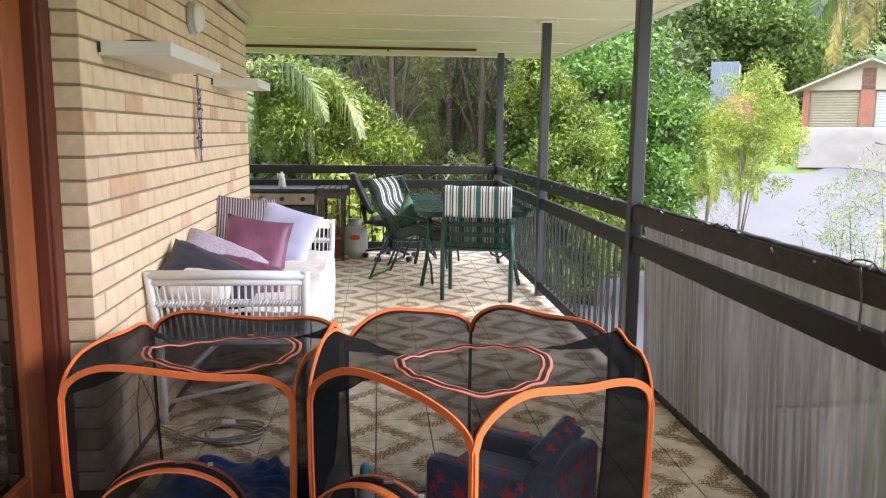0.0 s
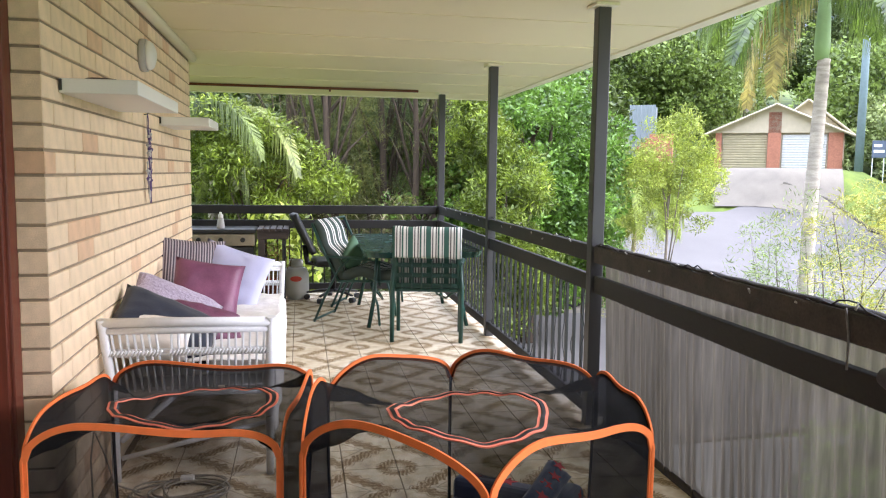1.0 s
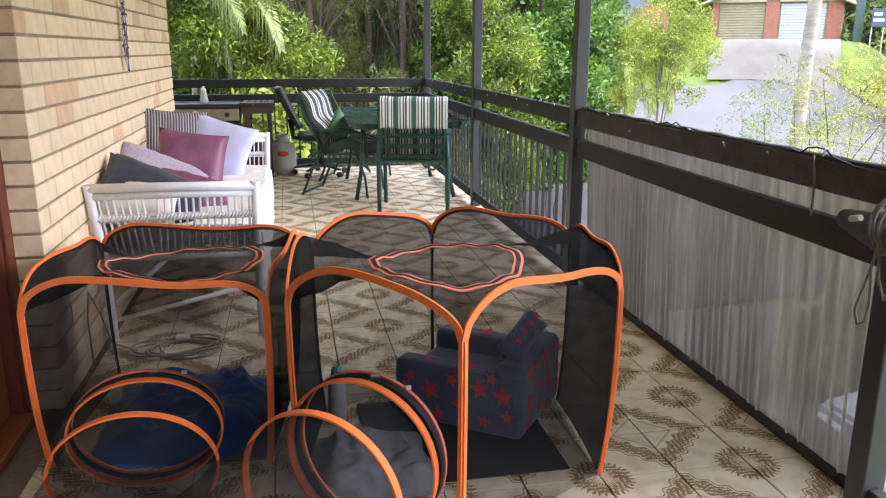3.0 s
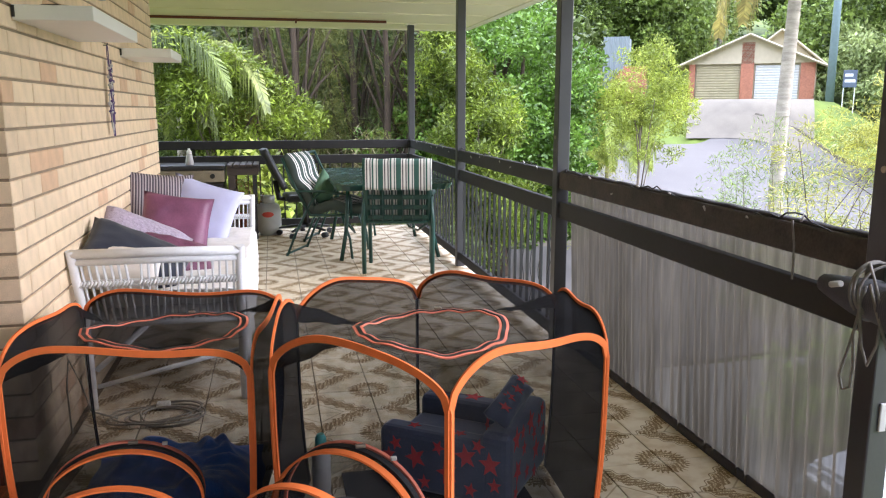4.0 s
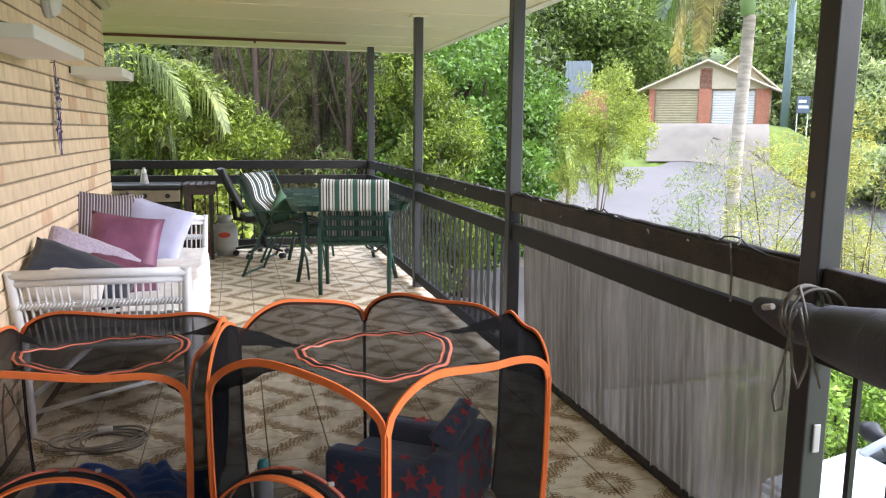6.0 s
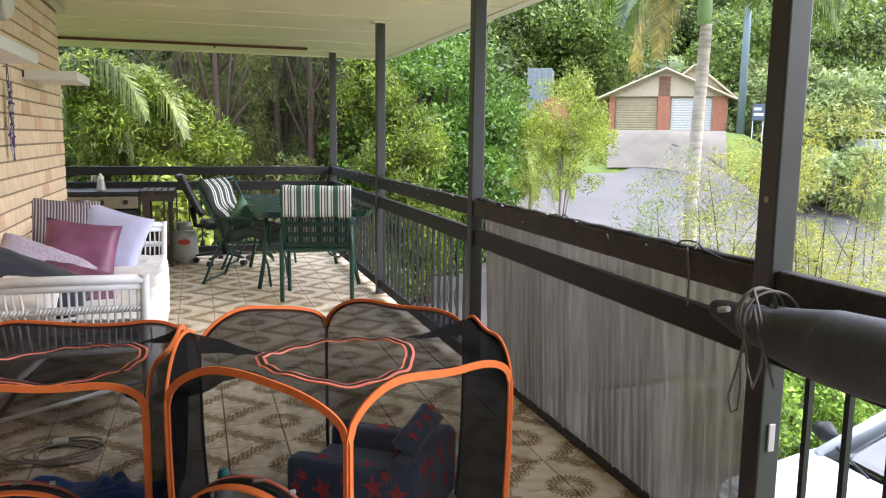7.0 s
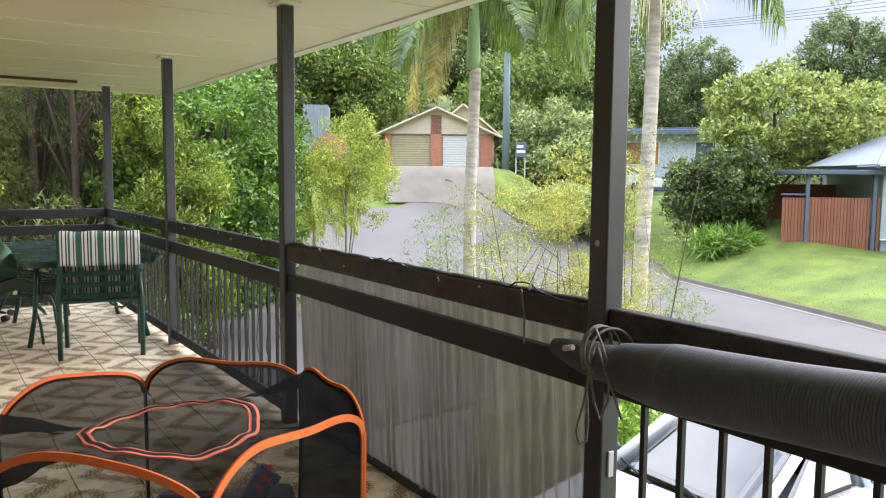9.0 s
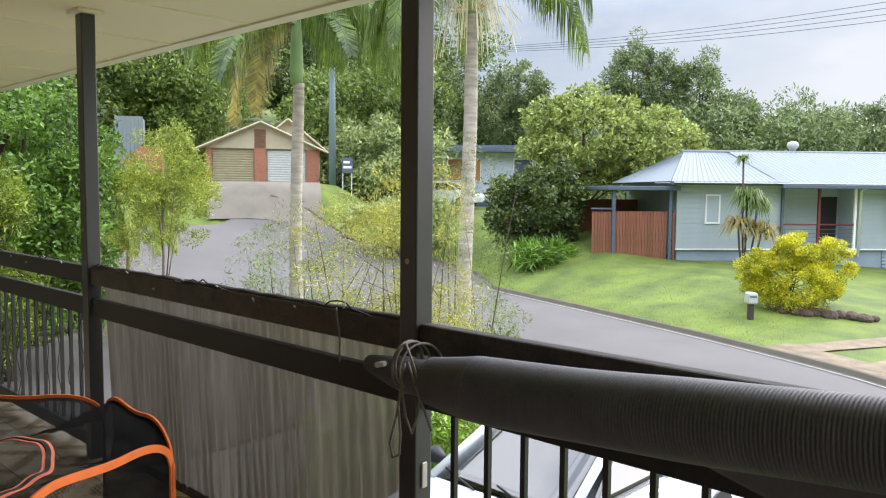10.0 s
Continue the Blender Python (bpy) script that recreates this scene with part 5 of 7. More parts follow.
def palm(label, base, height, r, shaft, fronds, length, seed, dry=(), mat=None, trunk_mat=None, leaflet=0.7, straw=False, droop=(0.15, 0.28), rise=(0.0, 0.8)):
    rng = random.Random(seed)
    ob = thing("palm_tree", label, "palm tree", pose(*base), "palms")
    if r:
        pts, rs = [], []
        for k in range(64):
            z = -0.1 + (height + 0.1) * k / 63
            pts.append((0.05 * math.sin(z * 0.7 + seed), 0.03 * math.cos(z * 0.5), z))
            rs.append(r * (1.1 - 0.2 * k / 63) * (1.03 if k % 2 else 0.98) * (1.25 if k < 3 else 1))
        part("trunk", tube(pts, rs, 14), trunk_mat or M_PALMTRUNK, ob)
    top = height
    if shaft:
        part("crownshaft", tube([(0, 0, height - 0.02), (0, 0, height + shaft * 0.15), (0, 0, height + shaft * 0.6), (0, 0, height + shaft)], [r * 0.95, r * 1.15, r * 0.95, r * 0.55], 14), M_SHAFT, ob)
        top = height + shaft
    for k in range(fronds):
        a = 2 * math.pi * k / fronds + rng.uniform(-0.25, 0.25)
        up = rng.uniform(*rise)
        bm = bmesh.new()
        frond(bm, (0.06 * math.cos(a), 0.06 * math.sin(a), top), (math.cos(a), math.sin(a), up), length * rng.uniform(0.85, 1.1), rng.uniform(*droop), leaflet, rng=rng)
        part("frond", bm, mat or L_PALM, ob)
    for a, drop in dry:
        bm = bmesh.new()
        frond(bm, (r * 0.9 * math.cos(radians(a)), r * 0.9 * math.sin(radians(a)), top - 0.35), (math.cos(radians(a)), math.sin(radians(a)), 0.1), length * 0.9, drop, leaflet * 0.8, rng=rng)
        part("dry_frond", bm, L_PALMDRY, ob, "drooping yellow-brown dry frond")
    if straw:
        bm = bmesh.new()
        for k in range(90):
            a = rng.uniform(0, 6.28)
            e = rng.uniform(0.3, 1.0)
            add_tube(bm, [(r * math.cos(a), r * math.sin(a), height + 0.05), (e * 0.8 * math.cos(a), e * 0.8 * math.sin(a), height + rng.uniform(0.1, 0.5)), (e * 1.15 * math.cos(a), e * 1.15 * math.sin(a), height - rng.uniform(0.1, 0.9))], 0.008, 3)
        part("inflorescence", bm, M_STRAW, ob, "pale straw flower stalks")
    return ob


M_STRAW = material("straw stalks", srgb(226, 214, 176), 0.8, vary=0.15)

# trees beyond the veranda's end
tree("feathery_tree", "bright green feathery shrub tree behind the railing", (-0.85, 12.6, -2.2), [((-0.3, 0, 4.0), (0.8, 0.8, 0.8), 30, 0.34), ((0.4, 0.3, 3.3), (0.9, 0.8, 0.8), 34, 0.34), ((0.0, 0, 2.2), (1.1, 0.9, 0.8), 34, 0.34)], 0.1, 420, L_FEATHER, 0.07, slim=0.26, seed=3, stems=2, droop=0.1)
tree("feathery_tree", "pale lime feathery wattle past the corner post", (3.25, 12.8, -2.2), [((0, 0, 3.1), (0.6, 0.7, 0.9), 34, 0.32), ((0.1, 0, 2.0), (0.7, 0.7, 0.9), 34, 0.32), ((-0.4, 0.5, 4.3), (0.6, 0.7, 0.8), 22, 0.32)], 0.1, 380, L_FEATHER, 0.06, slim=0.26, seed=4)
for k, (x, y, h, s) in enumerate(((0.25, 14.2, 9.4, 1), (1.35, 15.0, 9.8, 1), (1.85, 14.3, 9.2, 2), (-0.4, 15.4, 9.6, 1), (2.5, 15.5, 9.4, 1))):
    tree("needle_tree", "thin-trunked grey-green needle tree with reddish bark", (x, y, -2.2), [((0, 0.7, h * 0.62), (1.4, 1.0, h * 0.34), 66, 0.44), ((0.3, 0.3, h * 0.3), (1.0, 0.8, 1.0), 14, 0.4)], 0.11, (420, 480, 420, 480, 440)[k], (L_GREY, L_DARK, L_GREY, L_GREY, L_DARK)[k], 0.105, M_BARKR, slim=0.07, droop=0.4, seed=20 + k, stems=s, limb=22, group="needle trees")
tree("twiggy_shrub", "dense brown twiggy undergrowth behind the railing", (1.0, 12.6, -2.2), [((0, 0, 1.4), (2.2, 0.8, 1.6), 70, 0.4)], 0.3, 70, L_TWIG, 0.03, slim=0.03, seed=31, category="shrub", limb=30, stems=3)
# Canopy shade is put into the leaf colour: dark green instead of olive.
tree("shrub", "leafy undergrowth behind the railing, canopy shade in its dark green", (0.3, 11.8, -2.2), [((0, 0, 1.2), (2.6, 0.7, 1.1), 70, 0.35), ((-0.9, 0, 1.9), (0.8, 0.5, 0.7), 24, 0.3)], 0.12, 150, L_DARK, 0.04, seed=32, category="shrub", limb=10)
tree("shrub", "yellow-green broad-leaved shrub under the feathery tree", (-0.5, 11.6, -2.2), [((0, 0, 2.2), (0.7, 0.5, 0.7), 22, 0.3)], 0.16, 60, L_LIME, 0.04, seed=33, category="shrub")
palm("dark arching feather palm beside the house end", (-2.1, 12.2, -2.2), 3.9, 0.1, 0.5, 9, 2.2, 41, mat=leaf_mat("shaded palm leaflet", (66, 84, 38), (108, 120, 60)), leaflet=0.42)
palm("pale arching feather palm in front of the shrubs", (-1.65, 13.4, -2.2), 4.0, 0.09, 0.4, 11, 2.5, 42, dry=((-20, 0.2),), mat=leaf_mat("pale palm leaflet", (100, 116, 50), (144, 150, 80)), leaflet=0.45)
palm("low bushy palm at the house end", (-2.5, 10.9, -2.2), 1.6, 0.09, 0.3, 12, 2.0, 43, mat=L_DARK, leaflet=0.5)
rs = np.random.RandomState(50)
a, b = clumps((-1.0, 20.5, 1.6), (9.5, 2.2, 4.6), 520, 0.9, rs, shell=0.2)
pos, d = leaf_cloud(a, b, 150, rs)
tagged(new("thicket", leaf_mesh("thicket", pos, 0.3, L_DARK, 0.45, d * 0.5, 0, rs)), "dense dark green thicket behind the garden", "thicket", kind="stuff")
a, b = clumps((-1.5, 17.2, 0.4), (6.0, 1.2, 3.4), 170, 0.7, rs, shell=0.2)
pos, d = leaf_cloud(a, b, 140, rs)
# The darker leaf colour here holds the shade under the canopy.
tagged(new("thicket", leaf_mesh("thicket", pos, 0.2, L_DARK, 0.4, d * 0.5, 0, rs)), "mixed thicket behind the needle trees, canopy shade in its dark green", "thicket", kind="stuff")

# big glossy tree and golden cane palms
tree("glossy_tree", "large rounded glossy green tree beside the street", (4.3, 15.6, -2.1), [((0, 0, 3.9), (2.0, 2.0, 1.7), 120, 0.5), ((0.5, -0.3, 2.6), (1.4, 1.5, 1.3), 80, 0.45), ((-0.9, -0.6, 2.7), (1.5, 1.4, 1.4), 80, 0.45), ((0.8, 0.2, 1.5), (1.2, 1.2, 0.9), 46, 0.4)], 0.11, 290, L_GLOSS, 0.13, seed=5, stems=2)
for k, (bb, dd, h) in enumerate(((22.4, 21, 3.4), (23.5, 20.5, 2.8), (24.4, 21.5, 2.6))):
    palm("golden cane palm with arching yellow-green fronds", spot(bb, dd), h, 0.06, 0.4, 9, 2.0, 60 + k, mat=L_CANE, leaflet=0.5)
# street trees
L_BRUSH = leaf_mat("golden-green bottlebrush leaf", (122, 138, 50), (174, 168, 72))
tree("verge_tree", "young yellow-green verge tree with a leaning trunk", spot(26.7, 17), [((0.1, 0, 4.1), (0.8, 0.75, 0.75), 50, 0.24), ((-0.5, 0, 3.45), (0.7, 0.6, 0.45), 28, 0.22), ((0.6, 0, 3.4), (0.7, 0.6, 0.45), 28, 0.22), ((0.1, 0, 2.75), (0.95, 0.8, 0.4), 12, 0.2)], 0.09, 130, leaf_mat("spring leaf", (124, 146, 52), (172, 180, 76)), 0.05, material("pale grey bark", srgb(134, 122, 106), 0.95, vary=0.3, scale=6, bump=0.6), seed=7, stems=1, slim=0.24, limb=7)
for k, (bb, dd, h, n) in enumerate(((36.4, 10.5, 3.3, 16), (39.2, 9.8, 3.7, 22), (42.2, 10.2, 3.9, 24), (34.2, 12.0, 2.9, 4), (44.8, 9.8, 3.9, 22), (23.8, 19.0, 2.2, 4), (47.6, 11.5, 4.1, 14))):
    tree("bottlebrush", "sparse yellow-green bottlebrush shrub with thin stems", spot(bb, dd), [((0, 0, h * 0.66), (0.95, 0.95, h * 0.36), n + 10, 0.25), ((0.3, 0.2, h * 0.38), (0.95, 0.95, 0.8), n + 5, 0.23)], 0.072, 165, L_BRUSH if k % 3 else L_OLIVE, 0.016, seed=70 + k, stems=3, slim=0.13, category="shrub", limb=5, group="bottlebrush shrubs")
tree("hedge_shrub", "dense fresh green hedge shrub by the driveway", (5.95, 6.45, -2.2), [((0, 0, 0.7), (1.2, 0.7, 0.75), 80, 0.26)], 0.07, 170, leaf_mat("fresh hedge leaf", (120, 152, 56), (150, 178, 70)), 0.03, seed=81, category="shrub")
tree("hedge_shrub", "pale green shrub beyond the parked car", (8.4, 7.6, -2.1), [((0, 0, 0.6), (1.4, 1.0, 0.6), 60, 0.28)], 0.09, 130, L_OLIVE, 0.03, seed=82, category="shrub")
palm("tall street palm with ringed grey trunk and drooping fronds", spot(36.0, 19.5), 6.1, 0.15, 1.75, 15, 3.7, 91, dry=((205, 0.26), (170, 0.34)), leaflet=0.9, droop=(0.08, 0.2), rise=(-0.1, 1.1))
palm("tall street palm with pale ringed trunk and straw flower stalks", spot(48.5, 15.6), 7.0, 0.145, 1.3, 12, 3.2, 92, leaflet=0.85, straw=True, droop=(0.08, 0.2), rise=(0.0, 1.1))
palm("slim palm in the hillside forest", spot(31.6, 52), 8.5, 0.16, 1.2, 12, 3.2, 93, leaflet=0.9)

# opposite garden
tree("garden_bush", "large dark green dome-shaped bush on the lawn", spot(53.6, 33), [((0, 0, 1.7), (2.4, 2.0, 1.8), 130, 0.45), ((0.8, -0.5, 2.6), (1.3, 1.2, 1.0), 40, 0.4)], 0.2, 120, L_DARK, 0.1, seed=101, category="bush")
tree("garden_tree", "broad olive tree behind the timber gate", spot(57.0, 40), [((0, 0, 4.3), (3.0, 2.6, 2.5), 130, 0.6), ((3.0, -2.4, 3.7), (2.9, 2.5, 2.0), 90, 0.6)], 0.24, 150, leaf_mat("grey-olive leaf", (112, 130, 60), (160, 170, 90)), 0.16, seed=102)
tree("golden_bush", "bright yellow golden bush beside the letterbox", (22.06, 7.56, ground_z(22.06, 7.56) - 0.1), [((0, 0, 0.85), (1.3, 1.2, 0.75), 80, 0.26), ((0.6, -0.7, 1.4), (0.8, 0.8, 0.6), 40, 0.22), ((-0.5, 0.6, 1.1), (0.7, 0.7, 0.6), 30, 0.22), ((0.1, -0.1, 1.75), (0.6, 0.6, 0.4), 24, 0.2)], 0.06, 330, L_YELLOW, 0.05, seed=103, category="bush")
tree("agapanthus", "clump of strappy green agapanthus leaves on the lawn", spot(54.3, 30), [((0, 0, 0.3), (1.5, 0.7, 0.35), 60, 0.3)], 0.5, 50, L_GLOSS, 0.02, slim=0.12, seed=104, category="plant", limb=2)
pt = thing("pony_tail_plant", "multi-stemmed dragon plant with drooping strappy heads", "plant", pose(*spot(68.3, 30.0)))
rng = random.Random(105)
for k, (dx, dy, h) in enumerate(((0, 0, 2.5), (0.3, -0.25, 2.2), (-0.2, 0.2, 1.5), (0.4, -0.4, 1.3), (-0.15, 0.12, 3.9))):
    part("stem", tube([(dx * 0.3, dy * 0.3, -0.1), (dx * 0.8, dy * 0.8, h * 0.5), (dx, dy, h)], 0.038, 7), M_BARK, pt)
    bm = bmesh.new()
    for i in range(190 if h < 3.5 else 60):
        a, e, L = rng.uniform(0, 6.28), rng.uniform(-0.2, 1.2), rng.uniform(0.6, 1.05) * (1 if h < 3.5 else 0.55)
        o = Vector((math.cos(a), math.sin(a), e)).normalized()
        p0 = Vector((dx, dy, h))
        p1, p2 = p0 + o * L * 0.6, p0 + o * L * 0.85 + Vector((0, 0, -L * 0.5))
        s = o.cross(Vector((0, 0, 1))).normalized() * 0.022
        v = [bm.verts.new(q) for q in (p0 - s, p0 + s, p1 + s, p1 - s, p2)]
        bm.faces.new(v[:4])
        bm.faces.new((v[3], v[2], v[4]))
    part("leaf_head", bm, L_PALM if k not in (2, 3) else L_PALMDRY, pt)

# hillside forest and far tree lines
rs = np.random.RandomState(110)


def forest(label, rows, mat, leaf, per, slim=0.5):
    cc, cr = [], []
    for bb, dd, top, rad, n in rows:
        x, y, z = spot(bb, dd)
        h = max(2.5, top - z)
        a, b = clumps((x, y, z + h * 0.55), (rad, rad, h * 0.48), n, rad * 0.3, rs, shell=0.35)
        cc.append(a)
        cr.append(b)
    cc, cr = np.concatenate(cc), np.concatenate(cr)
    pos, d = leaf_cloud(cc, cr, per, rs)
    return tagged(new("woods", leaf_mesh("woods", pos, leaf, mat, slim, d * 0.5, 0.1, rs)), label, "woods", kind="stuff")


rows1, rows2, rows3 = [], [], []
for k in range(46):
    bb = 8 + 40 * rs.uniform()
    dd = rs.uniform(46, 72)
    (rows1 if k % 2 else rows2).append((bb, dd, 9 + (dd - 46) * 0.30 + rs.uniform(-2, 2.5), rs.uniform(3.0, 5.0), 40))
for k in range(30):
    bb = 48 + 42 * rs.uniform()
    dd = rs.uniform(60, 90)
    rows3.append((bb, dd, 7.5 + (dd - 60) * 0.08 + rs.uniform(-1.5, 1.5), rs.uniform(3.5, 5.5), 36))
forest("dense green forest on the hillside above the street", rows1, L_DARK, 0.29, 190)
forest("fresh green trees on the hillside above the street", rows2, L_OLIVE, 0.29, 190)
forest("grey-green tree line behind the houses", rows3, L_GUM, 0.4, 100, 0.35)
forest("olive bushes around the hillside house", [(41.4, 44, 6.2, 2.4, 44), (43.6, 42, 5.0, 2.2, 36), (38.0, 42, 2.9, 0.7, 12), (45.2, 44, 5.2, 2.0, 30), (42.6, 34, 0.8, 1.6, 24), (45.0, 35, 0.9, 1.6, 24)], leaf_mat("pale grey-olive leaf", (122, 142, 82), (164, 174, 112)), 0.3, 120, 0.4)
for bb, dd, h, r, s in ((60.3, 62, 13.2, 2.1, 1), (62.6, 64, 12.0, 2.0, 2), (64.9, 63, 12.3, 2.3, 3), (52.2, 60, 11.2, 2.6, 4), (70.6, 70, 8.2, 2.6, 5), (76.2, 70, 8.6, 3.0, 6), (73.3, 72, 8.4, 2.6, 7), (79.2, 72, 8.8, 3.0, 8), (67.3, 66, 9.4, 2.2, 9)):
    x, y, z = spot(bb, dd)
    tree("gum_tree", "tall open-crowned gum tree behind the houses", (x, y, z), [((0, 0, (h - z) * 0.78), (r * 0.85, r * 0.85, (h - z) * 0.24), 60, 0.62), ((r * 0.4, -r * 0.4, (h - z) * 0.55), (r * 0.9, r * 0.9, 2.0), 30, 0.6), ((-r * 0.4, r * 0.4, (h - z) * 0.6), (r * 0.8, r * 0.8, 2.0), 26, 0.6)], 0.3, 120, L_GUM, 0.24, slim=0.3, seed=120 + s, droop=0.3, limb=16, group="gum trees")
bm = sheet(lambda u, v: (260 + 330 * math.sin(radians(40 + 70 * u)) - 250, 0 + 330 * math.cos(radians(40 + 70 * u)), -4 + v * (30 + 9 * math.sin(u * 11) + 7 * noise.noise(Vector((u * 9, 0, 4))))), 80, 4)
# Distance haze is put into the hills' greyed blue-green colour.
solo("backdrop_hills", bm, material("haze-tinted distant hills", srgb(112, 126, 118), 1.0, vary=0.2, scale=0.05), "distant hills with blue-green haze put into their colour", "hills", kind="structure")

# strappy grass blades on the far lawn edge and the near verge
rs = np.random.RandomState(140)
n = 26000
gx = rs.uniform(0, 1, n)
gy = rs.uniform(3.0, 24, n)
px = np.array([far_kerb(min(28, y)) + 0.25 + 5.5 * a ** 1.5 if i % 2 else near_kerb(min(28, y)) - 0.25 - 3.0 * a for i, (a, y) in enumerate(zip(gx, gy))])
keep = ~((np.abs(gy - 3.7) < 2.4) | ((np.abs(gy - 19.2) < 1.9) & (px < 13)))
pos = np.array([(x, y, ground_z(x, y)) for x, y in zip(px[keep], gy[keep])])
tagged(new("grass", leaf_mesh("grass", pos, 0.055, leaf_mat("grass blade", (104, 130, 36), (132, 152, 48)), 0.16, np.tile((0, 0, 1.6), (len(pos), 1)), 0, rs)), "short green lawn grass blades along the kerbs", "grass", kind="stuff")


# ---- houses ----
M_BOARD = material("pale grey-blue weatherboard", srgb(160, 170, 174), 0.6, vary=0.05, scale=2, bump=0.05, per_piece=0.02)
M_PLINTH = material("slate blue base paint", srgb(134, 146, 158), 0.7, vary=0.08, scale=2)
M_ROOFW = material("white corrugated roofing", srgb(124, 132, 136), 0.65, vary=0.05, scale=1.5)
M_SLATE = material("slate blue trim", srgb(82, 92, 106), 0.5, vary=0.08)
M_REDRAIL = material("dark red rail", srgb(112, 48, 46), 0.5, vary=0.1)
M_GATE = material("red-brown timber palings", srgb(124, 78, 56), 0.75, vary=0.25, scale=5, bump=0.3, per_piece=0.15, stretch=(6, 6, 0.5))
M_SHADEIN = material("interior shade colour", srgb(44, 42, 42), 0.8)
M_WIN = glass("house glass", (0.7, 0.76, 0.8), 0.03, 0.35)
M_BLIND = material("brown blind", srgb(170, 124, 82), 0.8, vary=0.1)
M_FRAMEW = material("white window frame", srgb(232, 232, 228), 0.45, vary=0.03)
M_REDBRICK = material("red brick", srgb(160, 106, 82), 0.85, vary=0.25, scale=12, bump=0.4, fine=60)
M_GABLE = material("cream gable boards", srgb(178, 166, 140), 0.7, vary=0.08, scale=3)
M_TILEROOF = material("mossy cream roof tiles", srgb(188, 178, 142), 0.85, vary=0.25, scale=5, bump=0.4)
M_KHAKI = material("khaki roller door", srgb(150, 140, 108), 0.6, vary=0.1, scale=3)
M_GARAGEB = material("dark blue roller door", srgb(74, 86, 112), 0.5, vary=0.08)
M_BLUEWALL = material("blue-grey rendered wall", srgb(186, 194, 210), 0.8, vary=0.06, scale=2)


def window(parent, x, z, w, h, y=-0.02, pane_mat=None, name="window"):
    """A framed window on a house front at local x, z."""
    win = part(name, box((x - w / 2, y - 0.0, z), (x + w / 2, y + 0.03, z + h)), pane_mat or M_WIN, parent)
    for lo, hi in (((x - w / 2 - 0.06, z - 0.06), (x + w / 2 + 0.06, z)), ((x - w / 2 - 0.06, z + h), (x + w / 2 + 0.06, z + h + 0.06)), ((x - w / 2 - 0.06, z), (x - w / 2, z + h)), ((x + w / 2, z), (x + w / 2 + 0.06, z + h))):
        part("frame", box((lo[0], y - 0.04, lo[1]), (hi[0], y + 0.03, hi[1]), 0.006, 1), M_FRAMEW, win)
    return win


def roller(parent, x, z, w, h, mat, y=-0.02):
    """A garage roller door of horizontal ribs."""
    n = max(6, int(h / 0.14)) * 4
    ob = part("garage_door", sheet(lambda u, v: (x - w / 2 + w * u, y - 0.02 * (0, 1, 1, 0)[round(v * n) % 4], z + h * v), 1, n, smooth=False), mat, parent)
    ob.modifiers.new("thickness", "SOLIDIFY").thickness = 0.02
    return ob


def corrugated(a, b, c, d, pitch=0.22, amp=0.025):
    """Ribbed sheeting over a four-cornered slope; a-b is the eave, d-c the ridge."""
    a, b, c, d = (Vector(p) for p in (a, b, c, d))
    n = int((b - a).length / pitch) * 4
    up = (b - a).cross(d - a).normalized()
    if up.z < 0:
        up = -up
    return sheet(lambda u, v: a.lerp(b, u).lerp(d.lerp(c, u), v) + up * amp * max(0.0, math.cos(u * n / 4 * 2 * math.pi)) ** 3, n, 1, smooth=False)


# opposite house: local x along the front, y into the house
H1 = thing("weatherboard_house", "pale weatherboard house with white ribbed roof and porch", "house", Matrix.Translation((28.34, 14.13, -0.76)) @ Matrix.Rotation(radians(-40.9), 4, "Z"))
part("wall", box((0.0, 0.05, 0.0), (4.3, 6.0, 2.62)), M_BOARD, H1)
part("wall", box((4.3, 1.3, 0.0), (7.6, 6.0, 2.62)), M_BOARD, H1)
part("wall", box((7.6, 0.0, 0.0), (15.5, 6.0, 2.62)), M_BOARD, H1)
for x0, x1, y0, nb in ((-0.02, 4.32, 0.05, 13), (4.3, 7.6, 1.3, 13), (7.58, 15.5, 0.0, 13)):
    me = mesh_of("board", box((x0, -0.03, 0.0), (x1, 0.0, 0.197), 0.006, 1), M_BOARD)
    for k in range(nb):
        o = new("board", me)
        o.parent, o.matrix_basis = H1, pose(0, y0 + 0.012, 0.02 + k * 0.2, 3, 0, 0)
part("base", box((0.05, 0.1, -1.0), (4.3, 6, 0.0)), M_PLINTH, H1, "slate-blue painted base")
part("base", box((4.3, 0.1, -3.2), (15.5, 6, -0.001)), M_PLINTH, H1, "slate-blue painted base")
part("porch_floor", box((4.3, -0.1, -0.16), (7.6, 1.3, 0.02), 0.01), M_FRAMEW, H1)
part("trim", box((-0.04, -0.02, -0.05), (4.3, 0.06, 0.0)), M_FRAMEW, H1)
part("trim", box((7.6, -0.06, -0.05), (15.5, 0.0, 0.0)), M_FRAMEW, H1)
window(H1, 1.45, 1.05, 0.5, 1.05, 0.0, M_BOARD)
# Solid panel: shade inside the open doorway is put into its dark colour.
part("doorway_shade", box((6.8, 1.25, 0.02), (7.5, 1.31, 2.1)), M_SHADEIN, H1, "flat dark panel with the open doorway's shade in its colour")
part("awning", box((9.0, -0.5, 1.1), (10.8, -0.02, 2.3), 0.02), M_SLATE, H1)
for k in range(9):
    part("louvre", box((9.0, -0.56, 1.12 + 0.13 * k), (10.8, -0.5, 1.2 + 0.13 * k)), M_FRAMEW, H1)
roller(H1, 10.2, -2.2, 2.8, 2.1, M_PLINTH, 0.06)
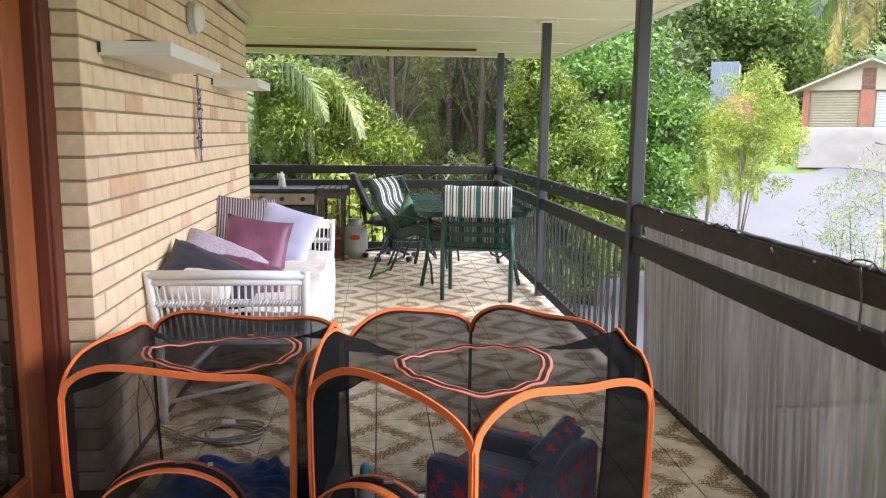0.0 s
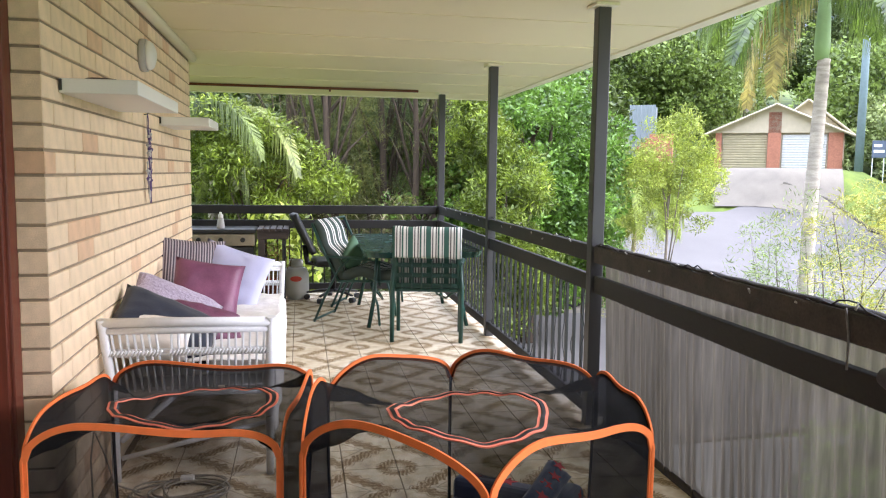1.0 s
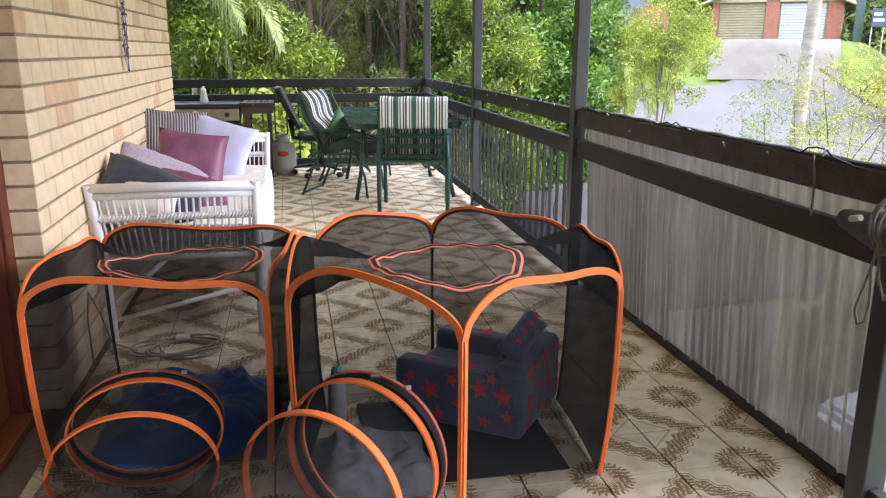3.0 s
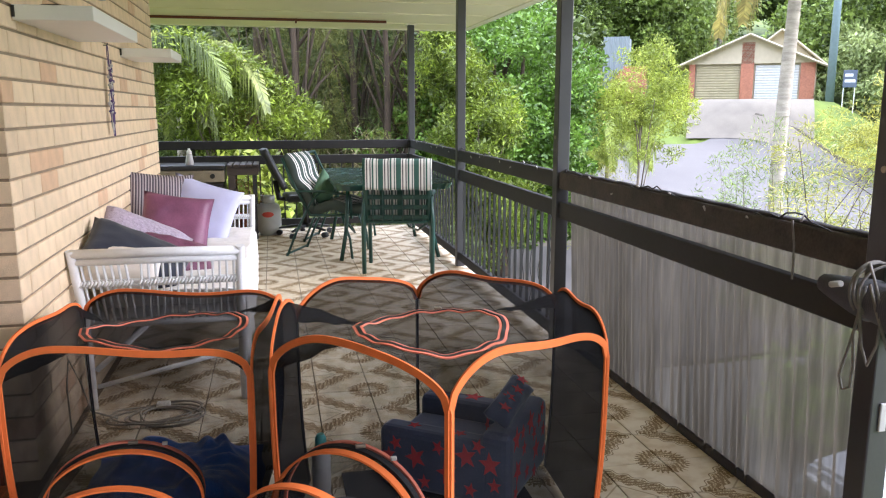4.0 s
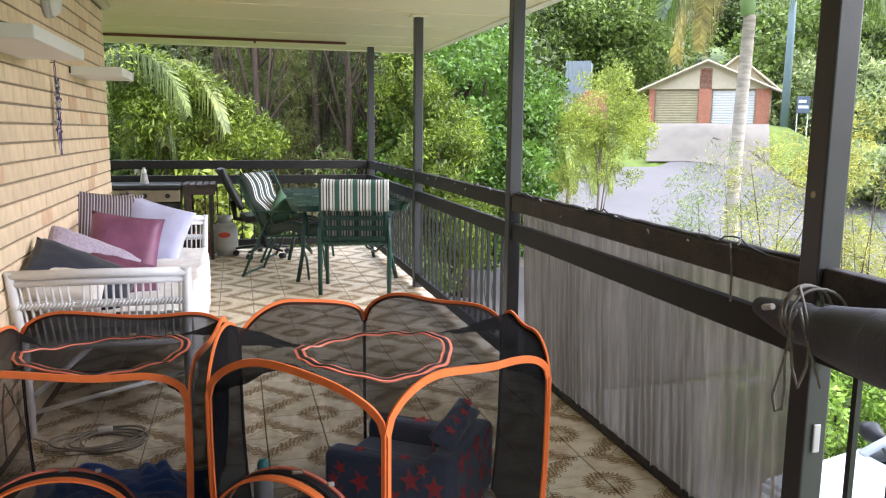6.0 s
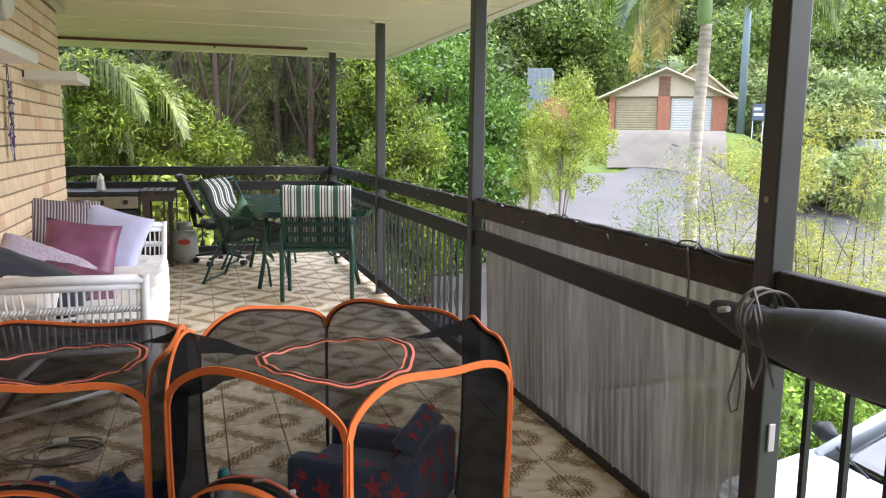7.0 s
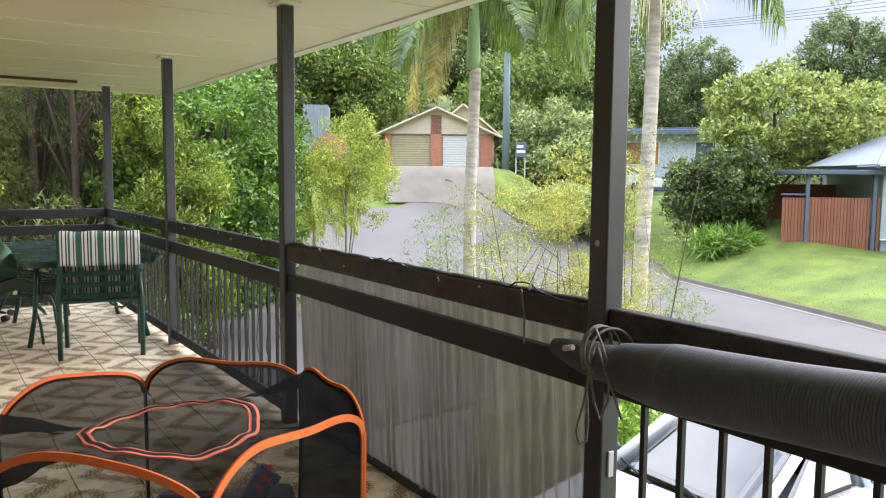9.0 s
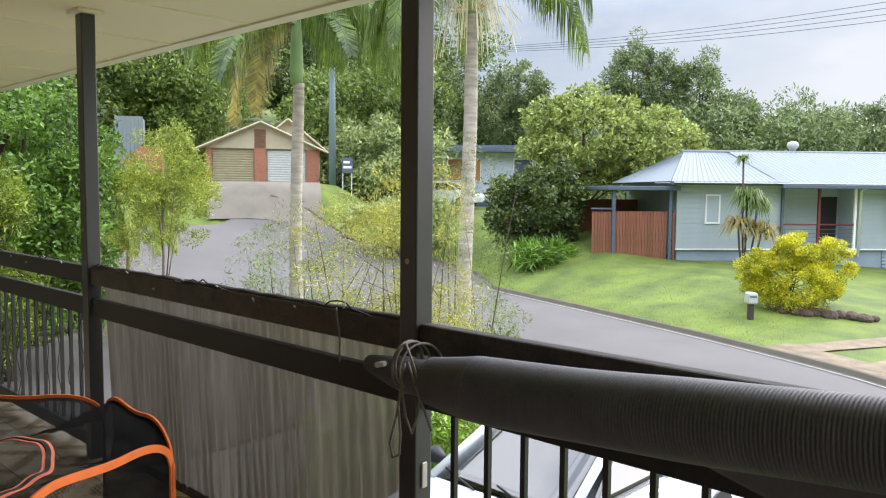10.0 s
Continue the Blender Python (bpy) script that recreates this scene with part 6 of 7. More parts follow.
part("roof", corrugated((-0.5, -0.55, 2.66), (4.4, -0.55, 2.66), (4.4, 4.0, 4.05), (1.9, 4.0, 4.05)), M_ROOFW, H1)
part("roof", corrugated((3.9, -0.85, 2.55), (16.4, -0.85, 2.55), (16.4, 4.0, 4.1), (3.9, 4.0, 4.1)), M_ROOFW, H1)
part("roof", corrugated((16.4, 6.6, 2.6), (-0.5, 6.6, 2.6), (1.9, 4.0, 4.05), (16.4, 4.0, 4.05)), M_ROOFW, H1)
part("roof", corrugated((-0.5, 6.6, 2.66), (-0.5, -0.55, 2.66), (1.9, 4.0, 4.05), (1.9, 4.0, 4.05)), M_ROOFW, H1)
part("gutter", box((-0.55, -0.66, 2.52), (4.0, -0.54, 2.66), 0.02), M_SLATE, H1)
part("gutter", box((3.85, -0.97, 2.42), (16.4, -0.84, 2.57), 0.02), M_SLATE, H1)
part("eave_lining", box((-0.45, -0.84, 2.60), (16.3, 1.3, 2.64)), M_FRAMEW, H1)
part("ridge_cap", tube([(1.8, 4.0, 4.06), (16.4, 4.0, 4.11)], 0.08, 8), M_ROOFW, H1)
part("roof_vent", lathe([(0.14, 4.0), (0.14, 4.25), (0.22, 4.3), (0.26, 4.45), (0.2, 4.58), (0.05, 4.62)], 16, (7.2, 4.3, 0)), M_GASB, H1)
for x in (4.35, 5.9, 7.45):
    part("porch_post", box((x - 0.05, -0.1, -0.9 if x < 5 else 0.0), (x + 0.05, 0.0, 2.5), 0.006), M_SLATE if x < 5 else M_REDRAIL if x < 7 else M_FRAMEW, H1)
part("porch_rail", tube([(3.5, -0.4, 0.4), (4.35, -0.06, 0.98), (7.45, -0.06, 0.98)], 0.035, 8), M_REDRAIL, H1)
for k in range(5):
    part("wire", tube([(4.35, -0.06, 0.15 + 0.16 * k), (7.45, -0.06, 0.15 + 0.16 * k)], 0.008, 5), M_SLATE, H1)
part("aerial", tube([(12.0, 4, 4.05), (12.0, 4, 5.6)], 0.025, 6), M_SLATE, H1)
for k in range(6):
    part("aerial_rod", tube([(11.75, 4, 5.0 + 0.1 * k), (12.25, 4, 5.0 + 0.1 * k)], 0.012, 5), M_SLATE, H1)
part("downpipe", tube([(7.62, -0.7, 2.5), (7.62, -0.15, 2.35), (7.62, -0.1, -0.3)], 0.05, 8), M_FRAMEW, H1)
# carport with timber gate
H2 = thing("carport", "flat slate-roofed carport with red-brown timber gates", "carport", Matrix.Translation((28.34, 14.13, -0.76)) @ Matrix.Rotation(radians(-40.9), 4, "Z"))
part("roof", box((-2.95, -0.3, 2.30), (0.0, 5.5, 2.46), 0.02), M_SLATE, H2)
for x in (-2.6, -0.3):
    part("post", box((x - 0.06, -0.06, -1.0), (x + 0.06, 0.06, 2.3), 0.006), M_SLATE, H2)
part("back_panel", box((-2.9, 4.5, 0.2), (0.0, 4.6, 1.9)), M_GATE, H2)
me = mesh_of("paling", box((-0.05, -0.012, -0.75), (0.05, 0.012, 1.52), 0.004, 1), M_GATE)
for k in range(30):
    x = -3.4 + k * 0.113
    if abs(x + 2.6) < 0.08 or abs(x + 0.3) < 0.08:
        continue
    o = new("paling", me)
    o.parent, o.matrix_basis = H2, pose(x, 0.03 + 0.004 * (k % 2), -0.05 - (0.02 if x < -2.6 else 0), 0, 0, 0)
for z in (0.25, 1.3):
    part("gate_rail", box((-3.45, 0.045, z), (-0.1, 0.08, z + 0.09)), M_GATE, H2)
part("paling_cap", box((-3.5, -0.03, 1.54), (-2.67, 0.08, 1.6)), M_SLATE, H2)
# letterbox
lb = thing("letterbox", "small grey metal letterbox on a brown timber post", "letterbox", pose(*spot(68.8, 21.6), 0, 0, -50))
part("post", box((-0.07, -0.07, -0.1), (0.07, 0.07, 0.42), 0.01), M_TIMBER_D, lb)
part("box", box((-0.13, -0.17, 0.42), (0.13, 0.17, 0.72), 0.05, 3), M_GASB, lb)
part("slot", box((-0.09, -0.176, 0.6), (0.09, -0.169, 0.64)), M_SLATE, lb)
for k in range(16):
    rng = random.Random(200 + k)
    b = bmesh.new()
    bmesh.ops.create_icosphere(b, subdivisions=2, radius=rng.uniform(0.14, 0.3))
    for v in b.verts:
        v.co *= 1 + 0.35 * noise.noise(v.co * 4 + Vector((k, 0, 0)))
        v.co.z *= 0.65
    x, y = 21.3 + 0.06 * k + rng.uniform(-0.15, 0.15), 7.4 - 0.12 * k + rng.uniform(-0.12, 0.12)
    solo("garden_rock", b, M_BARK, "brown garden edging rock under the golden bush", "rock", pose(x, y, ground_z(x, y) + 0.05), "garden rocks")

# two-storey blue-grey house
x, y, z = spot(44.9, 46)
H3 = thing("two_storey_house", "blue-grey two-storey house with flat dark blue roof", "house", Matrix.Translation((x, y, -1.15)) @ Matrix.Rotation(radians(-47), 4, "Z"))
part("wall", box((0, 0, -0.5), (7.2, 8, 4.9)), M_BLUEWALL, H3)
part("roof", box((-0.8, -0.9, 4.9), (7.8, 8.6, 5.2), 0.03), M_SLATE, H3)
part("roof_deck", box((-0.6, -0.7, 5.2), (7.6, 8.4, 5.3), 0.02), M_GARAGEB, H3)
part("floor_band", box((-0.05, -0.08, 2.2), (7.25, 0.0, 2.42)), M_FRAMEW, H3)
w = window(H3, 2.75, 3.25, 1.9, 1.25, -0.03, M_BLIND)
window(H3, 6.25, 3.4, 1.05, 1.1, -0.03, M_GARAGEB)
roller(H3, 4.1, 0.0, 1.7, 2.05, M_GARAGEB, -0.03)
# The bay's dark inside is put into this door's colour.
roller(H3, 1.9, 0.0, 1.3, 2.05, M_SHADEIN, -0.03)

# brick house on the rise
x, y, z = spot(33.4, 41)
H4 = thing("brick_house", "cream-gabled house with red brick piers and garage doors", "house", Matrix.Translation((x, y, 1.78)) @ Matrix.Rotation(radians(-33), 4, "Z") @ Matrix.Diagonal((0.74, 0.74, 0.84, 1)))
part("wall", box((-3.4, 0.2, -1.2), (4.2, 8, 2.2)), M_GABLE, H4)
for x0, x1 in ((-3.6, -3.2), (-0.35, 0.45), (3.25, 4.1)):
    part("pier", box((x0, -0.05, -1.2), (x1, 0.5, 3.3 if x0 == -0.35 else 2.15), 0.01), M_REDBRICK, H4, "red brick pier")
roller(H4, -1.75, -0.05, 2.75, 2.05, M_KHAKI, 0.16)
roller(H4, 1.85, -0.05, 2.6, 2.05, material("pale grey garage door", srgb(186, 186, 180), 0.6, vary=0.1), 0.16)
for gx, gy, gh, hw in ((0.1, -0.1, 3.65, 4.1), (2.0, 1.0, 3.95, 2.4)):
    b = bmesh.new()
    tri = [(gx - hw, 2.1), (gx + hw, 2.1), (gx, gh)]
    lo, hi = [b.verts.new((p[0], gy + 0.05, p[1])) for p in tri], [b.verts.new((p[0], gy + 7.5, p[1])) for p in tri]
    b.faces.new(lo)
    b.faces.new(hi[::-1])
    for k in range(3):
        b.faces.new((lo[k], hi[k], hi[(k + 1) % 3], lo[(k + 1) % 3]))
    part("gable", b, M_GABLE, H4)
    for s in (-1, 1):
        b = bmesh.new()
        e, r = Vector((gx + s * (hw + 0.5), gy - 0.4, 2.1 - 0.2)), Vector((gx, gy - 0.4, gh + 0.06))
        for q in range(22):
            p0, p1 = e.lerp(r, q / 22), e.lerp(r, (q + 1.15) / 22)
            f = [b.verts.new(v) for v in (p0 + Vector((0, 0, 0.05)), p1, p1 + Vector((0, 8.2, 0)), p0 + Vector((0, 8.2, 0.05)))]
            b.faces.new(f)
        part("roof", b, M_TILEROOF, H4)
        part("barge_board", tube([e, r], 0.07, 4), M_GABLE, H4)
# red retaining steps and corrugated shed on the hillside
sh = thing("garden_shed", "small white corrugated shed among the trees", "shed", pose(*spot(24.7, 40), 0, 0, -30) @ Matrix.Translation((0, 0, 1.1)) @ Matrix.Scale(0.7, 4))
part("wall", corrugated((-0.9, 0, 0), (0.9, 0, 0), (0.9, 0, 2.6), (-0.9, 0, 2.6), 0.25, 0.05), M_ROOFW, sh)
part("body", box((-0.88, 0.06, -2.2), (0.88, 1.8, 2.5)), M_ROOFW, sh)
st = thing("retaining_wall", "stepped red-brown retaining wall beside the driveway", "retaining wall", pose(*spot(25.6, 39), 0, 0, -30) @ Matrix.Translation((0, 0, 1.0)) @ Matrix.Scale(0.6, 4))
for k in range(4):
    part("step", box((-1.4 + 0.3 * k, 0.3 * k, -2.4), (1.4, 0.3 * k + 0.35, 0.3 + 0.35 * k), 0.03), M_REDBRICK, st)

# power pole, wires, sign
x, y, z = spot(38.6, 40.5)
pp = thing("power_pole", "grey-green steel power pole on the far lawn", "power pole", pose(x, y, z))
part("shaft", tube([(0, 0, -0.2), (0, 0, 5.5), (0, 0, 11.5)], [0.19, 0.16, 0.12], 14), material("grey-green pole paint", srgb(120, 138, 142), 0.6, vary=0.1), pp)
part("cross_arm", box((-1.0, -0.05, 10.8), (1.0, 0.05, 10.92)), M_TIMBER_D, pp)
sg = thing("street_sign", "small dark sign board beside the power pole", "sign", pose(*spot(39.7, 39), 0, 0, -30) @ Matrix.Translation((0, 0, 0.75)) @ Matrix.Diagonal((0.5, 1, 1, 1)))
part("board", box((-0.55, -0.03, 0.2), (0.55, 0.03, 0.95), 0.01), M_SLATE, sg)
for k in (-0.45, 0.45):
    part("stake", box((k - 0.03, 0.03, -0.95), (k + 0.03, 0.08, 0.95), 0.004), M_FRAMEW, sg)
for k in range(2):
    part("text_bar", box((-0.42, -0.036, 0.42 + 0.25 * k), (0.42 - 0.2 * k, -0.031, 0.54 + 0.25 * k)), M_FRAMEW, sg)
for k in range(4):
    a, b = Vector((34.5, 28.7, 9.45 + 0.09 * k)), Vector((36.1, 4.0, 8.66 + 0.29 * k))
    solo("power_line", tube([a.lerp(b, t / 16) - Vector((0, 0, 0.35 * math.sin(math.pi * t / 16))) for t in range(17)], 0.014, 5), M_SLATE, "thin dark overhead power line", "power line", None, "power lines")


# ---- cars ----
def car(label, m, paint, group="parked cars"):
    """A four-door hatch: nose to -x, wheels on z = 0."""
    ob = thing("car", label, "car", m, group)
    prof = [(-2.05, 0.32), (-2.08, 0.62), (-1.95, 0.8), (-1.1, 0.98), (1.75, 1.02), (2.05, 0.95), (2.1, 0.5), (2.0, 0.28)]
    bm = bmesh.new()
    rows = []
    for yy, k in ((-0.86, 0.97), (-0.82, 1.0), (0, 1.015), (0.82, 1.0), (0.86, 0.97)):
        rows.append([bm.verts.new((px_ * (0.985 if abs(yy) > 0.84 else 1), yy, pz * (k if pz > 0.5 else 1))) for px_, pz in prof])
    for A, B in zip(rows, rows[1:]):
        for k in range(len(prof)):
            bm.faces.new((A[k], A[(k + 1) % len(prof)], B[(k + 1) % len(prof)], B[k])).smooth = False
    bm.faces.new(rows[0])
    bm.faces.new(rows[-1][::-1])
    bmesh.ops.bevel(bm, geom=bm.edges[:], offset=0.03, segments=2, affect="EDGES")
    part("body", bm, paint, ob)
    T = [(-0.28, 1.43), (0.4, 1.49), (1.2, 1.44), (1.62, 1.32)]
    bm = sheet(lambda u, v: (-0.30 + 1.95 * u, (v - 0.5) * 1.2, 1.43 + 0.06 * math.sin(math.pi * min(1, u * 1.1 + 0.1)) - 0.1 * u * u - 0.12 * (2 * v - 1) ** 4), 14, 12)
    rf = part("roof", bm, paint, ob)
    rf.modifiers.new("thickness", "SOLIDIFY").thickness = 0.04

    def pane_of(name, a, b, c, d):
        a, b, c, d = (Vector(q) for q in (a, b, c, d))
        o = part(name, sheet(lambda u, v: a.lerp(b, u).lerp(d.lerp(c, u), v), 6, 6), M_CARGLASS, ob)
        o.modifiers.new("thickness", "SOLIDIFY").thickness = 0.008
    pane_of("windscreen", (-1.12, -0.68, 0.985), (-1.12, 0.68, 0.985), (-0.31, 0.575, 1.40), (-0.31, -0.575, 1.40))
    pane_of("rear_window", (1.95, -0.62, 1.0), (1.95, 0.62, 1.0), (1.62, 0.55, 1.31), (1.62, -0.55, 1.31))
    for s in (-1, 1):
        for x0, x1, t0, t1 in ((-0.92, 0.28, -0.22, 0.28), (0.36, 1.3, 0.36, 1.22), (1.36, 1.8, 1.3, 1.5)):
            pane_of("side_window", (x0, s * 0.78, 1.0), (x1, s * 0.78, 1.0), (t1, s * 0.605, 1.36), (t0, s * 0.605, 1.36))
        for a, b in (((-1.14, s * 0.72, 0.97), (-0.28, s * 0.595, 1.42)), ((0.32, s * 0.785, 0.98), (0.32, s * 0.60, 1.4)), ((1.33, s * 0.785, 0.98), (1.26, s * 0.60, 1.4)), ((1.98, s * 0.7, 0.98), (1.62, s * 0.58, 1.33))):
            part("pillar", tube([a, b], 0.045, 6), paint, ob)
        part("roof_edge", tube([(-0.3, s * 0.6, 1.41), (0.4, s * 0.615, 1.43), (1.2, s * 0.6, 1.40), (1.63, s * 0.57, 1.32)], 0.03, 6), paint, ob)
        mir = part("wing_mirror", tube([(-0.85, s * 0.8, 1.02), (-0.87, s * 0.93, 1.06), (-0.88, s * 1.02, 1.06)], [0.03, 0.09, 0.06], 10), M_OFFICE, ob)
        for xx in (0.15, 1.2):
            part("door_handle", box((xx - 0.09, s * 0.872 - 0.012, 0.84), (xx + 0.09, s * 0.872 + 0.012, 0.875), 0.008), paint, ob)
        for xx in (-1.3, 1.28):
            w = part("wheel", tube([(xx, s * 0.72, 0.31), (xx, s * 0.88, 0.31)], 0.31, 24), M_OFFICE, ob)
            part("rim", tube([(xx, s * 0.875, 0.31), (xx, s * 0.89, 0.31)], 0.2, 18), M_STEEL, w)
        part("headlight", box((-2.06, s * 0.62 - 0.16, 0.62), (-1.96, s * 0.62 + 0.16, 0.74), 0.03), M_SHELF, ob)
    for s in (-0.3, 0.3):
        part("wiper", tube([(-1.15, s - 0.1, 1.0), (-1.02, s + 0.35, 1.045)], 0.01, 5), M_OFFICE, ob)
    part("dashboard", box((-1.0, -0.66, 0.9), (-0.6, 0.66, 0.97), 0.03), M_OFFICE, ob)
    for s in (-0.36, 0.36):
        part("seat", box((0.05, s - 0.22, 0.6), (0.25, s + 0.22, 1.2), 0.06), M_OFFICE, ob)
    return ob


M_CARGLASS = glass("car glass", (0.6, 0.8, 0.88), 0.0, 0.14, 2.3)
M_CARWHITE = material("white car paint", srgb(206, 210, 214), 0.25, vary=0.02, coat=0.6)
M_CARBLUE = material("pale blue car paint", srgb(150, 190, 204), 0.3, vary=0.03, coat=0.5)
car("white hatchback car parked nose-in on the driveway", pose(5.70, 3.93, ground_z(5.7, 3.9) + 0.05, 0, 0, -1), M_CARWHITE)
car("pale blue car parked on the neighbouring driveway", pose(5.6, 20.0, ground_z(5.6, 20.0) + 0.05, 0, 0, 172), M_CARBLUE)
x, y, z = spot(46.9, 43)
car("white car parked before the two-storey house", pose(x, y, ground_z(x, y) + 0.02, 0, 0, 110), M_CARWHITE)


# ---- bricks of the wall ----
def brick_mesh(lx, ly, lz):
    return box((-lx / 2, -ly / 2, -lz / 2), (lx / 2, ly / 2, lz / 2), 0.003, 1)


rng = random.Random(5)
full = [mesh_of("brick", brick_mesh(0.1, 0.2355, 0.0765), m) for m in (M_BRICK, M_BRICK_TAN)]
half = [mesh_of("brick", brick_mesh(0.1, 0.1155, 0.0765), m) for m in (M_BRICK, M_BRICK_TAN)]
quoin = mesh_of("brick", brick_mesh(0.112, 0.2355, 0.0765), M_BRICK)
for c in range(28):
    z = -0.022 + c * 0.087 + 0.0435
    if z > CEIL - 0.04:
        break
    y = WALL_Y0 + (0.0 if c % 2 else -0.12)
    first = True
    while y < WALL_Y1 - 0.02:
        lo, hi = max(y, WALL_Y0), min(y + 0.24, WALL_Y1 + 0.01)
        if hi - lo > 0.05:
            tan = rng.random() < 0.09
            me = (full if hi - lo > 0.2 else half)[tan]
            ob = new("brick", quoin if first and hi - lo > 0.2 else me)
            ob.parent = wall
            ob.location = (WALL_X - 0.05 + rng.uniform(-0.0015, 0.0015) - (0.006 if first and hi - lo > 0.2 else 0), (lo + hi) / 2 - (0.004 if first else 0), z)
            first = False
        y += 0.24

# ---- tiles of the floor ----
TILE = 0.2557
M_TILE = bpy.data.materials.new("patterned ceramic tile")
M_TILE.use_nodes = True
n, l = M_TILE.node_tree.nodes, M_TILE.node_tree.links


def node_math(op, a, b=None, c=None):
    nd = n.new("ShaderNodeMath")
    nd.operation = op
    for i, v in enumerate((a, b, c)):
        if v is None:
            continue
        if isinstance(v, (int, float)):
            nd.inputs[i].default_value = v
        else:
            l.new(v, nd.inputs[i])
    return nd.outputs[0]


def band(v, lo, hi, soft=0.01):
    a = n.new("ShaderNodeMapRange")
    a.interpolation_type = "SMOOTHSTEP"
    a.inputs["From Min"].default_value, a.inputs["From Max"].default_value = lo - soft, lo + soft
    l.new(v, a.inputs["Value"])
    b = n.new("ShaderNodeMapRange")
    b.interpolation_type = "SMOOTHSTEP"
    b.inputs["From Min"].default_value, b.inputs["From Max"].default_value = hi - soft, hi + soft
    b.inputs["To Min"].default_value, b.inputs["To Max"].default_value = 1, 0
    l.new(v, b.inputs["Value"])
    return node_math("MULTIPLY", a.outputs["Result"], b.outputs["Result"])


co = n.new("ShaderNodeTexCoord")
sep = n.new("ShaderNodeSeparateXYZ")
l.new(co.outputs["Object"], sep.inputs["Vector"])
u = node_math("MULTIPLY_ADD", sep.outputs["X"], 1 / TILE, 0.5)
v = node_math("MULTIPLY_ADD", sep.outputs["Y"], 1 / TILE, 0.5)
r = node_math("SQRT", node_math("ADD", node_math("MULTIPLY", u, u), node_math("MULTIPLY", v, v)))
ang = node_math("ARCTAN2", v, u)
petal = node_math("MULTIPLY", node_math("SINE", node_math("MULTIPLY", ang, 32.0)), 0.04)
petal2 = node_math("MULTIPLY", node_math("SINE", node_math("MULTIPLY", ang, 56.0)), 0.012)
rp = node_math("ADD", node_math("ADD", r, petal), petal2)
diag = node_math("MULTIPLY", node_math("ADD", u, v), 0.7071)
across = node_math("MULTIPLY", node_math("SUBTRACT", u, v), 0.7071)
wob = node_math("MULTIPLY", node_math("SINE", node_math("MULTIPLY", across, 26.0)), 0.03)
dw = node_math("ADD", diag, wob)
lace = n.new("ShaderNodeTexVoronoi")
lace.feature, lace.inputs["Scale"].default_value = "DISTANCE_TO_EDGE", 95
l.new(co.outputs["Object"], lace.inputs["Vector"])
lace2 = n.new("ShaderNodeTexWave")
lace2.wave_type, lace2.inputs["Scale"].default_value, lace2.inputs["Distortion"].default_value = "RINGS", 16, 9
l.new(co.outputs["Object"], lace2.inputs["Vector"])
medal = band(rp, 0.16, 0.38)
core = band(rp, 0.10, 0.125)
scroll = band(dw, 0.78, 1.02)
line1 = band(dw, 0.735, 0.755, 0.006)
line2 = band(diag, 1.10, 1.125, 0.006)
lacef = node_math("MULTIPLY", band(lace.outputs["Distance"], -0.5, 0.10, 0.05), 0.85)
pat = node_math("MULTIPLY", node_math("MAXIMUM", medal, scroll), node_math("MAXIMUM", lacef, node_math("MULTIPLY", band(lace2.outputs["Fac"], 0.45, 1.2, 0.15), 0.8)))
pat = node_math("MAXIMUM", pat, node_math("MAXIMUM", node_math("MULTIPLY", core, 0.6), node_math("MAXIMUM", node_math("MULTIPLY", line1, 0.8), node_math("MULTIPLY", line2, 0.5))))
wash = node_math("MULTIPLY", node_math("MAXIMUM", medal, scroll), 0.4)
info = n.new("ShaderNodeObjectInfo")
basec = n.new("ShaderNodeMix")
basec.data_type = "RGBA"
basec.inputs["A"].default_value, basec.inputs["B"].default_value = (*srgb(222, 212, 190), 1), (*srgb(212, 200, 176), 1)
l.new(info.outputs["Random"], basec.inputs["Factor"])
w1 = n.new("ShaderNodeMix")
w1.data_type = "RGBA"
w1.inputs["B"].default_value = (*srgb(206, 184, 138), 1)
l.new(wash, w1.inputs["Factor"])
l.new(basec.outputs["Result"], w1.inputs["A"])
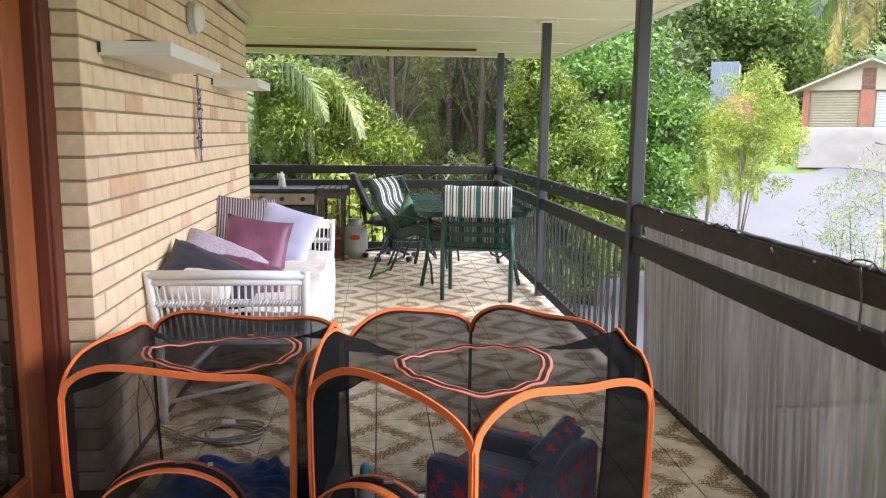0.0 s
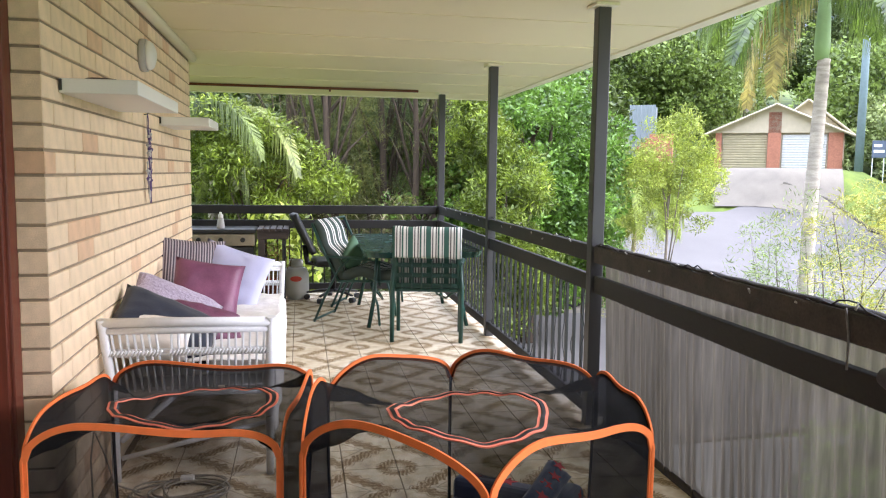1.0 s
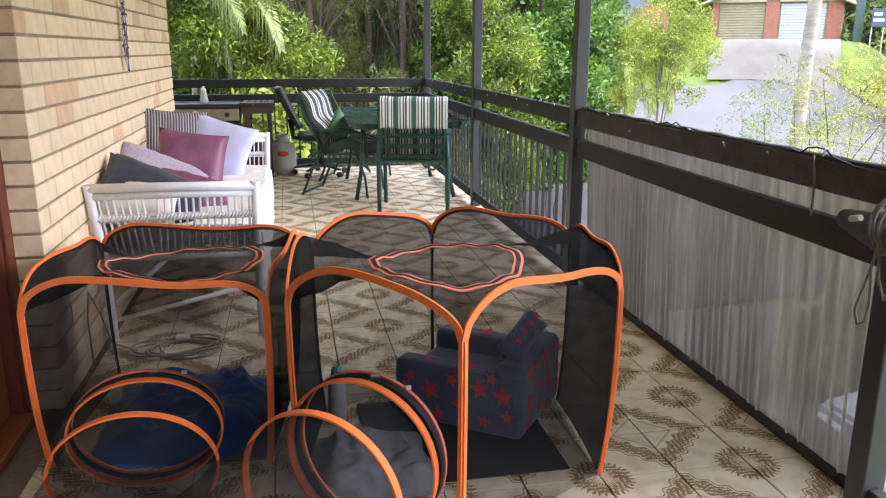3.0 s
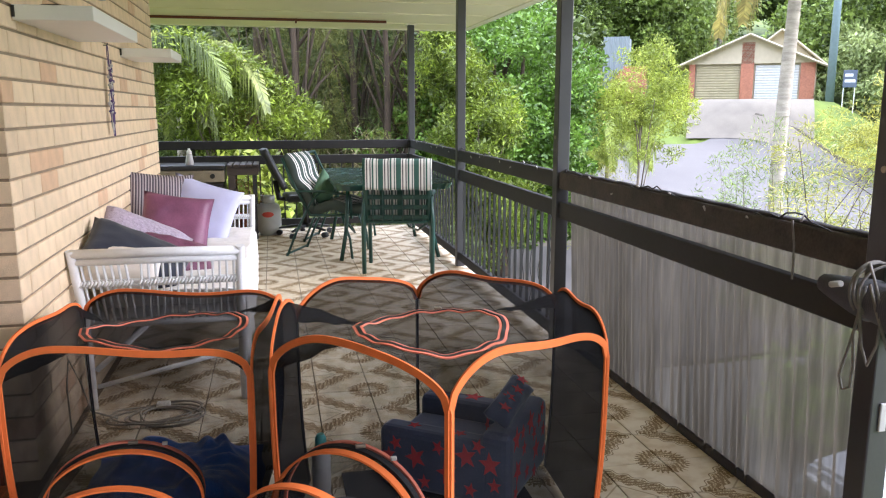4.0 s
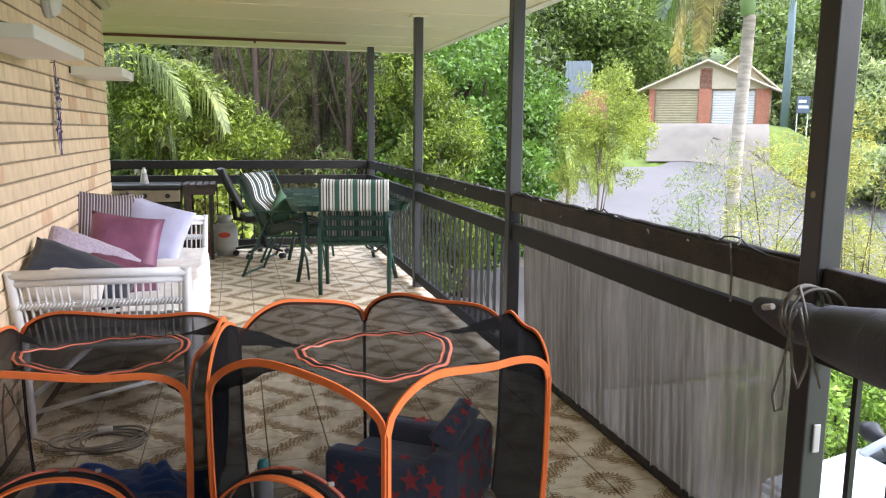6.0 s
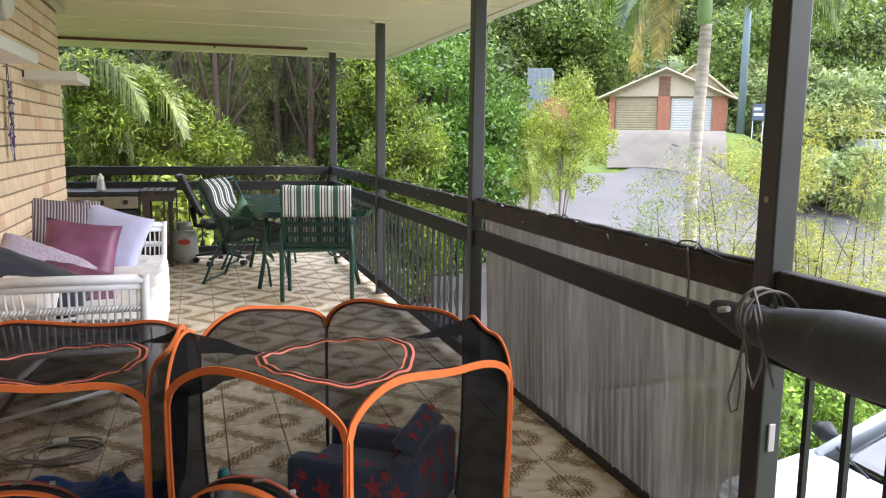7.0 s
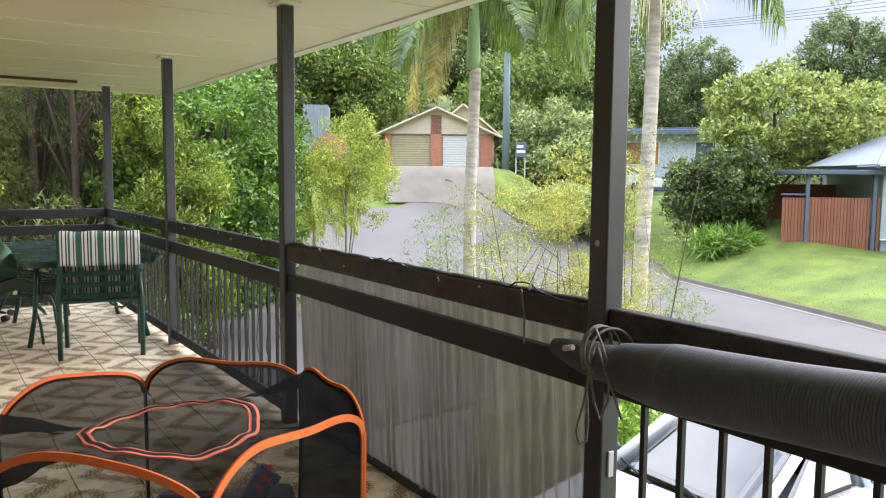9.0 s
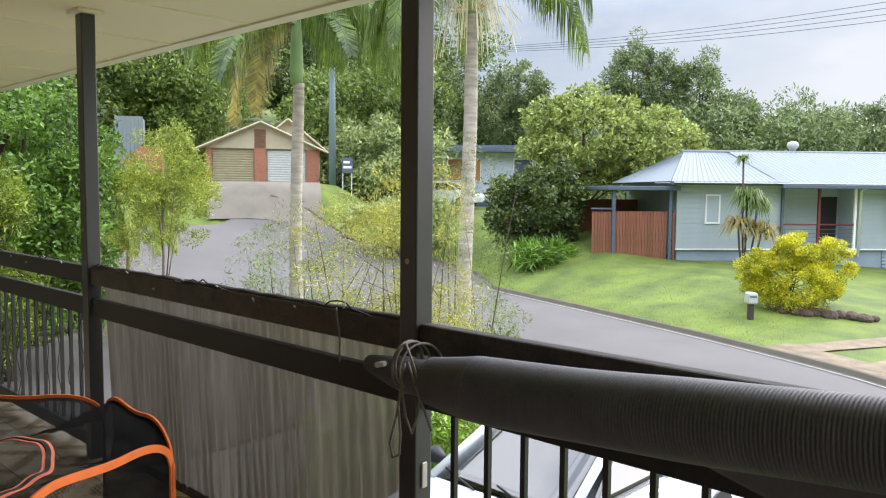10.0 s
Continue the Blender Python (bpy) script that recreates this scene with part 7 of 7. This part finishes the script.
w2 = n.new("ShaderNodeMix")
w2.data_type = "RGBA"
w2.inputs["B"].default_value = (*srgb(112, 86, 44), 1)
l.new(pat, w2.inputs["Factor"])
l.new(w1.outputs["Result"], w2.inputs["A"])
dirt = n.new("ShaderNodeTexNoise")
dirt.inputs["Scale"].default_value, dirt.inputs["Detail"].default_value = 14, 5
geo = n.new("ShaderNodeNewGeometry")
l.new(geo.outputs["Position"], dirt.inputs["Vector"])
w3 = n.new("ShaderNodeMix")
w3.data_type, w3.blend_type = "RGBA", "MULTIPLY"
w3.inputs["B"].default_value = (0.86, 0.81, 0.74, 1)
l.new(band(dirt.outputs["Fac"], 0.52, 1.2, 0.12), w3.inputs["Factor"])
l.new(w2.outputs["Result"], w3.inputs["A"])
l.new(w3.outputs["Result"], n["Principled BSDF"].inputs["Base Color"])
rr = node_math("MULTIPLY_ADD", dirt.outputs["Fac"], 0.3, 0.5)
n["Principled BSDF"].inputs["Specular IOR Level"].default_value = 0.25
l.new(rr, n["Principled BSDF"].inputs["Roughness"])

tile_me = mesh_of("tile", box((-TILE / 2 + 0.0025, -TILE / 2 + 0.0025, -0.008), (TILE / 2 - 0.0025, TILE / 2 - 0.0025, 0.0), 0.0015, 1), M_TILE)
rng = random.Random(8)
bmr = bmesh.new()
for i in range(-9, 6):
    for j in range(-10, 36):
        x, y = 0.230 + (i + 0.5) * TILE, -0.013 + (j + 0.5) * TILE
        if x < -2.0 or x > EDGE_X - 0.06 or y > 9.0 or y < -2.5:
            continue
        if y < 1.2 or (x < -1.1 and y < WALL_Y1 + 0.1):
            continue
        ob = new("tile", tile_me)
        ob.parent = floor
        ob.matrix_basis = pose(x, y, rng.uniform(-0.0006, 0.0006), 0, 0, {(0, 0): 0, (1, 0): 90, (1, 1): 180, (0, 1): 270}[(i % 2, j % 2)])
rest = mesh_of("tile_field", box((-1.15, -2.6, -0.0085), (EDGE_X, 1.18, -0.002)), M_GROUT)
ob = new("tile_field", rest)
ob.parent = floor
